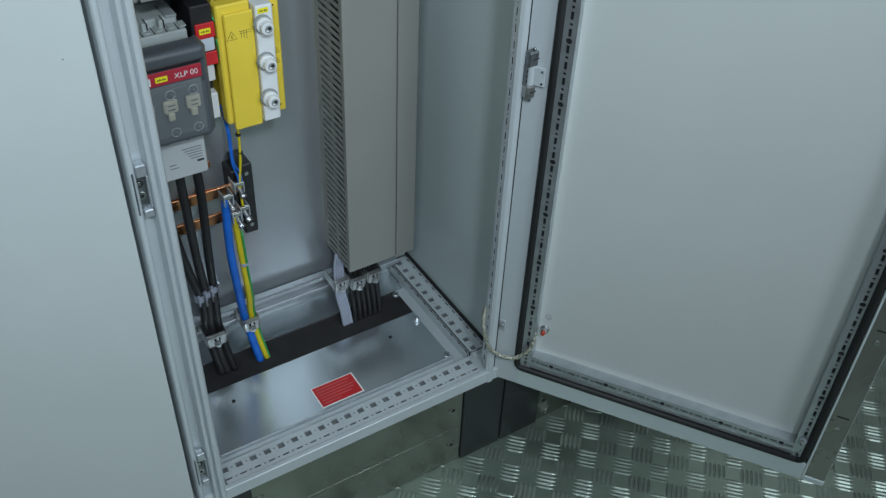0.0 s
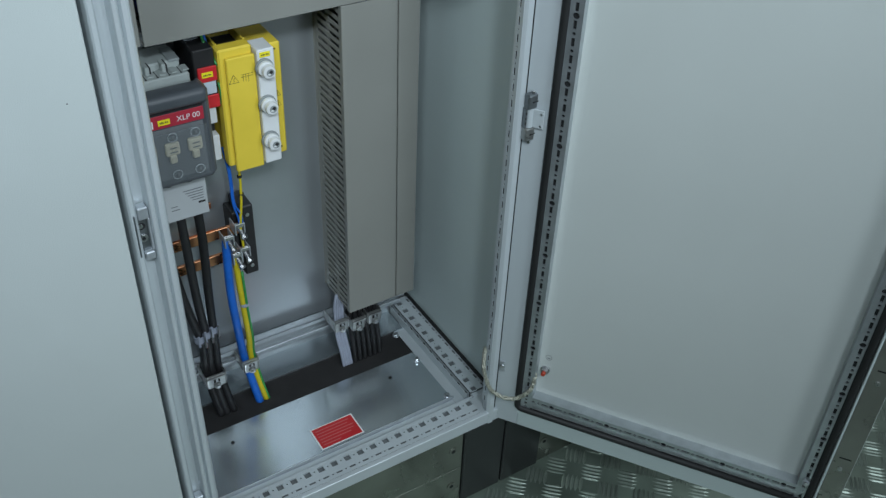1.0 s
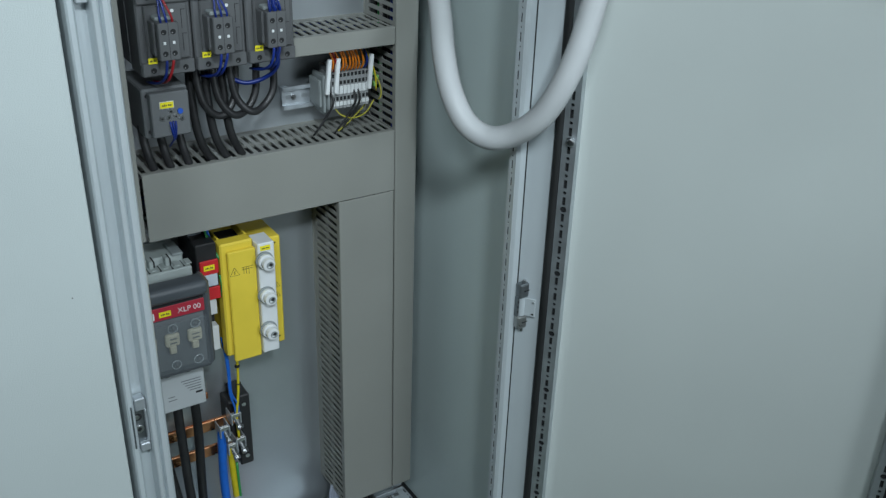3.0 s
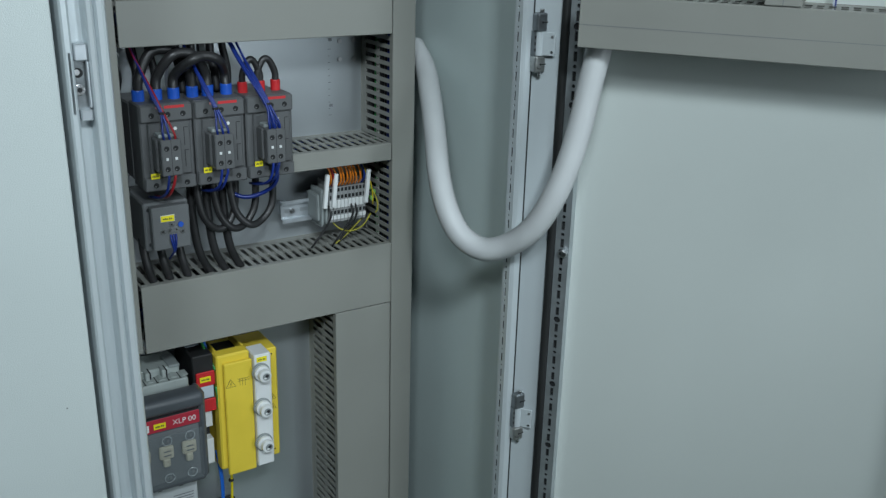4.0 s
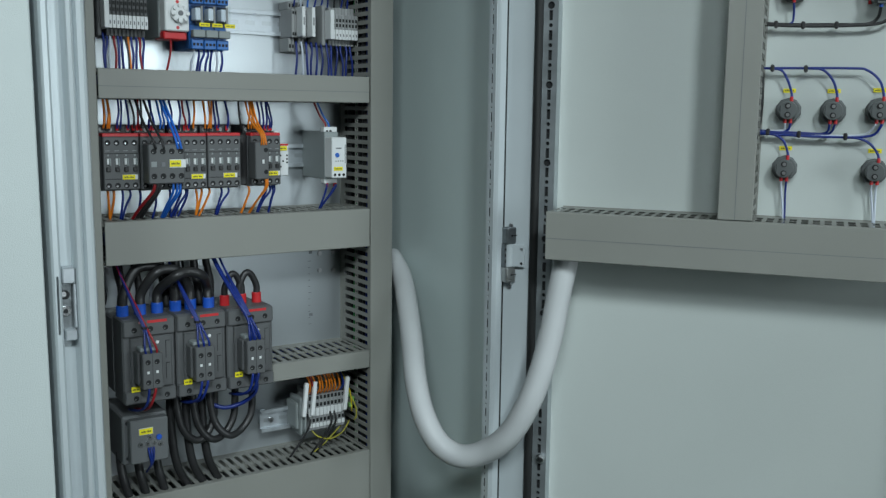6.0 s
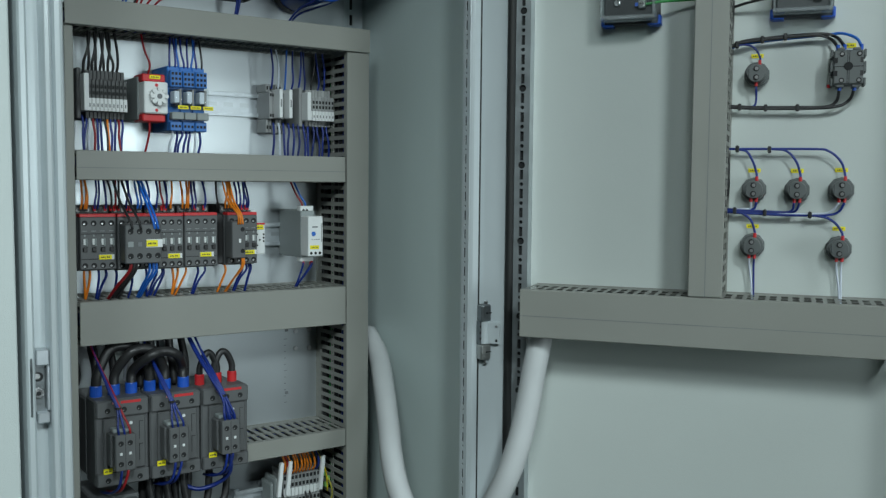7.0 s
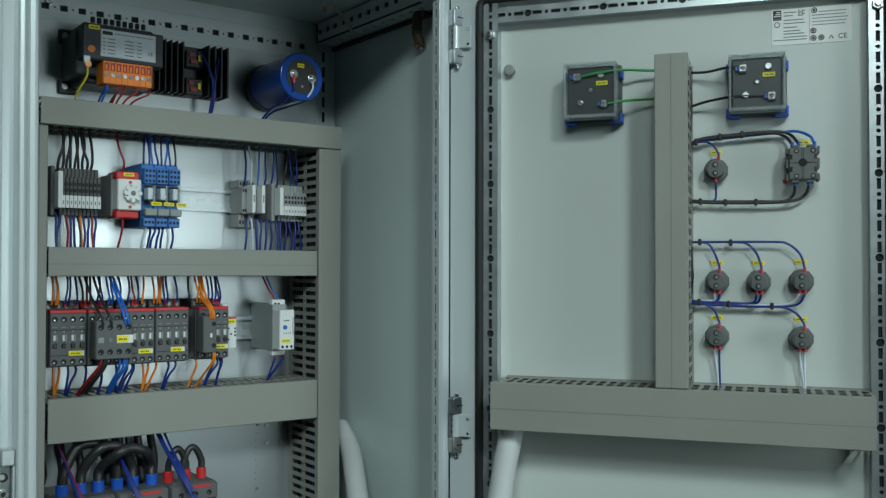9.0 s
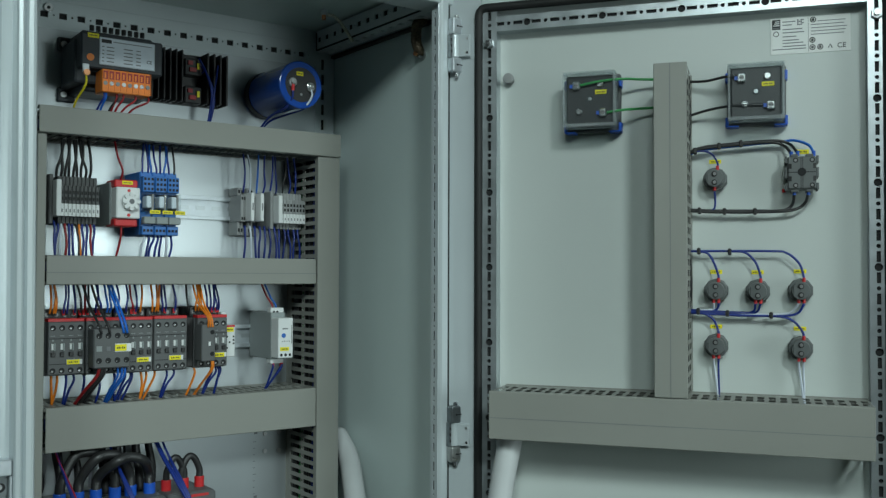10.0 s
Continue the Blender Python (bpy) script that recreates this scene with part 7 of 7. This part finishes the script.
part("centre_hole", cyl((0.3915, -0.0201, 1.7130), 0.0048, -0.0006, n=18), DARK, t)
for x in (0.3845, 0.4030):
    for z in (1.7270, 1.6970):
        s = part("screw_well", cyl((x, -0.0201, z), 0.0030, -0.0005, n=12), DARK, t)
        part("screw", cyl((x, -0.0206, z), 0.0018, -0.0005, n=8), DULL, s)
for z0_, z1_ in ((1.7020, 1.7080), (1.7170, 1.7230)):
    part("side_notch", box(0.3757, 0.3800, -0.0204, -0.0199, z0_, z1_), DARK, t)
    part("side_notch", box(0.4040, 0.4073, -0.0204, -0.0199, z0_, z1_), BLACK, t)
part("groove", box(0.3757, 0.4073, -0.0203, -0.0199, 1.7124, 1.7132), DARK, t)
for x, z in ((0.3800, 1.7345), (0.3870, 1.7350), (0.4050, 1.7345), (0.3830, 1.6880), (0.3990, 1.6880)):
    part("ferrule", cyl((x, -0.0120, z - 0.002), 0.0021, 0.0060, "z", n=8), BLUE, t)
part("red_end", cyl((0.3715, -0.005, 1.6900), 0.0020, 0.004, "z", n=8), RED, t)
mk = thing("button_marker", (0.392, 0.0205, 1.742), "small yellow marker plate above the cam switch", "marker", "button markers", True)
tag(0.3855, 0.4010, 0.0204, 1.7390, 1.7445, mk)
DW = "door wires"
WY = 0.004
def dwire(pts, m_, r=0.0013):
    wire([(x, WY if len(p) == 0 else p[0], z) for x, z, *p in pts], r, m_, LAB[m_] + " along the inside of the door", DW, True, step=7)


dwire([(0.2600, 1.7430), (0.2750, 1.7480), (0.3100, 1.7510), (0.3550, 1.7530), (0.3720, 1.7480), (0.3800, 1.7360, -0.012)], W_BLACK, 0.0019)
dwire([(0.2600, 1.7440), (0.2750, 1.7495), (0.3100, 1.7525), (0.3600, 1.7545), (0.3780, 1.7500), (0.3870, 1.7370, -0.012)], W_BLACK, 0.0019)
dwire([(0.2600, 1.7425, 0.010), (0.2750, 1.7470, 0.010), (0.3150, 1.7505, 0.010), (0.3650, 1.7535, 0.009), (0.3850, 1.7540, 0.006), (0.4000, 1.7470, 0.0), (0.4050, 1.7360, -0.012)], W_LBLUE, 0.0017)
dwire([(0.2600, 1.7440), (0.2780, 1.7450), (0.2880, 1.7400), (0.2940, 1.7290), (0.2941, 1.7220, -0.001)], W_BLUE)
dwire([(0.2600, 1.6720), (0.2900, 1.6700), (0.3400, 1.6690), (0.3700, 1.6690), (0.3810, 1.6760), (0.3830, 1.6890, -0.012)], W_BLACK, 0.0019)
dwire([(0.2600, 1.6705), (0.2900, 1.6685), (0.3400, 1.6675), (0.3800, 1.6690), (0.3950, 1.6770), (0.3990, 1.6890, -0.012)], W_BLACK, 0.0019)
dwire([(0.2600, 1.6725), (0.2800, 1.6705), (0.2890, 1.6720), (0.2910, 1.6800), (0.2906, 1.6940, -0.001)], W_BLUE)
for bx, span in ((0.2912, 0.270), (0.3406, 0.312), (0.3900, 0.355)):
    dwire([(0.2600, 1.6200), (span, 1.6195), (span + (bx - span) * 0.55, 1.6170), (bx - 0.002, 1.6050), (bx + 0.003, 1.5900), (bx + 0.0035, 1.5830, -0.001)], W_BLUE, 0.0015)
dwire([(0.2600, 1.5460), (0.2780, 1.5465), (0.2880, 1.5480), (0.2888, 1.5560, -0.001)], W_WHITE)
dwire([(0.2600, 1.5450), (0.2800, 1.5450), (0.2920, 1.5475), (0.2950, 1.5560, -0.001)], W_BLUE, 0.0015)
dwire([(0.2600, 1.5465), (0.3100, 1.5445), (0.3340, 1.5450), (0.3381, 1.5560, -0.001)], W_BLUE, 0.0015)
dwire([(0.2600, 1.5440), (0.3150, 1.5432), (0.3380, 1.5445), (0.3441, 1.5560, -0.001)], W_BLUE, 0.0015)
dwire([(0.2600, 1.5435), (0.3100, 1.5425), (0.3550, 1.5420), (0.3780, 1.5450), (0.3875, 1.5560, -0.001)], W_WHITE)
dwire([(0.2600, 1.5445), (0.3100, 1.5418), (0.3600, 1.5410), (0.3850, 1.5435), (0.3935, 1.5560, -0.001)], W_BLUE, 0.0015)
dwire([(0.2600, 1.5440), (0.2750, 1.5430), (0.2880, 1.5350), (0.2940, 1.5200), (0.2944, 1.5140, -0.001)], W_BLUE, 0.0015)
dwire([(0.2600, 1.5430), (0.3200, 1.5405), (0.3650, 1.5400), (0.3820, 1.5340), (0.3915, 1.5220), (0.3930, 1.5140, -0.001)], W_BLUE, 0.0015)
for bx in (0.2909, 0.3895):
    dwire([(bx - 0.0025, 1.4900, -0.001), (bx - 0.0020, 1.4780), (bx + 0.001, 1.4550), (bx + 0.003, 1.4300, 0.0)], W_WHITE)
    dwire([(bx + 0.0035, 1.4900, -0.001), (bx + 0.0030, 1.4780), (bx + 0.0035, 1.4550), (bx + 0.004, 1.4300, 0.0)], W_BLUE if bx < 0.3 else W_WHITE)
for x, z in ((0.2670, 1.7455), (0.2960, 1.7505), (0.3220, 1.7525), (0.2720, 1.6705), (0.3020, 1.6690), (0.3380, 1.6685), (0.2710, 1.6200), (0.3080, 1.6190), (0.2700, 1.5450), (0.3050, 1.5430), (0.3560, 1.5412)):
    solo("cable_tie", box(x - 0.0022, x + 0.0022, WY - 0.0042, WY + 0.0040, z - 0.0042, z + 0.0042, 0.0012), BLACK, (x, WY, z), "small black cable tie round the door wires", "cable tie", "door cable ties", True)

t = thing("type_label", (0.403, 0.0205, 1.863), "white and silver type label with fine print and approval marks", "label", on_door=True)
part("sheet", box(0.3575, 0.4493, 0.0198, 0.0204, 1.8635, 1.9085), PAPER, t)
part("pale_half", box(0.3585, 0.4010, 0.0195, 0.0198, 1.8645, 1.9075), mat("pale_silver_print", (0.82, 0.84, 0.82), 0.45), t)
logo = part("logo_block", box(0.3592, 0.3690, 0.0192, 0.0195, 1.8945, 1.9068), INK, t)
for k in range(3):
    part("logo_stripe", box(0.3605 + k * 0.0012, 0.3680, 0.0190, 0.0192, 1.8990 + k * 0.0024, 1.9000 + k * 0.0024), PAPER, logo)
part("logo_stripe", box(0.3600, 0.3682, 0.0190, 0.0192, 1.8955, 1.8970), GREYINK, logo)
for x in range(4):
    for z in range(4):
        if (x * 3 + z * 2) % 4 != 1:
            part("code_block", box(0.3885 + x * 0.0020, 0.3902 + x * 0.0020, 0.0192, 0.0195, 1.8985 + z * 0.0019, 1.9000 + z * 0.0019), GREYINK, t)
for z, x, w in ((1.9030, 0.3715, 0.0150), (1.8990, 0.3715, 0.0110), (1.8935, 0.3715, 0.0230), (1.8895, 0.3715, 0.0250), (1.8845, 0.3715, 0.0160), (1.8800, 0.3715, 0.0190), (1.8765, 0.3715, 0.0240), (1.8725, 0.3715, 0.0270), (1.8690, 0.3595, 0.0390)):
    part("print_line", box(x, x + w, 0.0192, 0.0195, z, z + 0.0011), GREYINK, t)
part("mark", tube([(0.3640 + 0.0030 * math.cos(k * math.pi / 6), 0.0194, 1.8890 + 0.0030 * math.sin(k * math.pi / 6)) for k in range(13)], 0.0005, 4, 1), INK, t)
for k in range(5):
    part("print_line", box(0.4120 if k > 3 else 0.4045, 0.4420 + 0.0016 * (k % 3), 0.0194, 0.0197, 1.8855 + k * 0.0040, 1.8863 + k * 0.0040), GREYINK, t)
part("column_line", box(0.4012, 0.4016, 0.0193, 0.0196, 1.8650, 1.9070), GREYINK, t)
for x, z in ((0.4060, 1.8700), (0.4150, 1.8700), (0.4060, 1.8790), (0.4070, 1.9040)):
    m_ = part("mark", tube([(x + 0.0030 * math.cos(k * math.pi / 6), 0.0195, z + 0.0030 * math.sin(k * math.pi / 6)) for k in range(13)], 0.0006, 4, 1), INK, t)
    part("mark_core", box(x - 0.0012, x + 0.0012, 0.0193, 0.0196, z - 0.0015, z + 0.0015), INK, m_)
part("mark", tube([(0.4240, 0.0196, 1.8680), (0.4262, 0.0196, 1.8725), (0.4284, 0.0196, 1.8680)], 0.0007, 4, 1), INK, t)
text_part("CE", 0.0085, INK, t, Matrix.Translation((0.4340, 0.0195, 1.8675)))
t = thing("door_buffer", (0.0235, 0.0205, 1.8537), "small pale grey rubber buffer on the door panel", "buffer", on_door=True)
part("stem", cyl((0.0235, 0.0204, 1.8537), 0.0060, -0.006, n=20), TERMINAL, t)
part("cap", cyl((0.0235, 0.0144, 1.8537), 0.0075, -0.007, n=22, b=0.002), TERMINAL, t)
